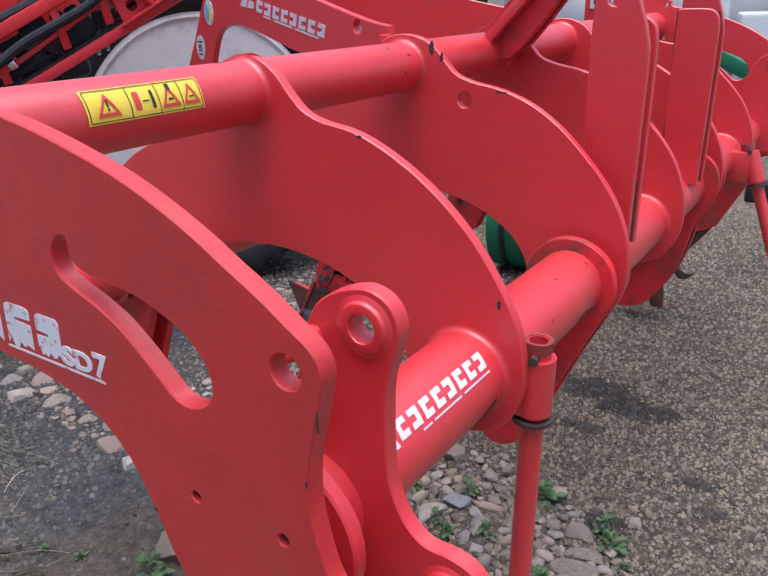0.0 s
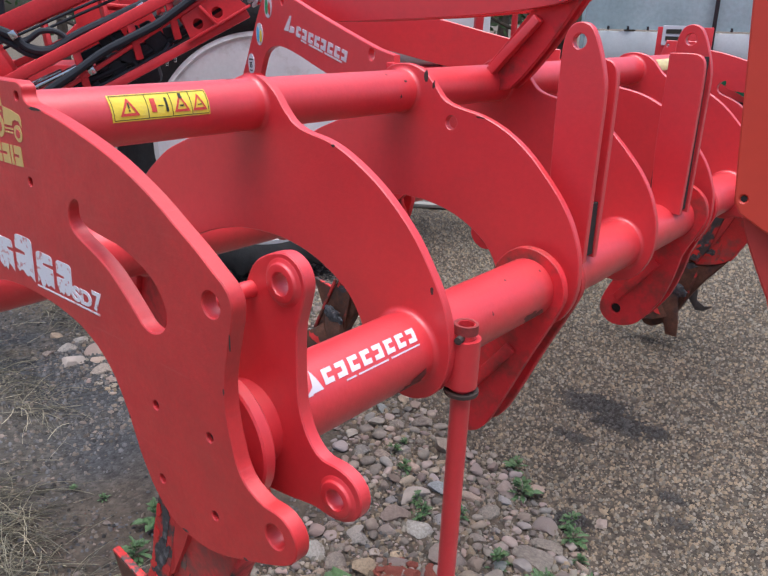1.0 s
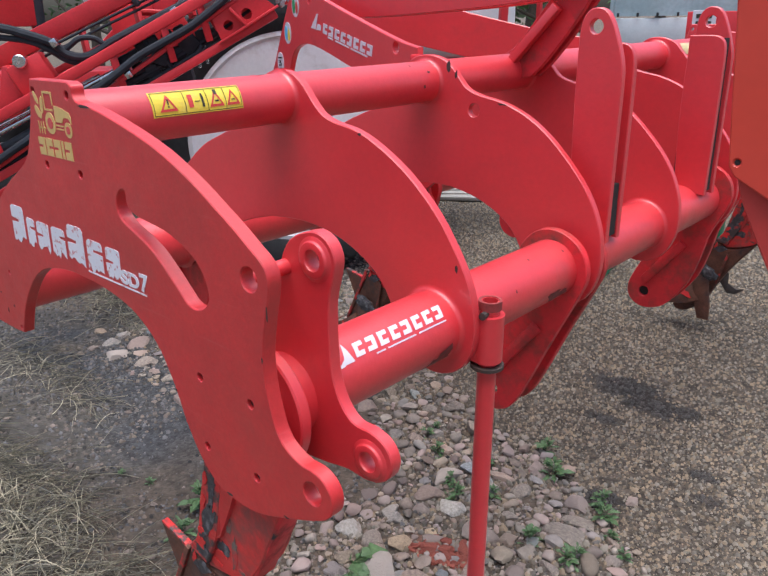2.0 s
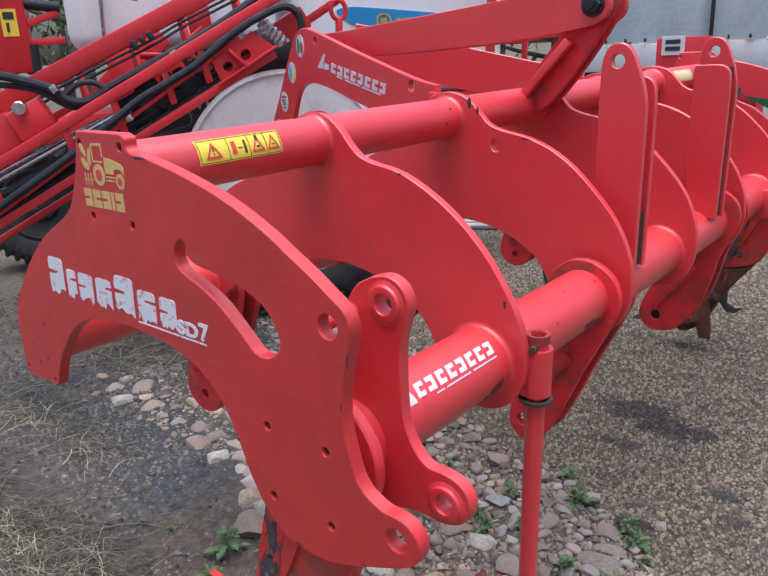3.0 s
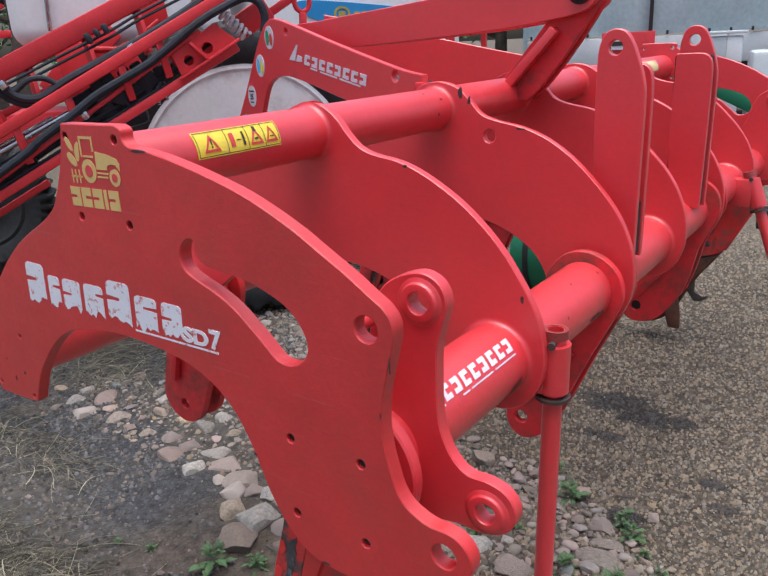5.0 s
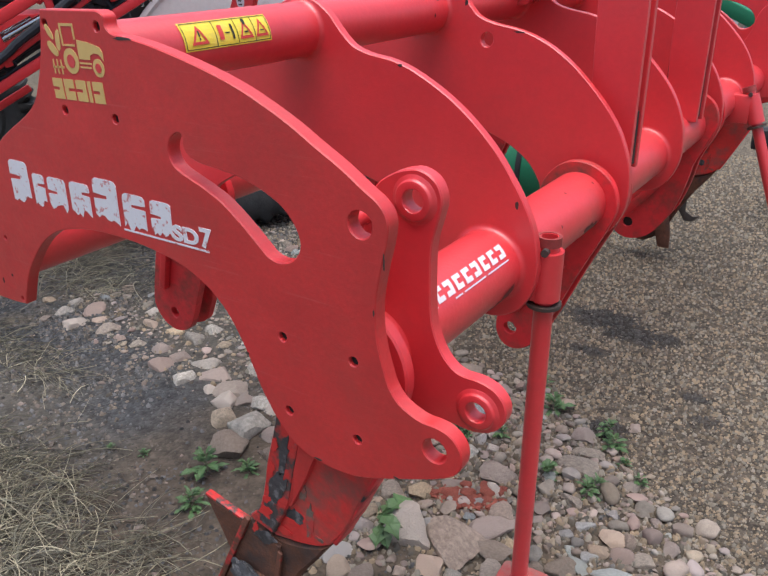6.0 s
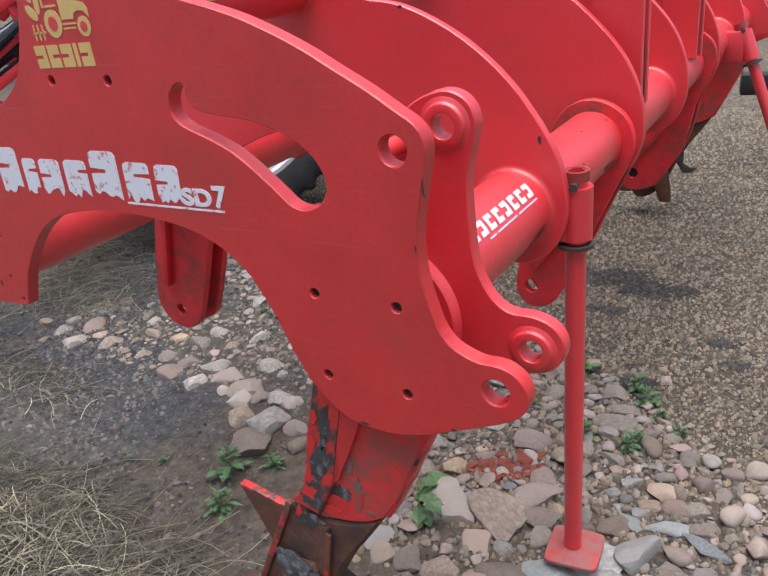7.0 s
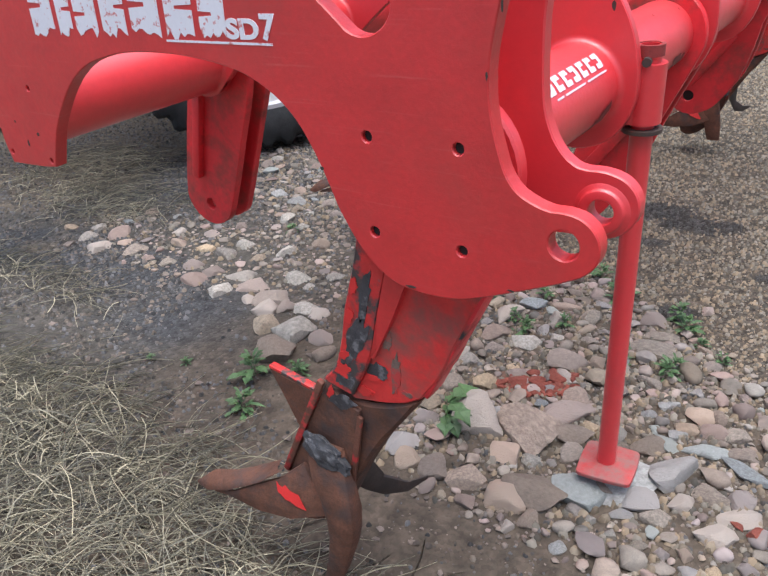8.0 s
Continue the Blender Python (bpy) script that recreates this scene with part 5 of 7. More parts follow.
part("chassis", box((3.4, 0.5, 0.16), facing(0.9, 1.12, -1.35), 0.01), M_red_boom, sprayer)
part("mudguard_stay", beam(at(0.10, 1.30, -0.9), at(0.45, 1.62, -0.9), 0.05, 0.14, 0.01), M_red_boom, sprayer)
part("frame_post", beam(at(0.28, 1.15, -0.85), at(0.30, 1.62, -0.85), 0.06, 0.12, 0.01), M_red_boom, sprayer)
part("frame_post", beam(at(2.36, 1.1, -0.9), at(2.40, 2.4, -0.9), 0.05, 0.05, 0.01), M_red_boom, sprayer)
part("frame_post", beam(at(2.60, 1.1, -0.9), at(2.60, 2.4, -0.9), 0.03, 0.03, 0.006), M_red_boom, sprayer)


def wheel(s, off, r, rim_r, wide, parent, paint=M_rim, words="off-white steel wheel disc"):
    """A tyre turned on its axis, with lugs and a dished rim."""
    bm = bmesh.new()
    prof = [(rim_r, -wide * 0.42), (rim_r + 0.03, -wide * 0.50), ((r + rim_r) * 0.5, -wide * 0.56), (r - 0.05, -wide * 0.50), (r - 0.02, -wide * 0.36), (r - 0.02, wide * 0.36), (r - 0.05, wide * 0.5), (rim_r + 0.03, wide * 0.5), (rim_r, wide * 0.42)]
    fm = facing(s, r, off)
    n = 160
    lug = lambda k, q: q - 0.03 if (q > r - 0.06 and k % 4 < 2) else q
    rows = [[bm.verts.new(fm @ Vector((lug(k, q) * math.cos(2 * math.pi * k / n), y, lug(k, q) * math.sin(2 * math.pi * k / n)))) for q, y in prof] for k in range(n)]
    for k in range(n):
        for i in range(len(prof) - 1):
            bm.faces.new((rows[k - 1][i], rows[k][i], rows[k][i + 1], rows[k - 1][i + 1]))
    ty = part("tyre", bm, M_tyre, parent, "black lugged tyre")
    bm = bmesh.new()
    prof = [(rim_r + 0.012, -wide * 0.44), (rim_r - 0.015, -wide * 0.46), (rim_r - 0.030, -wide * 0.42), (rim_r * 0.62, -wide * 0.38), (rim_r * 0.40, -wide * 0.34), (0.12, -wide * 0.32), (0.11, -wide * 0.42), (0.001, -wide * 0.44)]
    rows = [[bm.verts.new(fm @ Vector((q * math.cos(2 * math.pi * k / n), y, q * math.sin(2 * math.pi * k / n)))) for q, y in prof] for k in range(n)]
    for k in range(n):
        for i in range(len(prof) - 1):
            bm.faces.new((rows[k - 1][i], rows[k][i], rows[k][i + 1], rows[k - 1][i + 1]))
    part("rim", bm, paint, ty, words)


wheel(1.06, -0.78, 0.82, 0.575, 0.30, sprayer)
wheel(1.02, -2.30, 0.86, 0.565, 0.30, sprayer)
part("axle", tube([at(1.02, 0.86, -0.85), at(1.02, 0.86, -2.25)], 0.06, 14), M_red_boom, sprayer)
# extra small wheel, added to fill the shaded spot; its disc is coloured tyre-black
wheel(-0.60, -2.45, 0.50, 0.27, 0.34, sprayer, M_tyre, "wheel disc in tyre black for the shade under the sprayer")
part("drawbar", beam(at(2.4, 1.0, -1.35), at(3.6, 0.55, -1.35), 0.14, 0.14, 0.01), M_red_boom, sprayer)
part("drawbar_jack", tube([at(3.4, 0.65, -1.35), at(3.4, 0.0, -1.35)], 0.04, 12), M_red_boom, sprayer)
part("folded_arm", beam(at(-0.60, 1.50, -0.30), at(0.03, 1.705, -0.30), 0.03, 0.03, 0.004), M_red_boom, boom)
part("folded_arm", beam(at(-0.60, 1.56, -0.30), at(0.04, 1.585, -0.30), 0.03, 0.03, 0.004), M_red_boom, boom)
part("folded_arm", beam(at(-0.13, 1.44, -0.32), at(-0.12, 1.60, -0.32), 0.035, 0.035, 0.004), M_red_boom, boom)
part("damper", tube([at(-0.105, 1.44, -0.28), at(-0.10, 1.57, -0.28)], 0.026, 12), M_hose, boom)
part("damper", tube([at(-0.45, 1.79, -0.30), at(0.04, 1.725, -0.30)], 0.024, 12), M_hose, boom)
for k in range(9):
    part("nozzle_line", tube(spline([at(-0.75 + 0.05 * k, 1.9 - 0.13 * k, -0.35), at(-0.5, 1.75 - 0.12 * k, -0.30), at(-0.22, 1.85 - 0.13 * k, -0.35)]), 0.008, 6), M_hose, boom)
part("boom_cradle", beam(at(0.30, 0.95, -0.10), at(0.32, 0.98, -0.85), 0.05, 0.05, 0.006), M_red_boom, sprayer)

# ---- curtain-sided trailer in the distance ----
TX, TN = Vector((0.963, 0.270, 0)), Vector((0.270, -0.963, 0))
T0 = Vector((-3.2, 11.7, 0))
trailer_m = Matrix.Translation(T0) @ Matrix(((TX.x, -TN.x, 0, 0), (TX.y, -TN.y, 0, 0), (0, 0, 1, 0), (0, 0, 0, 1)))
trailer = root("trailer", T0, "lorry trailer with grey tarpaulin sides and pale boards", "trailer")
bm = bmesh.new()
nxs = 90
cols = [[bm.verts.new(trailer_m @ Vector((-1.94 + 9.4 * i / nxs, 0.05 * math.sin(i * 0.7) * (0.4 + 0.6 * (z < 2.2)), z))) for z in (1.40, 2.0, 2.8, 3.9)] for i in range(nxs + 1)]
for a, b_ in zip(cols, cols[1:]):
    for k in range(3):
        bm.faces.new((a[k], b_[k], b_[k + 1], a[k + 1]))
geo = bmesh.ops.extrude_face_region(bm, geom=bm.faces[:])["geom"]
bmesh.ops.translate(bm, verts=[v for v in geo if isinstance(v, bmesh.types.BMVert)], vec=-TN * 2.4)
part("tarpaulin", bm, M_tarp, trailer, "slack grey tarpaulin")
for i in range(6):
    part("side_board", box((1.54, 0.05, 0.42), trailer_m @ pose(-1.17 + 1.56 * i, 0.0, 1.16), 0.01), M_board, trailer)
    part("post", box((0.06, 0.06, 2.6), trailer_m @ pose(0.05 + 1.95 * (i - 1), -0.06, 2.2), 0.01), M_black if i % 2 else M_tarp, trailer)
for i in range(30):
    part("strap_buckle", box((0.035, 0.03, 0.06), trailer_m @ pose(-1.8 + 0.3 * i, -0.06, 1.42), 0.005), M_black, trailer)
part("underframe", box((9.2, 2.2, 0.25), trailer_m @ pose(2.75, 1.2, 0.82), 0.01), M_black, trailer)
for i in range(4):
    c = trailer_m @ pose(-1.2 + 1.2 * i + (3.5 if i > 1 else 0), 0.10, 0.50)
    part("wheel", plate(ring(0, 0, 0.50, 28), -0.12, 0.14, [], 0.03, c), M_tyre, trailer)

# red tailboard with a number plate, steel cabinet and shelf beside it
tail = root("red_cart", (-2.66, 8.75, 0), "red cart tailboard with a white number plate", "cart")
cm = Matrix.Translation((-2.66, 8.75, 0)) @ trailer_m.to_3x3().to_4x4()
part("tailboard", box((0.62, 0.06, 0.55), cm @ pose(0.12, 0, 1.18), 0.01), M_red_boom, tail)
np_ = part("number_plate", box((0.26, 0.012, 0.22), cm @ pose(0.0, -0.040, 1.36), 0.004), M_white, tail, "small white number plate", None)
part("plate_bars", slab([rect(-0.09, 1.38, 0.08, 1.43), rect(-0.09, 1.30, 0.08, 1.35)], -0.052, -0.048, cm), M_ink, np_, "", None)
part("cart_bed", box((1.6, 1.8, 0.30), cm @ pose(0.3, 0.95, 0.78), 0.02), M_red_boom, tail)
for s in (-0.2, 0.8):
    part("wheel", plate(ring(0, 0, 0.38, 28), -0.10, 0.12, [], 0.03, cm @ pose(s, 0.35, 0.38)), M_tyre, tail)
rack = root("red_drawbar_frame", (-1.5, 7.2, 0), "low red steel frame of a parked implement", "implement")
part("rail", beam((-1.95, 7.35, 1.06), (-1.15, 7.20, 1.06), 0.06, 0.16, 0.01), M_red_boom, rack)
part("leg", beam((-1.85, 7.33, 1.0), (-1.85, 7.33, 0.0), 0.06, 0.06, 0.01), M_red_boom, rack)
part("leg", beam((-1.25, 7.22, 1.0), (-1.25, 7.22, 0.0), 0.06, 0.06, 0.01), M_red_boom, rack)
cab = root("steel_cabinet", (-1.42, 8.75, 0), "pale grey metal cabinet with a flat lid", "cabinet")
part("body", box((0.34, 0.34, 1.36), pose(-1.42, 8.75, 0.68, 0, 0, 15), 0.01), M_board, cab)
part("lid", box((0.42, 0.42, 0.03), pose(-1.42, 8.75, 1.40, 0, 0, 15), 0.006), M_board, cab)
part("door", box((0.15, 0.012, 0.26), pose(-1.42, 8.75, 1.22, 0, 0, 15) @ pose(-0.082, -0.176, 0), 0.003), M_board, cab)
part("door", box((0.15, 0.012, 0.26), pose(-1.42, 8.75, 1.22, 0, 0, 15) @ pose(0.082, -0.176, 0), 0.003), M_tank, cab)
tub = root("white_trough", (-0.3, 9.0, 0), "long white steel trough on the ground", "trough")
part("trough_body", box((1.8, 0.6, 1.19), pose(-0.30, 9.1, 0.595, 0, 0, 15), 0.05), M_board, tub)
for k in range(3):
    cx, cy = -0.9 + 0.22 * k, 8.45 + 0.05 * k
    c = root("canister", (cx, cy, 0), "pale plastic canister beside the trough", "canister", "canisters")
    part("body", tube([(cx, cy, 0.0), (cx, cy, 0.80), (cx, cy, 0.86)], 0.075, 14), M_board, c)

# ---- green implement and black drawbar beyond the far end ----
gr = root("green_implement", (-0.9, 4.6, 0), "green painted implement frame with flat paddles", "farm implement")
part("crossbar", beam((-0.85, 4.40, 1.245), (-0.22, 4.40, 0.945), 0.06, 0.085, 0.01), M_green, gr)
part("leg", beam((-0.80, 4.40, 1.20), (-0.80, 4.40, 0.0), 0.08, 0.08, 0.01), M_green, gr)
gd = root("green_drum", (-1.16, 3.28, 0), "green steel drum with a dark band, beside the rear tube", "roller")
bm = tube([(-1.285, 3.2723, 0.28), (-1.04, 3.285, 0.28)], 0.28, 32)
part("drum", bm, M_green, gd)
part("drum_band", tube([(-1.21, 3.2762, 0.28), (-1.18, 3.2778, 0.28)], 0.285, 32), M_black, gd)
br = root("black_drawbar", (0.3, 3.9, 0), "black steel drawbar on a leg and a block", "drawbar")
part("bar", beam((-0.14, 3.77, 0.45), (1.6, 4.10, 0.38), 0.11, 0.11, 0.01), M_black, br)
part("leg", beam((0.62, 3.92, 0.40), (0.62, 3.92, 0.0), 0.06, 0.06, 0.005), M_black, br)
part("block", box((0.2, 0.2, 0.31), pose(1.2, 4.02, 0.155), 0.01), M_wood, br)
bd = root("old_boards", (-2.75, 4.4, 0), "grey weathered boards lying on the gravel", "boards")
for k in range(3):
    part("board", box((1.0, 0.11, 0.03), pose(-2.85, 4.35 + 0.13 * k, 0.02 + 0.012 * k, 0, 0, 34 + 3 * k), 0.004), M_wood, bd)

# ---- another implement standing close by ----
nb = root("neighbour_implement", (0.85, 0.30, 0), "orange-red plate of a neighbouring implement on its stand", "farm implement")
NP = smooth_loop([(0.505, 1.640, 1), (0.513, 1.500), (0.518, 1.440), (0.524, 1.365), (0.529, 1.312, 1), (0.536, 1.301, 1), (0.640, 1.245, 1), (1.100, 1.100, 1), (1.150, 1.640, 1)], 4)
part("plate", plate(NP, 0.240, 0.250, [ring(0.5375, 1.3165, 0.0032, 12)], 0.002), M_orange, nb)
LOWER = smooth_loop([(0.531, 1.330, 1), (0.540, 1.285), (0.558, 1.246), (0.580, 1.205), (0.640, 1.090), (0.720, 0.960), (0.800, 0.900), (1.100, 0.860, 1), (1.120, 1.330, 1)], 4)
part("lower_plate", plate(LOWER, 0.251, 0.262, [], 0.002), M_orange_darker, nb, "darker red lower plate, set back")
part("dark_pin", tube([(0.5375, 0.2415, 1.3165), (0.5375, 0.264, 1.3165)], 0.0030, 12), M_dark, nb)
part("tube", tube([(0.85, 0.262, 1.10), (0.85, -0.02 + 0.9, 1.10)], 0.06, 20), M_orange, nb)
part("leg", beam((0.95, 0.30, 1.0), (0.95, 0.30, 0.0), 0.07, 0.07, 0.005), M_orange, nb)
part("foot", box((0.2, 0.2, 0.02), pose(0.95, 0.30, 0.012), 0.003), M_orange, nb)


# ---- trees at the yard's edge ----
def tree(x, y, h, seed):
    r = random.Random(seed)
    t = root("tree", (x, y, 0), "leafy green tree at the edge of the yard", "tree", "trees behind the yard")
    bm = bmesh.new()
    add_tube(bm, spline([(x, y, -0.1), (x + 0.1, y, h * 0.3), (x - 0.05, y + 0.1, h * 0.6), (x, y, h * 0.9)]), 0.16, 10, True, 0.03)
    tips = []
    for k in range(16):
        z = h * r.uniform(0.25, 0.85)
        a = r.uniform(0, 6.283)
        ln = (h - z) * 0.5 + 0.5
        e = Vector((x + math.cos(a) * ln, y + math.sin(a) * ln, z + ln * 0.5))
        add_tube(bm, spline([(x, y, z), (x + math.cos(a) * ln * 0.5, y + math.sin(a) * ln * 0.5, z + ln * 0.15), e]), 0.05, 6, True, 0.01)
        tips += [e, Vector((x, y, z)).lerp(e, 0.6)]
    part("trunk", bm, M_bark, t)
    v, f = [], []
    for k in range(3600):
        c = r.choice(tips) + Vector((r.gauss(0, 0.45), r.gauss(0, 0.45), r.gauss(0, 0.4)))
        a, b_ = Vector((r.gauss(0, 1), r.gauss(0, 1), r.gauss(0, 1))).normalized(), Vector((r.gauss(0, 1), r.gauss(0, 1), r.gauss(0, 1))).normalized()
        s = r.uniform(0.05, 0.11)
        i = len(v)
        v += [c - a * s, c + b_ * s * 0.45, c + a * s, c - b_ * s * 0.45]
        f.append((i, i + 1, i + 2, i + 3))
    me = bpy.data.meshes.new("crown")
    me.from_pydata(v, [], f)
    me.materials.append(M_tree)
    o = new("crown", me)
    o.parent = t
    o.location = -Vector(t.location)


for k, (x, y, h) in enumerate(((-9.0, 15.0, 6.0), (-6.6, 16.5, 5.5), (-14.0, 13.0, 6.5), (-18.0, 9.0, 6.0), (-17.0, 5.0, 6.5), (-11.5, 17.0, 7.0), (-6.3, 12.6, 4.6), (-12.6, 6.6, 4.6))):
    tree(x, y, h, 30 + k)

# ---- ground ----
def line_side(x, y):
    """How far a place lies on the gravelled side, in metres."""
    pts = [(2.5, 0.15), (0.45, 0.82), (-0.15, 1.25), (-0.60, 1.50), (-1.20, 1.85), (-2.2, 2.6), (-5.0, 4.5), (-60, 30)]
    for (x1, y1), (x0, y0) in zip(pts, pts[1:]):
        if x >= x0:
            break
    e = Vector((x1 - x0, y1 - y0)).normalized()
    return -e.y * (x - x0) + e.x * (y - y0)


def step01(v, lo, hi):
    t = min(max((v - lo) / (hi - lo), 0.0), 1.0)
    return t * t * (3 - 2 * t)


def height(x, y):
    near = 1.0 - step01(max(abs(x), abs(y - 1)), 6, 12)
    n = noise.noise(Vector((x * 1.7, y * 1.7, 0))) * 0.010 + noise.noise(Vector((x * 7, y * 7, 3))) * 0.004
    return n * near - 0.004


def oil(x, y):
    """How much spilt oil has soaked in at a place."""
    spots = ((-0.33, 2.10, 0.17, 0.10), (-0.20, 2.03, 0.15, 0.07), (-0.08, 2.06, 0.07, 0.035), (-0.30, 1.82, 0.07, 0.035), (0.14, 1.68, 0.05, 0.03), (0.21, 1.56, 0.05, 0.03), (-0.06, 1.35, 0.07, 0.05))
    return max(1 - (((x - a) / w) ** 2 + ((y - c) / h) ** 2) for a, c, w, h in spots) + 0.7 * noise.noise(Vector((x * 11, y * 11, 4))) + 0.45 * noise.noise(Vector((x * 30, y * 30, 4)))


def earth(x, y):
    """Base colour of the ground at a place: gravel, brown dirt, dark damp gravel, the sprayer's painted shade, an oil
    stain.
    """
    w = noise.noise(Vector((x * 3, y * 3, 8))) * 0.12 + noise.noise(Vector((x * 9, y * 9, 5))) * 0.07
    g = step01(line_side(x, y) + w, -0.10, 0.14)
    dirt = Vector((0.080, 0.063, 0.048))
    grey = Vector((0.060, 0.054, 0.047))
    # tone of damp gravel, used for the shade under the sprayer too
    damp = Vector((0.043, 0.044, 0.047))
    gravel = Vector((0.064, 0.052, 0.041))
    c = dirt.lerp(grey, step01(-1.15 - x + w * 3, -0.3, 0.4))
    # second ellipse puts the shade beneath the sprayer into the colour
    d = max(0.0, 1 - (((x + 2.35) / 0.75) ** 2 + ((y - 0.78 - (x + 2.35) * 0.12) / 0.26) ** 2)) + 0.8 * max(0.0, 1 - (((x + 2.5) / 0.8) ** 2 + ((y - 1.7) / 0.5) ** 2))
    d += 0.5 * max(0.0, 1 - (((x + 1.6) / 0.6) ** 2 + ((y - 0.65) / 0.35) ** 2))
    c = c.lerp(damp, min(1.0, step01(d + w * 1.5, 0.15, 0.6)))
    c = c.lerp(Vector((0.105, 0.085, 0.062)), 0.9 * step01(-2.75 - x + w * 5, -0.15, 0.35) * step01(y + w * 4, 0.75, 1.15))
    loose = Vector((0.120, 0.098, 0.075))
    c = c.lerp(gravel.lerp(loose, max(step01(x + w, 0.7, 1.2), step01(y + w, 4.0, 5.4), step01(-0.62 * y - 0.9 - x + w, -0.4, 0.3))), g)
    c = c.lerp(loose, step01(-y + 2 * w, 0.9, 2.4))
    c = c.lerp(Vector((0.170, 0.062, 0.042)), 0.8 * step01(1 - (((x + 0.28) / 0.13) ** 2 + ((y - 0.80) / 0.08) ** 2) + 3 * w, 0.0, 0.6))
    c = c.lerp(Vector((0.024, 0.021, 0.019)), 0.85 * step01(oil(x, y), -0.15, 0.4))
    return (*c, min(1.0, 0.40 + g + 0.7 * d))


xs = [-420, -160, -70, -30, -16, -9, -6] + [-4.6 + 0.045 * i for i in range(160)] + [3, 4, 6, 10, 18, 40, 90, 180, 420]
ys = [-420, -160, -60, -25, -12, -6, -3, -2] + [-1.2 + 0.045 * i for i in range(165)] + [6.6, 7.4, 8.6, 10, 12, 15, 20, 30, 60, 140, 420]
verts = [(x, y, height(x, y)) for y in ys for x in xs]
nx = len(xs)
faces = [(j * nx + i, j * nx + i + 1, (j + 1) * nx + i + 1, (j + 1) * nx + i) for j in range(len(ys) - 1) for i in range(nx - 1)]
me = bpy.data.meshes.new("ground")
me.from_pydata(verts, [], faces)
att = me.color_attributes.new("earth", "FLOAT_COLOR", "POINT")
att.data.foreach_set("color", [v for p in verts for v in earth(p[0], p[1])])
me.polygons.foreach_set("use_smooth", [True] * len(faces))
ground = tagged(new("ground", me), "gravel yard with dirt, damp patches, painted sprayer shade and oil stain", "ground", kind="structure")
m = bpy.data.materials.new("yard_earth")
m.use_nodes = True
nt = m.node_tree
b = nt.nodes["Principled BSDF"]
L = nt.links.new
attr = nt.nodes.new("ShaderNodeAttribute")
attr.attribute_name = "earth"
co = nt.nodes.new("ShaderNodeTexCoord").outputs["Object"]
vor = nt.nodes.new("ShaderNodeTexVoronoi")
vor.inputs["Scale"].default_value = 95
L(co, vor.inputs["Vector"])
sepc = nt.nodes.new("ShaderNodeSeparateColor")
L(vor.outputs["Color"], sepc.inputs[0])
mr = nt.nodes.new("ShaderNodeMapRange")
for k, v in enumerate((0.0, 1.0, 0.55, 1.5)):
    mr.inputs[k + 1].default_value = v
vary = nt.nodes.new("ShaderNodeMix")
vary.inputs[2].default_value = 0.47
L(attr.outputs["Alpha"], vary.inputs[0])
L(sepc.outputs[0], vary.inputs[3])
L(vary.outputs[0], mr.inputs[0])
nz = nt.nodes.new("ShaderNodeTexNoise")
nz.inputs["Scale"].default_value, nz.inputs["Detail"].default_value = 22, 8
L(co, nz.inputs["Vector"])
mr2 = nt.nodes.new("ShaderNodeMapRange")
for k, v in enumerate((0.3, 0.7, 0.60, 1.40)):
    mr2.inputs[k + 1].default_value = v
L(nz.outputs["Fac"], mr2.inputs[0])
mu = nt.nodes.new("ShaderNodeMath")
mu.operation = "MULTIPLY"
L(mr.outputs[0], mu.inputs[0])
L(mr2.outputs[0], mu.inputs[1])
vm = nt.nodes.new("ShaderNodeVectorMath")
vm.operation = "SCALE"
L(attr.outputs["Color"], vm.inputs[0])
L(mu.outputs[0], vm.inputs["Scale"])
L(vm.outputs[0], b.inputs["Base Color"])
b.inputs["Roughness"].default_value = 0.88
b.inputs["Specular IOR Level"].default_value = 0.3
bp = nt.nodes.new("ShaderNodeBump")
bp.inputs["Distance"].default_value = 0.006
vor2 = nt.nodes.new("ShaderNodeTexVoronoi")
vor2.inputs["Scale"].default_value = 95
L(co, vor2.inputs["Vector"])
inv = nt.nodes.new("ShaderNodeMath")
inv.operation = "MULTIPLY_ADD"
inv.inputs[1].default_value = -1.0
vd = nt.nodes.new("ShaderNodeMath")
vd.operation = "MULTIPLY"
L(vor2.outputs["Distance"], vd.inputs[0])
L(attr.outputs["Alpha"], vd.inputs[1])
L(vd.outputs[0], inv.inputs[0])
L(nz.outputs["Fac"], inv.inputs[2])
L(inv.outputs[0], bp.inputs["Height"])
L(bp.outputs[0], b.inputs["Normal"])
me.materials.append(m)


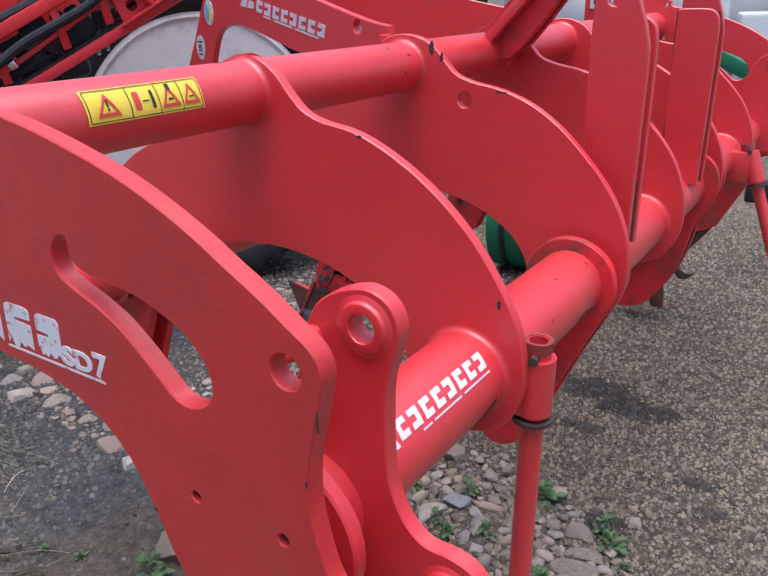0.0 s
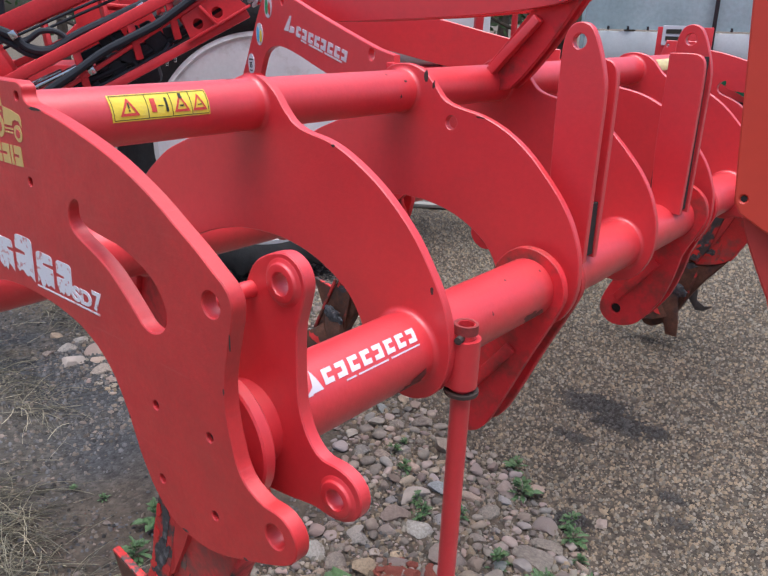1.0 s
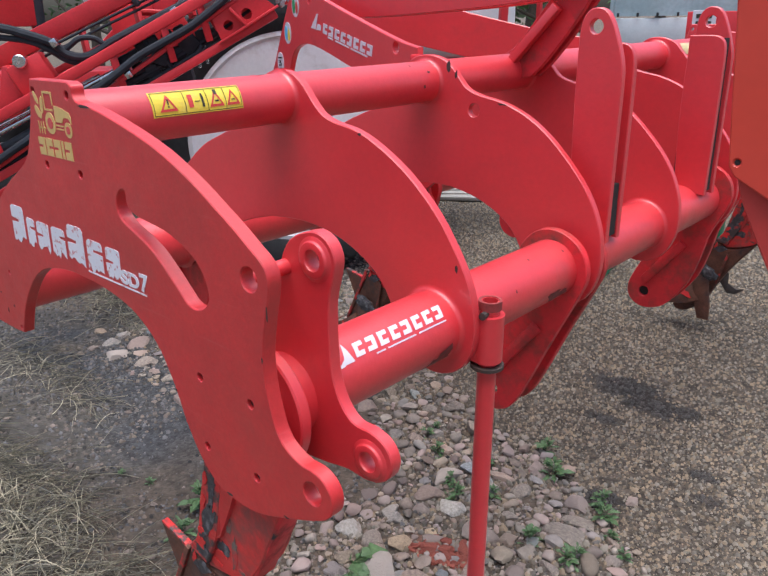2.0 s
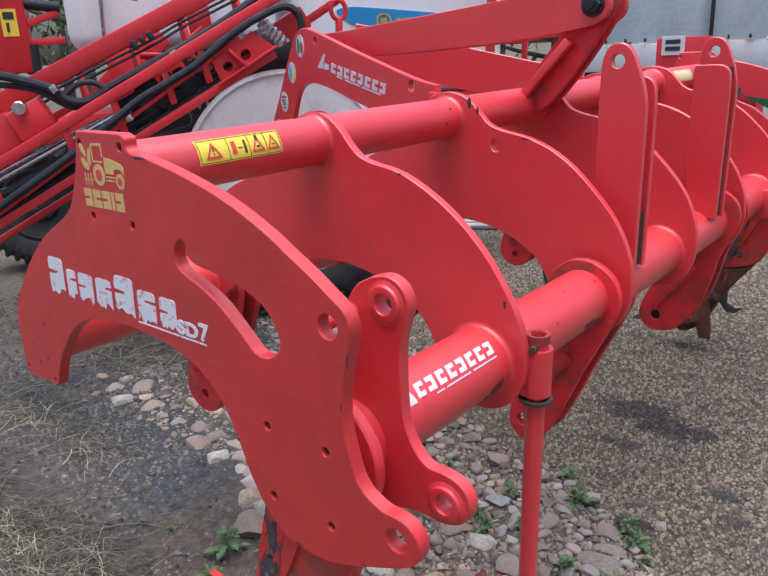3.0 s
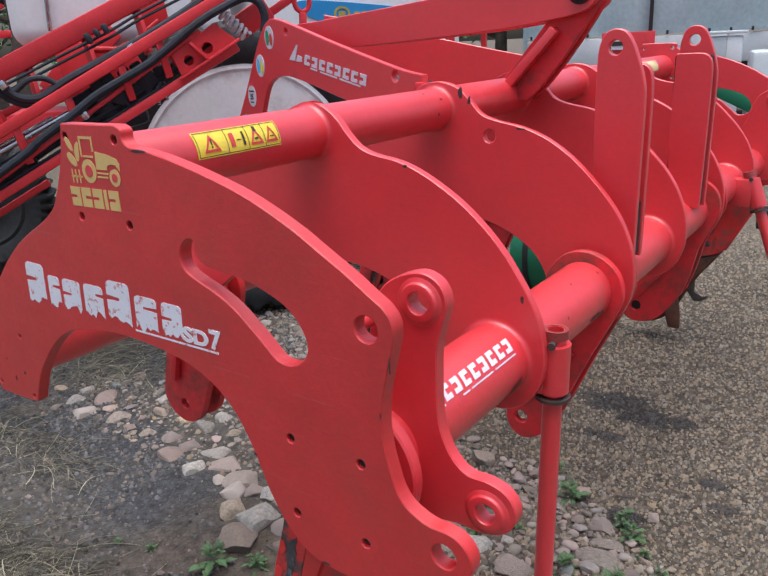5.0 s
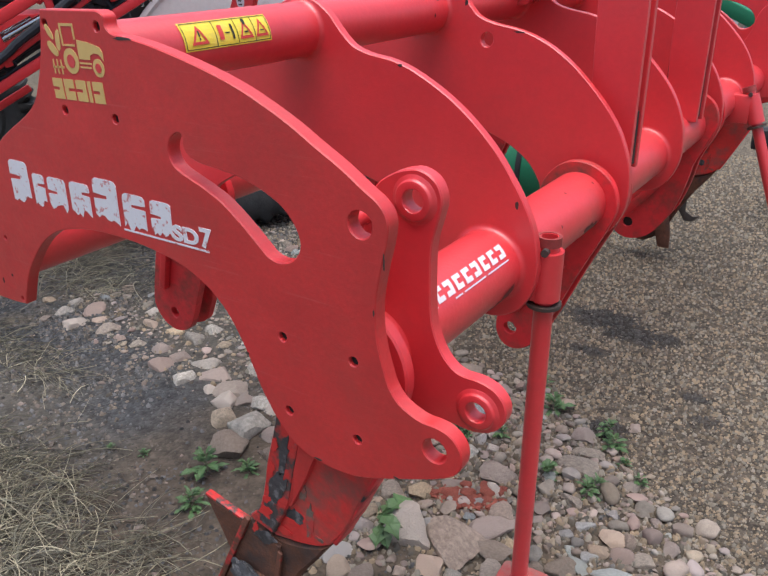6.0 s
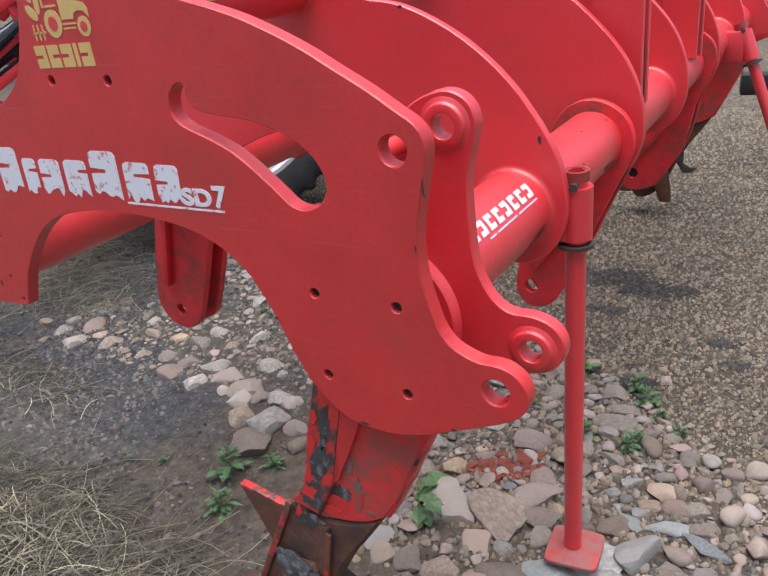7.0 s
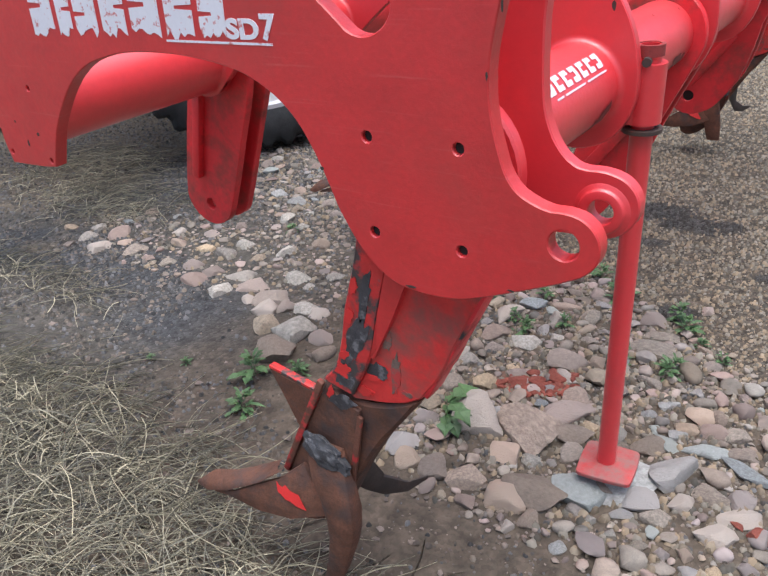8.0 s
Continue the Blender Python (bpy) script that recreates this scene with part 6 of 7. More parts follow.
# ---- stones ----
def stone_mesh(seed, material, flat):
    r = random.Random(seed)
    bm = bmesh.new()
    bmesh.ops.create_icosphere(bm, subdivisions=3, radius=0.5)
    planes = [(Vector((r.uniform(-1, 1), r.uniform(-1, 1), r.uniform(-0.4, 1))).normalized(), r.uniform(0.22, 0.39)) for _ in range(12)]
    off = Vector((r.uniform(0, 50), r.uniform(0, 50), r.uniform(0, 50)))
    for v in bm.verts:
        v.co *= 1 + 0.22 * noise.noise(v.co * 2.2 + off)
        for n, d in planes:
            k = v.co.dot(n) - d
            if k > 0:
                v.co -= n * (k - 0.014 * (1 - math.exp(-k * 16)))
        v.co *= 1 + 0.045 * noise.noise(v.co * 7 + off)
        v.co.z *= flat
    me = bpy.data.meshes.new("stone")
    bm.to_mesh(me)
    bm.free()
    me.materials.append(material)
    me.polygons.foreach_set("use_smooth", [True] * len(me.polygons))
    me.set_sharp_from_angle(angle=radians(33))
    return me


stones = [stone_mesh(k, M_stone, 0.62) for k in range(9)]
greys = [stone_mesh(20 + k, M_slate, 0.6) for k in range(5)]
ochres = [stone_mesh(70 + k, M_ochre, 0.58) for k in range(4)]
blues = [stone_mesh(80 + k, M_blueish, 0.5) for k in range(4)]
pales = [stone_mesh(90 + k, M_pale, 0.6) for k in range(4)]
browns = [stone_mesh(40 + k, M_brown, 0.6) for k in range(4)]
rng = random.Random(11)
placed = []


def lay(x, y, w, kind=None, turn=None, long=None, sink=0.36):
    """One loose stone of width w on the ground."""
    kind = kind or rng.choice((greys, stones, stones, stones, stones, stones, stones, ochres, ochres, blues, pales, pales))
    ob = new("stone", rng.choice(kind))
    ob.parent = ground
    h = rng.uniform(0.85, 1.15)
    w = w * 1.27
    ob.matrix_local = pose(x, y, height(x, y) + w * h * (0.26 - 0.5 * sink), rng.uniform(-9, 9), rng.uniform(-9, 9), rng.uniform(0, 360) if turn is None else turn) @ Matrix.Diagonal((w * 1.08 * (long or 1), w * rng.uniform(0.72, 0.98), w * h * 0.85, 1))
    placed.append((x, y, w * 0.5))
    return ob


def lay_long(x, y, long, turn, slim, kind, rise=0.10):
    """A stone of a given length and heading; slim: how narrow it is; rise: how far it stands out."""
    ob = new("stone", rng.choice(kind))
    ob.parent = ground
    a = long * 1.30
    b = a * min(1.0, slim * 1.30)
    h = min(a, b) * rng.uniform(0.75, 0.95) + 0.006
    ob.matrix_local = pose(x, y, height(x, y) + h * rise, rng.uniform(-8, 8), rng.uniform(-6, 6), turn) @ Matrix.Diagonal((a, b, h, 1))
    for k in (-0.3, 0.0, 0.3):
        placed.append((x + k * long * math.cos(radians(turn)), y + k * long * math.sin(radians(turn)), min(a, b) * 0.42))
    return ob


LEFT_STONES = [
    (-1.06, 0.70, 0.147), (-1.18, 0.71, 0.104), (-1.24, 0.78, 0.115), (-1.10, 0.84, 0.098), (-1.06, 0.84, 0.073), (-0.96, 0.73, 0.076),
    (-1.28, 0.86, 0.140), (-1.34, 0.81, 0.054), (-1.50, 0.81, 0.097), (-1.64, 0.84, 0.100), (-1.65, 0.92, 0.105), (-1.50, 0.94, 0.109), (-1.41, 0.90, 0.120),
    (-1.70, 1.06, 0.093), (-1.76, 0.92, 0.086), (-1.87, 0.90, 0.068), (-2.27, 0.86, 0.123), (-2.41, 0.92, 0.081), (-2.46, 1.00, 0.079), (-2.32, 1.01, 0.118),
    (-2.20, 0.95, 0.070), (-2.09, 0.92, 0.105), (-1.98, 0.89, 0.055), (-2.43, 0.83, 0.055), (-2.59, 0.95, 0.066), (-1.97, 1.05, 0.069), (-1.83, 1.06, 0.068)]
FAR_STONES = [
    (-1.68, 1.15, 0.071), (-1.28, 1.01, 0.092), (-1.21, 0.97, 0.052), (-1.16, 1.08, 0.063), (-1.49, 1.18, 0.085), (-1.56, 1.08, 0.061), (-1.18, 0.82, 0.063),
    (-1.85, 1.29, 0.063), (-1.92, 1.18, 0.075), (-2.06, 1.12, 0.071), (-2.36, 1.23, 0.068), (-2.04, 1.36, 0.066)]
TAN_NEAR = [
    (-0.48, 0.72, 0.067, 55, 0.90), (-0.49, 0.83, 0.052, 4, 0.90), (-0.43, 0.70, 0.043, 23, 0.90), (-0.34, 0.83, 0.075, 35, 0.45), (-0.25, 0.93, 0.122, 4, 0.60),
    (-0.17, 0.98, 0.056, -23, 0.90), (-0.16, 0.80, 0.074, 31, 0.70), (-0.21, 0.63, 0.203, -27, 0.45), (-0.15, 0.73, 0.153, 40, 0.40), (-0.46, 0.55, 0.057, 45, 0.90),
    (-0.35, 0.40, 0.077, 29, 0.80), (-0.27, 0.41, 0.085, 24, 0.70), (-0.17, 0.40, 0.123, -7, 0.55), (-0.09, 0.60, 0.072, 57, 0.60), (0.17, 0.82, 0.059, 67, 0.80),
    (0.17, 0.88, 0.047, -12, 0.70), (0.25, 0.77, 0.072, 13, 0.50), (0.22, 0.60, 0.068, 14, 0.60), (0.28, 0.62, 0.065, 50, 0.70), (0.14, 0.49, 0.065, 25, 0.55)]
TAN_FAR = [
    (0.21, 0.42, 0.034, 30, 0.80), (0.22, 0.83, 0.067, 35, 0.55), (-0.05, 1.19, 0.114, 16, 0.30), (-0.05, 1.11, 0.142, 2, 0.40), (-0.01, 0.95, 0.064, 4, 0.50),
    (0.00, 0.74, 0.026, 11, 0.80), (-0.23, 1.07, 0.055, 19, 0.50), (-0.49, 1.00, 0.093, 27, 0.60), (-0.27, 1.21, 0.069, -33, 0.90), (0.07, 1.17, 0.053, -8, 0.40),
    (0.02, 1.40, 0.046, -5, 0.80), (0.21, 0.99, 0.032, -2, 0.80), (-0.42, 0.39, 0.071, 65, 0.70), (-0.48, 0.60, 0.069, 66, 0.70), (-0.23, 0.34, 0.046, -109, 0.80),
    (-0.02, 0.44, 0.047, -31, 0.70), (0.17, 0.40, 0.034, 47, 0.70), (0.32, 0.44, 0.044, 37, 0.60), (0.13, 0.40, 0.033, -39, 0.70)]
GREY_ONES = [
    (-0.31, 0.65, 0.042, 27, 0.90), (0.08, 0.53, 0.097, -12, 0.60), (0.12, 0.63, 0.121, 41, 0.50), (0.23, 0.38, 0.039, 36, 0.80), (-0.01, 0.32, 0.034, 17, 0.80),
    (0.07, 0.47, 0.045, 29, 0.50), (0.10, 0.77, 0.048, 20, 0.60), (-0.26, 1.29, 0.067, 4, 0.50), (-0.55, 1.05, 0.037, 33, 0.90), (0.10, 0.95, 0.039, 67, 0.90),
    (0.02, 0.82, 0.037, 3, 0.60), (0.05, 0.87, 0.055, 25, 0.50), (-0.46, 0.43, 0.077, 64, 0.70)]
OCHRE_ONES = [
    (-0.40, 0.75, 0.068, 17, 0.90), (-0.08, 0.70, 0.050, 28, 0.90), (-0.22, 0.53, 0.084, 54, 0.70), (0.12, 0.80, 0.055, 37, 0.90), (0.13, 0.86, 0.071, -29, 0.60),
    (0.27, 0.40, 0.028, 2, 0.80), (-0.37, 1.23, 0.090, 18, 0.35)]
BLUE_ONES = [
    (-0.02, 0.48, 0.122, -32, 0.60), (0.09, 0.73, 0.068, -26, 0.50), (0.17, 0.74, 0.106, 18, 0.35), (0.26, 0.71, 0.100, -25, 0.35), (0.14, 0.45, 0.035, 46, 0.70),
    (0.05, 0.77, 0.031, -17, 0.90), (0.25, 0.96, 0.021, 8, 0.80)]
PALE_ONES = [
    (-0.34, 0.59, 0.140, -36, 0.80), (-0.16, 0.53, 0.050, -13, 0.70), (0.17, 0.55, 0.075, 47, 0.50), (0.29, 0.57, 0.087, 40, 0.50), (0.25, 0.49, 0.105, 24, 0.45),
    (-0.12, 0.32, 0.034, 30, 0.70), (0.02, 0.42, 0.032, 30, 0.60), (-0.35, 1.14, 0.072, 36, 0.80), (0.07, 0.40, 0.032, 0, 0.70)]
BROWN_ONES = [
    (-0.10, 0.44, 0.144, -10, 0.50), (-0.11, 0.66, 0.110, 1, 0.50), (-0.09, 0.36, 0.049, 26, 0.70), (0.06, 0.70, 0.085, 15, 0.50), (-0.00, 0.65, 0.069, 18, 0.50),
    (0.01, 0.53, 0.085, -59, 0.70)]
BED_BACK = [(-0.52, 0.84, 0.060), (-0.39, 0.99, 0.085), (-0.51, 1.11, 0.093), (-0.46, 1.20, 0.071), (-0.32, 1.05, 0.050), (-0.11, 1.02, 0.045), (-0.21, 0.86, 0.060), (-0.45, 0.92, 0.05)]
for x, y, w in LEFT_STONES + FAR_STONES:
    lay_long(x, y, w * 1.05, 30 + rng.uniform(-28, 28), rng.uniform(0.55, 0.80), rng.choice((stones, stones, stones, pales, pales, ochres)), 0.0 if x < -1.2 else 0.10)
for x, y, w in BED_BACK:
    lay(x, y, w)
for kind, ones in ((stones, TAN_NEAR + TAN_FAR), (greys, GREY_ONES), (ochres, OCHRE_ONES), (blues, BLUE_ONES), (pales, PALE_ONES), (browns, BROWN_ONES)):
    for x, y, long, turn, slim in ones:
        lay_long(x, y, long, turn, slim, kind)
for x, y, w in ((-1.02, 0.60, 0.134), (-0.90, 0.66, 0.073), (-0.60, 1.42, 0.12)):
    lay(x, y, w, browns)
slate = lay(0.035, 0.56, 0.190, greys, 30, 1.1, 0.62)
slate.matrix_local = pose(0.030, 0.555, 0.008, 2, -2, 35) @ Matrix.Diagonal((0.23, 0.16, 0.12, 1))


def bed(x, y):
    """How full of cobbles a place is."""
    s = line_side(x, y)
    right = step01(0.12 - s, 0.0, 0.15) * step01(y - 0.27 + 0.10 * x, 0.0, 0.15) * step01(x + 0.62 + 0.25 * (1.1 - y), 0.0, 0.25)
    back = step01(0.10 - abs(s + 0.22), -0.14, 0.06) * step01(-x - 0.2, 0, 0.3) * step01(x + 2.2, 0, 0.3)
    left = 0.18 * step01(1 - (((x + 1.75) / 0.85) ** 2 + ((y - 1.05) / 0.26) ** 2), 0.0, 0.5)
    far = 0.40 * step01(s + 0.78, 0.0, 0.2) * step01(0.05 - s, 0.0, 0.15) * step01(-x - 1.25, 0.0, 0.3) * step01(x + 2.9, 0.0, 0.4)
    return min(1.0, max(right, back, left, far))


tries = 0
while len(placed) < 470 and tries < 20000:
    tries += 1
    x, y = rng.uniform(-2.6, 0.75), rng.uniform(0.3, 2.3)
    if rng.random() > bed(x, y):
        continue
    w = rng.choice((0.035, 0.04, 0.045, 0.055, 0.065, 0.08))
    if any((x - a) ** 2 + (y - c) ** 2 < (0.80 * (r + w * 0.5)) ** 2 for a, c, r in placed):
        continue
    lay(x, y, w)


def rubble(name, spots, label, material, seed):
    """Many broken stones with flat faces as one mesh; spots: (x, y, width)."""
    r = np.random.RandomState(seed)
    kinds = []
    for k in range(28):
        bm = bmesh.new()
        bmesh.ops.create_icosphere(bm, subdivisions=2 if k % 2 else 1, radius=0.5)
        bm.verts.ensure_lookup_table()
        co = np.array([v.co[:] for v in bm.verts])
        tri_ = np.array([[v.index for v in f.verts] for f in bm.faces])
        bm.free()
        for q in range(9):
            n = r.normal(size=3)
            n /= np.linalg.norm(n)
            co -= 0.95 * np.outer(np.maximum(co @ n - r.uniform(0.25, 0.40), 0), n)
        kinds.append((co, tri_))
    vs, fs, base_i = [], [], 0
    for x, y, w in spots:
        co, tri_ = kinds[2 * r.randint(14) + (1 if w > 0.021 else 0)]
        t = r.uniform(0, 6.283)
        c, s_ = math.cos(t), math.sin(t)
        low = 0.6 if x < -0.9 else 1.0
        q = co * np.array([w * r.uniform(1.0, 1.35), w * r.uniform(0.75, 1.05), w * r.uniform(0.45, 0.8) * low])
        q[:, 2] += q[:, 0] * r.uniform(-0.15, 0.15)
        vs.append(np.stack([q[:, 0] * c - q[:, 1] * s_ + x, q[:, 0] * s_ + q[:, 1] * c + y, q[:, 2] + height(x, y) + w * (0.14 if low == 1.0 else 0.05)], 1))
        fs.append(tri_ + base_i)
        base_i += len(co)
    out, f = np.concatenate(vs), np.concatenate(fs)
    me = bpy.data.meshes.new(name)
    me.vertices.add(len(out))
    me.vertices.foreach_set("co", out.ravel())
    me.loops.add(f.size)
    me.loops.foreach_set("vertex_index", f.ravel().astype(np.int32))
    me.polygons.add(len(f))
    me.polygons.foreach_set("loop_start", (np.arange(len(f)) * 3).astype(np.int32))
    me.polygons.foreach_set("use_smooth", np.ones(len(f), bool))
    me.update(calc_edges=True)
    me.set_sharp_from_angle(angle=radians(50))
    me.materials.append(material)
    return tagged(new(name, me), label, "stones", kind="stuff")


filler, tries = [], 0
cells = collections.defaultdict(list)
for a, c, r in placed:
    cells[(int(a // 0.1), int(c // 0.1))].append((a, c, r))
while len(filler) < 2900 and tries < 90000:
    tries += 1
    x, y = rng.uniform(-2.9, 0.85), rng.uniform(0.28, 2.7)
    if rng.random() > bed(x, y) ** 0.7:
        continue
    w = rng.choice((0.018, 0.022, 0.026, 0.03, 0.036, 0.045)) if tries > 9000 else rng.choice((0.04, 0.05, 0.06, 0.07))
    i, j = int(x // 0.1), int(y // 0.1)
    if any((x - a) ** 2 + (y - c) ** 2 < (0.82 * (r + w * 0.5)) ** 2 for di in (-1, 0, 1) for dj in (-1, 0, 1) for a, c, r in cells[(i + di, j + dj)]):
        continue
    cells[(i, j)].append((x, y, w * 0.5))
    filler.append((x, y, w if x > -1.0 else w * 0.8))
tries = 0
while tries < 9000:
    tries += 1
    x, y = rng.uniform(-0.75, 0.55), rng.uniform(0.30, 1.35)
    if rng.random() > bed(x, y):
        continue
    w = rng.choice((0.009, 0.011, 0.014, 0.018, 0.024))
    i, j = int(x // 0.1), int(y // 0.1)
    if any((x - a) ** 2 + (y - c) ** 2 < (0.80 * (r + w * 0.5)) ** 2 for di in (-1, 0, 1) for dj in (-1, 0, 1) for a, c, r in cells[(i + di, j + dj)]):
        continue
    cells[(i, j)].append((x, y, w * 0.5))
    filler.append((x, y, w))
tries, grit = 0, []
while tries < 2200:
    tries += 1
    x, y = rng.uniform(-2.9, 0.6), rng.uniform(-0.25, 1.6)
    if line_side(x, y) < 0 and noise.noise(Vector((x * 2.5, y * 2.5, 1))) > rng.uniform(-0.6, 0.4):
        grit.append((x, y, rng.choice((0.006, 0.008, 0.010, 0.013, 0.018, 0.026))))
for k in range(900):
    x, y = rng.uniform(-0.45, 0.6), rng.uniform(-0.2, 0.42)
    grit.append((x, y, rng.choice((0.004, 0.005, 0.006, 0.008, 0.011, 0.018))))
rubble("dirt_stones", grit, "small dusty stones pressed into the dirt", M_dirtstone, 12)
rubble("broken_stones", filler, "broken pinkish-grey stones packed between the cobbles", M_rubble, 9)
crumbs = []
for k in range(420):
    a, q = rng.uniform(0, 6.283), rng.random() ** 0.6
    crumbs.append((-0.27 + 0.105 * q * math.cos(a), 0.80 + 0.045 * q * math.sin(a) + 0.25 * 0.105 * q * math.cos(a), rng.choice((0.005, 0.007, 0.010, 0.014, 0.020))))
rubble("brick_grit", crumbs, "red brick dust and crumbs among the stones", M_brick, 31)
for k, (x, y, w) in enumerate(((-0.32, 0.79, 0.075), (-0.28, 0.82, 0.065), (-0.24, 0.855, 0.08), (-0.30, 0.75, 0.035), (-0.26, 0.77, 0.03), (-0.35, 0.82, 0.03), (0.325, 0.53, 0.07), (0.28, 0.545, 0.04), (-0.36, 0.77, 0.04), (-0.34, 0.84, 0.035), (-0.30, 0.85, 0.05), (-0.26, 0.80, 0.04), (-0.22, 0.82, 0.045), (-0.20, 0.87, 0.06), (-0.29, 0.79, 0.03), (-0.33, 0.76, 0.028), (-0.25, 0.84, 0.03), (-0.31, 0.815, 0.035), (-0.18, 0.84, 0.03), (-0.23, 0.79, 0.028))):
    ob = new("brick_crumb", stone_mesh(60 + k, M_brick, 0.6))
    ob.matrix_world = pose(x, y, height(x, y) + w * 0.10 + 0.004, 0, 0, k * 50) @ Matrix.Diagonal((w, w * 0.8, w * 0.55, 1))
    tagged(ob, "crumbled piece of red brick among the stones", "brick", "brick crumbs")


# ---- small gravel, joined ----
def pebbles(name, spots, label, material, seed):
    """Many half-buried pebbles as one mesh; spots: (x, y, width)."""
    r = np.random.RandomState(seed)
    spots = np.array(spots)
    n = len(spots)
    ang = np.arange(6) * np.pi / 3
    base = np.concatenate([np.stack([np.cos(ang), np.sin(ang), np.zeros(6) - 0.15], 1), np.stack([0.62 * np.cos(ang[::2] + 0.5), 0.62 * np.sin(ang[::2] + 0.5), np.full(3, 0.72)], 1)])
    tri = [(0, 1, 6), (1, 2, 7), (2, 3, 7), (3, 4, 8), (4, 5, 8), (5, 0, 6), (1, 7, 6), (3, 8, 7), (5, 6, 8), (6, 7, 8)]
    v = np.repeat(base[None], n, 0) * (1 + r.uniform(-0.22, 0.22, (n, 9, 3)))
    v[:, :, 1] *= r.uniform(0.6, 1.0, (n, 1))
    v[:, :, 2] *= r.uniform(0.6, 1.15, (n, 1))
    v[:, :, 2] += r.uniform(-0.25, 0.35, (n, 1))
    v[:, :6, 2] -= 0.3
    t = r.uniform(0, 2 * np.pi, n)
    c, s = np.cos(t)[:, None], np.sin(t)[:, None]
    x, y = v[:, :, 0] * c - v[:, :, 1] * s, v[:, :, 0] * s + v[:, :, 1] * c
    w = spots[:, 2][:, None] * 0.5
    hz = np.array([height(a, b_) for a, b_ in spots[:, :2]])[:, None]
    out = np.stack([x * w + spots[:, 0][:, None], y * w + spots[:, 1][:, None], v[:, :, 2] * w + hz], 2).reshape(-1, 3)
    f = (np.array(tri)[None] + (np.arange(n) * 9)[:, None, None]).reshape(-1, 3)
    me = bpy.data.meshes.new(name)
    me.vertices.add(len(out))
    me.vertices.foreach_set("co", out.ravel())
    me.loops.add(f.size)
    me.loops.foreach_set("vertex_index", f.ravel().astype(np.int32))
    me.polygons.add(len(f))
    me.polygons.foreach_set("loop_start", (np.arange(len(f)) * 3).astype(np.int32))
    me.polygons.foreach_set("use_smooth", np.ones(len(f), bool))
    me.update(calc_edges=True)
    me.materials.append(material)
    return tagged(new(name, me), label, "gravel", kind="stuff")


spots = []
rp = random.Random(5)
while len(spots) < 98000:
    y = 0.6 + 4.6 * rp.random() ** 1.35
    x = rp.uniform(-0.62 * y - 0.9, 0.9) + 1.2 * max(0.0, rp.random() - 0.9)
    if line_side(x, y) + rp.uniform(-0.14, 0.10) < 0:
        continue
    spots.append((x, y, (0.0055 + 0.0115 * rp.random() ** 2.4) * (1 + 0.12 * y)))
def oily(x, y):
    return oil(x, y) + 0.9 * noise.noise(Vector((x * 170, y * 170, 4))) > -0.04


pebbles("oily_gravel", [p for p in spots if oily(p[0], p[1])], "pea gravel blackened by an oil stain", M_oily, 8)
spots = [p for p in spots if not oily(p[0], p[1])]
pebbles("fine_gravel", spots, "brown and grey pea gravel spread over the yard", M_gravel, 3)
spots = []
while len(spots) < 9500:
    x, y = rp.uniform(-2.6, 0.85), rp.uniform(0.25, 2.4)
    if rp.random() < bed(x, y) * 1.2:
        spots.append((x, y, rp.choice((0.009, 0.012, 0.015, 0.018, 0.022, 0.028))))
pebbles("coarse_gravel", spots, "mixed coarse stones between the cobbles", M_gravel, 4)
spots = []
while len(spots) < 36000:
    x, y = rp.uniform(-4.4, 0.6), rp.uniform(-0.3, 2.6)
    if line_side(x, y) < 0 and rp.random() < 0.14 + 0.86 * step01(noise.noise(Vector((x * 2.5, y * 2.5, 1))) + 0.25 * step01(-0.9 - x, 0, 0.6), -0.1, 0.4):
        spots.append((x, y, rp.choice((0.005, 0.006, 0.008, 0.010, 0.013, 0.018)) * (1.0 if x > -1.4 else 1.25)))
pebbles("grit", spots, "blue-grey grit trodden into the dirt", M_grit, 6)


# ---- straw ----
def straw(name, count, where, label, seed, lengths=(0.05, 0.24), thick=(0.0006, 0.0015), paint=M_straw, rise=0.035):
    r = random.Random(seed)
    bm_v, bm_f = [], []
    k = 0
    while k < count:
        x, y = r.uniform(-4.0, -0.2), r.uniform(-0.75, 2.2)
        if r.random() > where(x, y):
            continue
        k += 1
        a = r.uniform(0, 6.283) if r.random() < 0.45 else r.gauss(0.4, 0.7)
        ln = r.uniform(*lengths)
        z0 = height(x, y) + r.uniform(0.0, 0.030) * where(x, y)
        bend = r.uniform(-0.5, 0.5)
        lift = r.uniform(-0.01, rise)
        rad = r.uniform(*thick)
        i0 = len(bm_v)
        for s in range(6):
            u = s / 5
            aa = a + bend * u
            px, py, pz = x + math.cos(aa) * ln * u, y + math.sin(aa) * ln * u, z0 + lift * math.sin(u * 3.0)
            for q in range(3):
                h = q * 2.094
                bm_v.append((px - math.sin(aa) * rad * math.cos(h), py + math.cos(aa) * rad * math.cos(h), max(pz + rad * math.sin(h), 0.0)))
        for s in range(5):
            for q in range(3):
                j = i0 + s * 3
                bm_f.append((j + q, j + (q + 1) % 3, j + 3 + (q + 1) % 3, j + 3 + q))
    me = bpy.data.meshes.new(name)
    me.from_pydata(bm_v, [], bm_f)
    me.materials.append(paint)
    return tagged(new(name, me), label, "straw", kind="stuff")


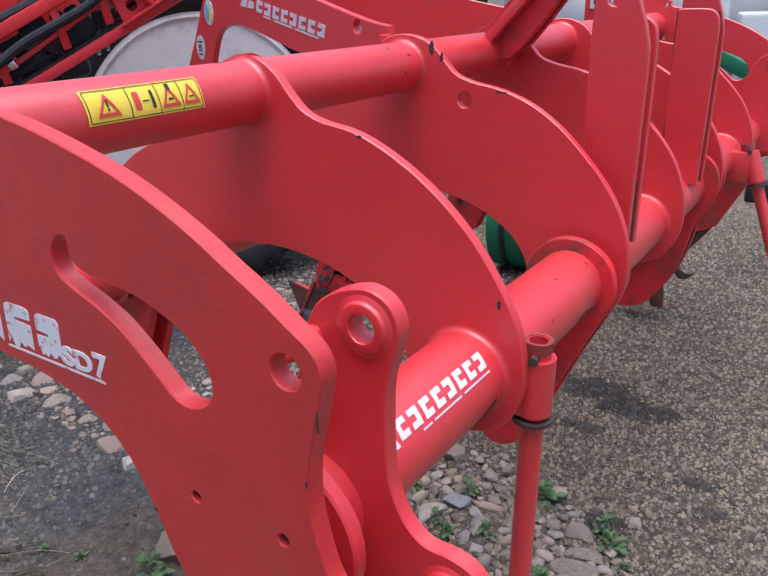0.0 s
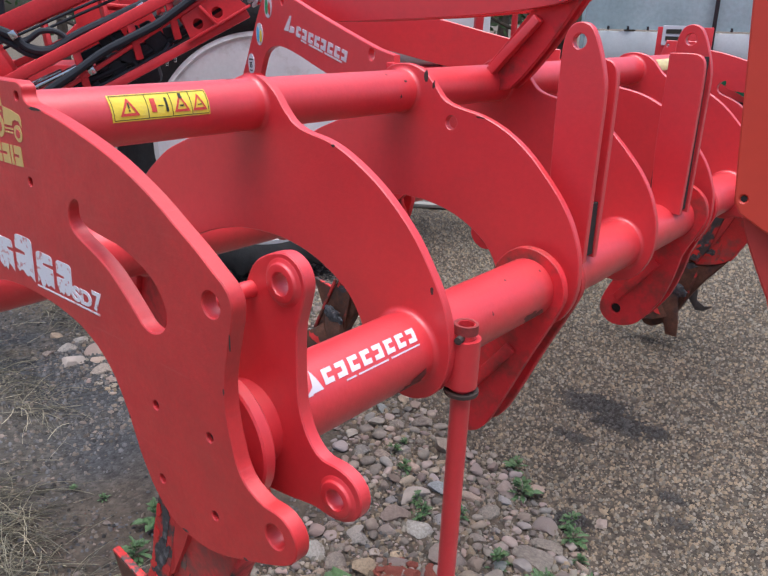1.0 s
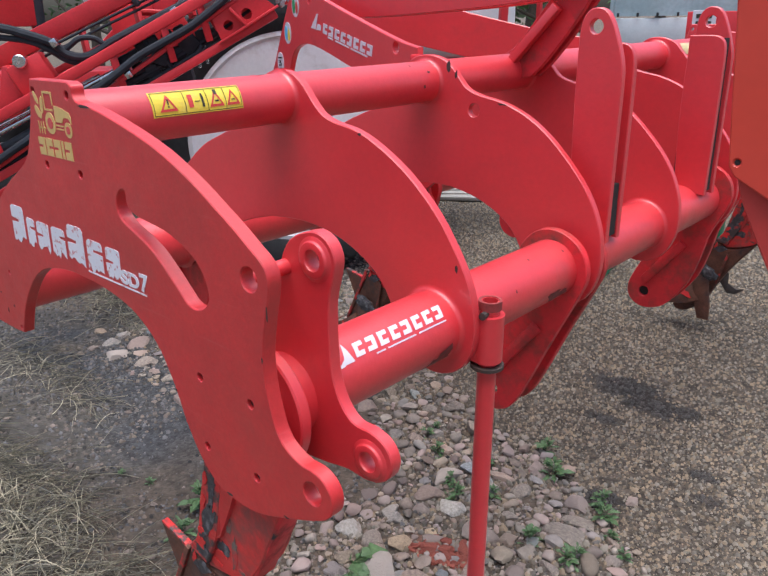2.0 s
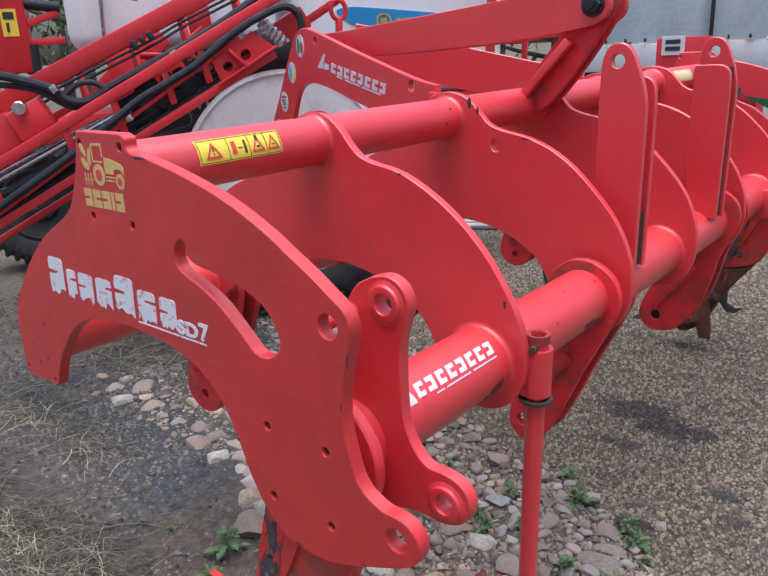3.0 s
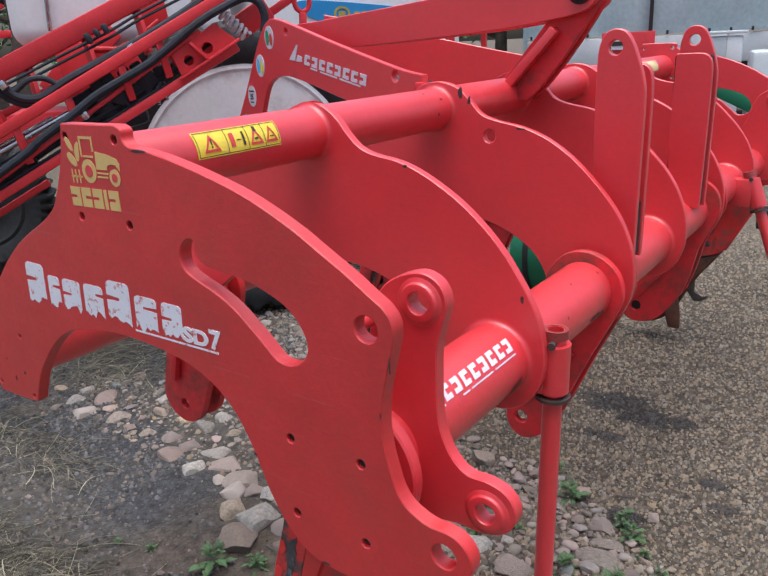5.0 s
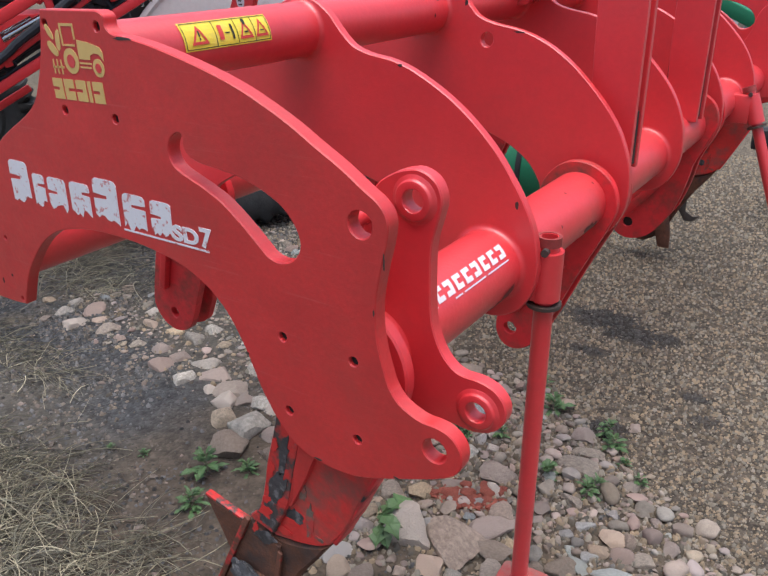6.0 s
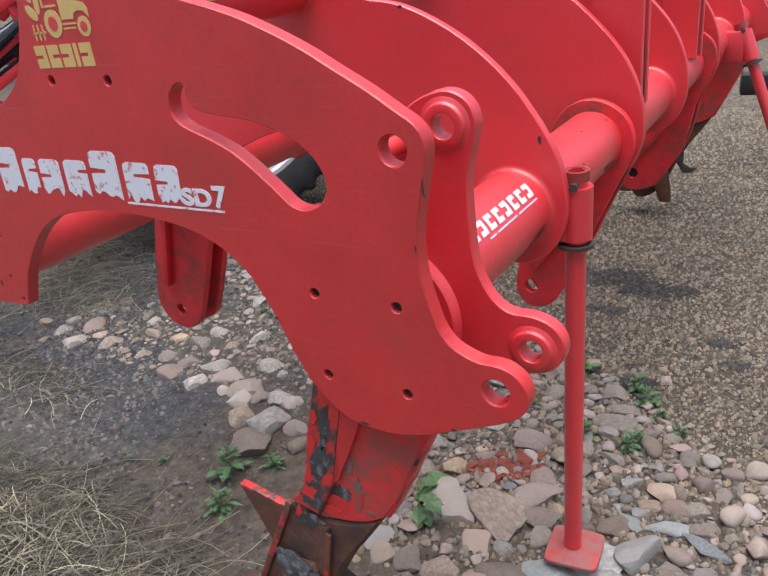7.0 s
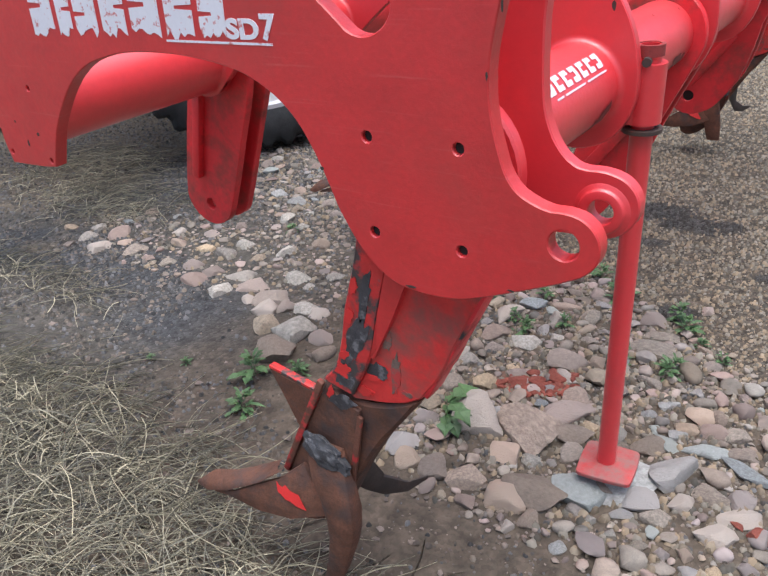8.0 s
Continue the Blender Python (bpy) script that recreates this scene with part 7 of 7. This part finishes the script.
def straw_near(x, y):
    e = [(-3.2, 0.42), (-1.94, 0.20), (-1.36, 0.25), (-0.96, 0.20), (-0.55, 0.07), (-0.30, 0.0), (0.3, -0.3)]
    for (x0, y0), (x1, y1) in zip(e, e[1:]):
        if x <= x1:
            break
    edge = y0 + (y1 - y0) * (x - x0) / (x1 - x0)
    return step01(edge - y + 0.10 * noise.noise(Vector((x * 5, y * 5, 2))), -0.05, 0.14)


def straw_far(x, y):
    return 0.8 * max(0.0, 1 - (((x + 2.35) / 0.7) ** 2 + ((y - 0.55) / 0.13) ** 2)) + 0.7 * max(0.0, 1 - (((x + 2.7) / 0.5) ** 2 + ((y - 1.25) / 0.3) ** 2)) + 0.6 * max(0.0, 1 - (((x + 3.3) / 0.6) ** 2 + ((y - 1.5) / 0.5) ** 2))


straw("straw", 13000, straw_near, "dry flattened grass and straw matted on the dirt", 2, (0.04, 0.22), (0.0006, 0.0015))
straw("straw_stalks", 1300, straw_near, "long pale straw stalks and green blades lying crosswise", 7, (0.10, 0.30), (0.0008, 0.0016), M_stalk, 0.05)
straw("straw_wisps", 1500, straw_far, "thin wisps of dry grass on damp gravel", 3)


# ---- weeds ----
def weed_mesh(seed, leaves, size, broad=1.0, low=0.0):
    """A rosette of toothed leaves on short stems, all joined to one stalk."""
    r = random.Random(seed)
    bm = bmesh.new()
    stalk = [bm.verts.new((0.05 * size * (i % 2), 0.04 * size * ((i + 1) % 2), size * 0.55 * i / 5)) for i in range(6)]
    for i in range(5):
        t = bm.verts.new(stalk[i].co + Vector((size * 0.02, size * 0.02, 0)))
        bm.faces.new((stalk[i], stalk[i + 1], t))
    for k in range(leaves):
        a = r.uniform(0, 6.283)
        j = r.randrange(6)
        up = (r.uniform(0.05, 0.5) + 0.14 * j) * (1 - low)
        ln = size * r.uniform(0.45, 1.0) * (1 - 0.09 * j)
        wd = ln * r.uniform(0.11, 0.19) * broad
        d = Vector((math.cos(a) * math.cos(up), math.sin(a) * math.cos(up), math.sin(up)))
        side = Vector((-math.sin(a), math.cos(a), 0))
        rows = []
        for u, w in ((0.22, 0.10), (0.40, 0.80), (0.55, 0.55), (0.68, 0.95), (0.84, 0.50), (1.0, 0.05)):
            p = stalk[j].co + d * ln * u - Vector((0, 0, ln * 0.40 * u * u))
            jag = 1 + r.uniform(-0.25, 0.25)
            rows.append([bm.verts.new(p + side * wd * w * jag * s + Vector((0, 0, abs(s) * wd * 0.25))) for s in (-1, 0, 1)])
        bm.faces.new((stalk[j], rows[0][0], rows[0][1]))
        bm.faces.new((stalk[j], rows[0][1], rows[0][2]))
        for p, q in zip(rows, rows[1:]):
            for i in range(2):
                bm.faces.new((p[i], p[i + 1], q[i + 1], q[i]))
    me = bpy.data.meshes.new("weed")
    bm.to_mesh(me)
    bm.free()
    me.materials.append(M_leaf)
    return me


weeds = [weed_mesh(k, 30 + 6 * (k % 3), 0.058) for k in range(4)]
broad_weed = weed_mesh(9, 12, 0.050, 1.7, 0.70)
for k, (x, y, s) in enumerate(((-1.007, 0.476, 1.7), (-0.916, 0.342, 1.35), (-0.400, 0.560, 3.0), (-0.475, 1.097, 0.9), (-0.326, 1.123, 0.9), (0.020, 1.040, 0.95), (-1.586, 1.320, 0.9), (-0.036, 1.315, 1.2),
                               (-0.333, 1.473, 1.1), (-0.479, 1.289, 0.8), (0.054, 1.180, 0.7), (-1.346, 0.387, 0.55), (-1.237, 0.428, 0.55), (-0.90, 0.55, 1.1), (-0.62, 1.20, 1.0), (-0.72, 1.33, 0.7), (-0.234, 1.348, 1.5), (-0.448, 1.261, 1.0), (-0.422, 1.049, 1.1), (-0.119, 1.004, 1.2), (-0.004, 1.249, 1.2), (0.012, 1.005, 1.1), (0.122, 1.128, 0.8), (-0.719, 1.263, 0.9))):
    ob = new("weed", broad_weed if s > 2 else weeds[k % 4])
    s *= 1.15
    ob.matrix_world = pose(x, y, height(x, y) - 0.004, 0, 0, k * 77) @ Matrix.Diagonal((s, s, s, 1))
    tagged(ob, "small green weed growing between the stones", "weed", "weeds in the yard")
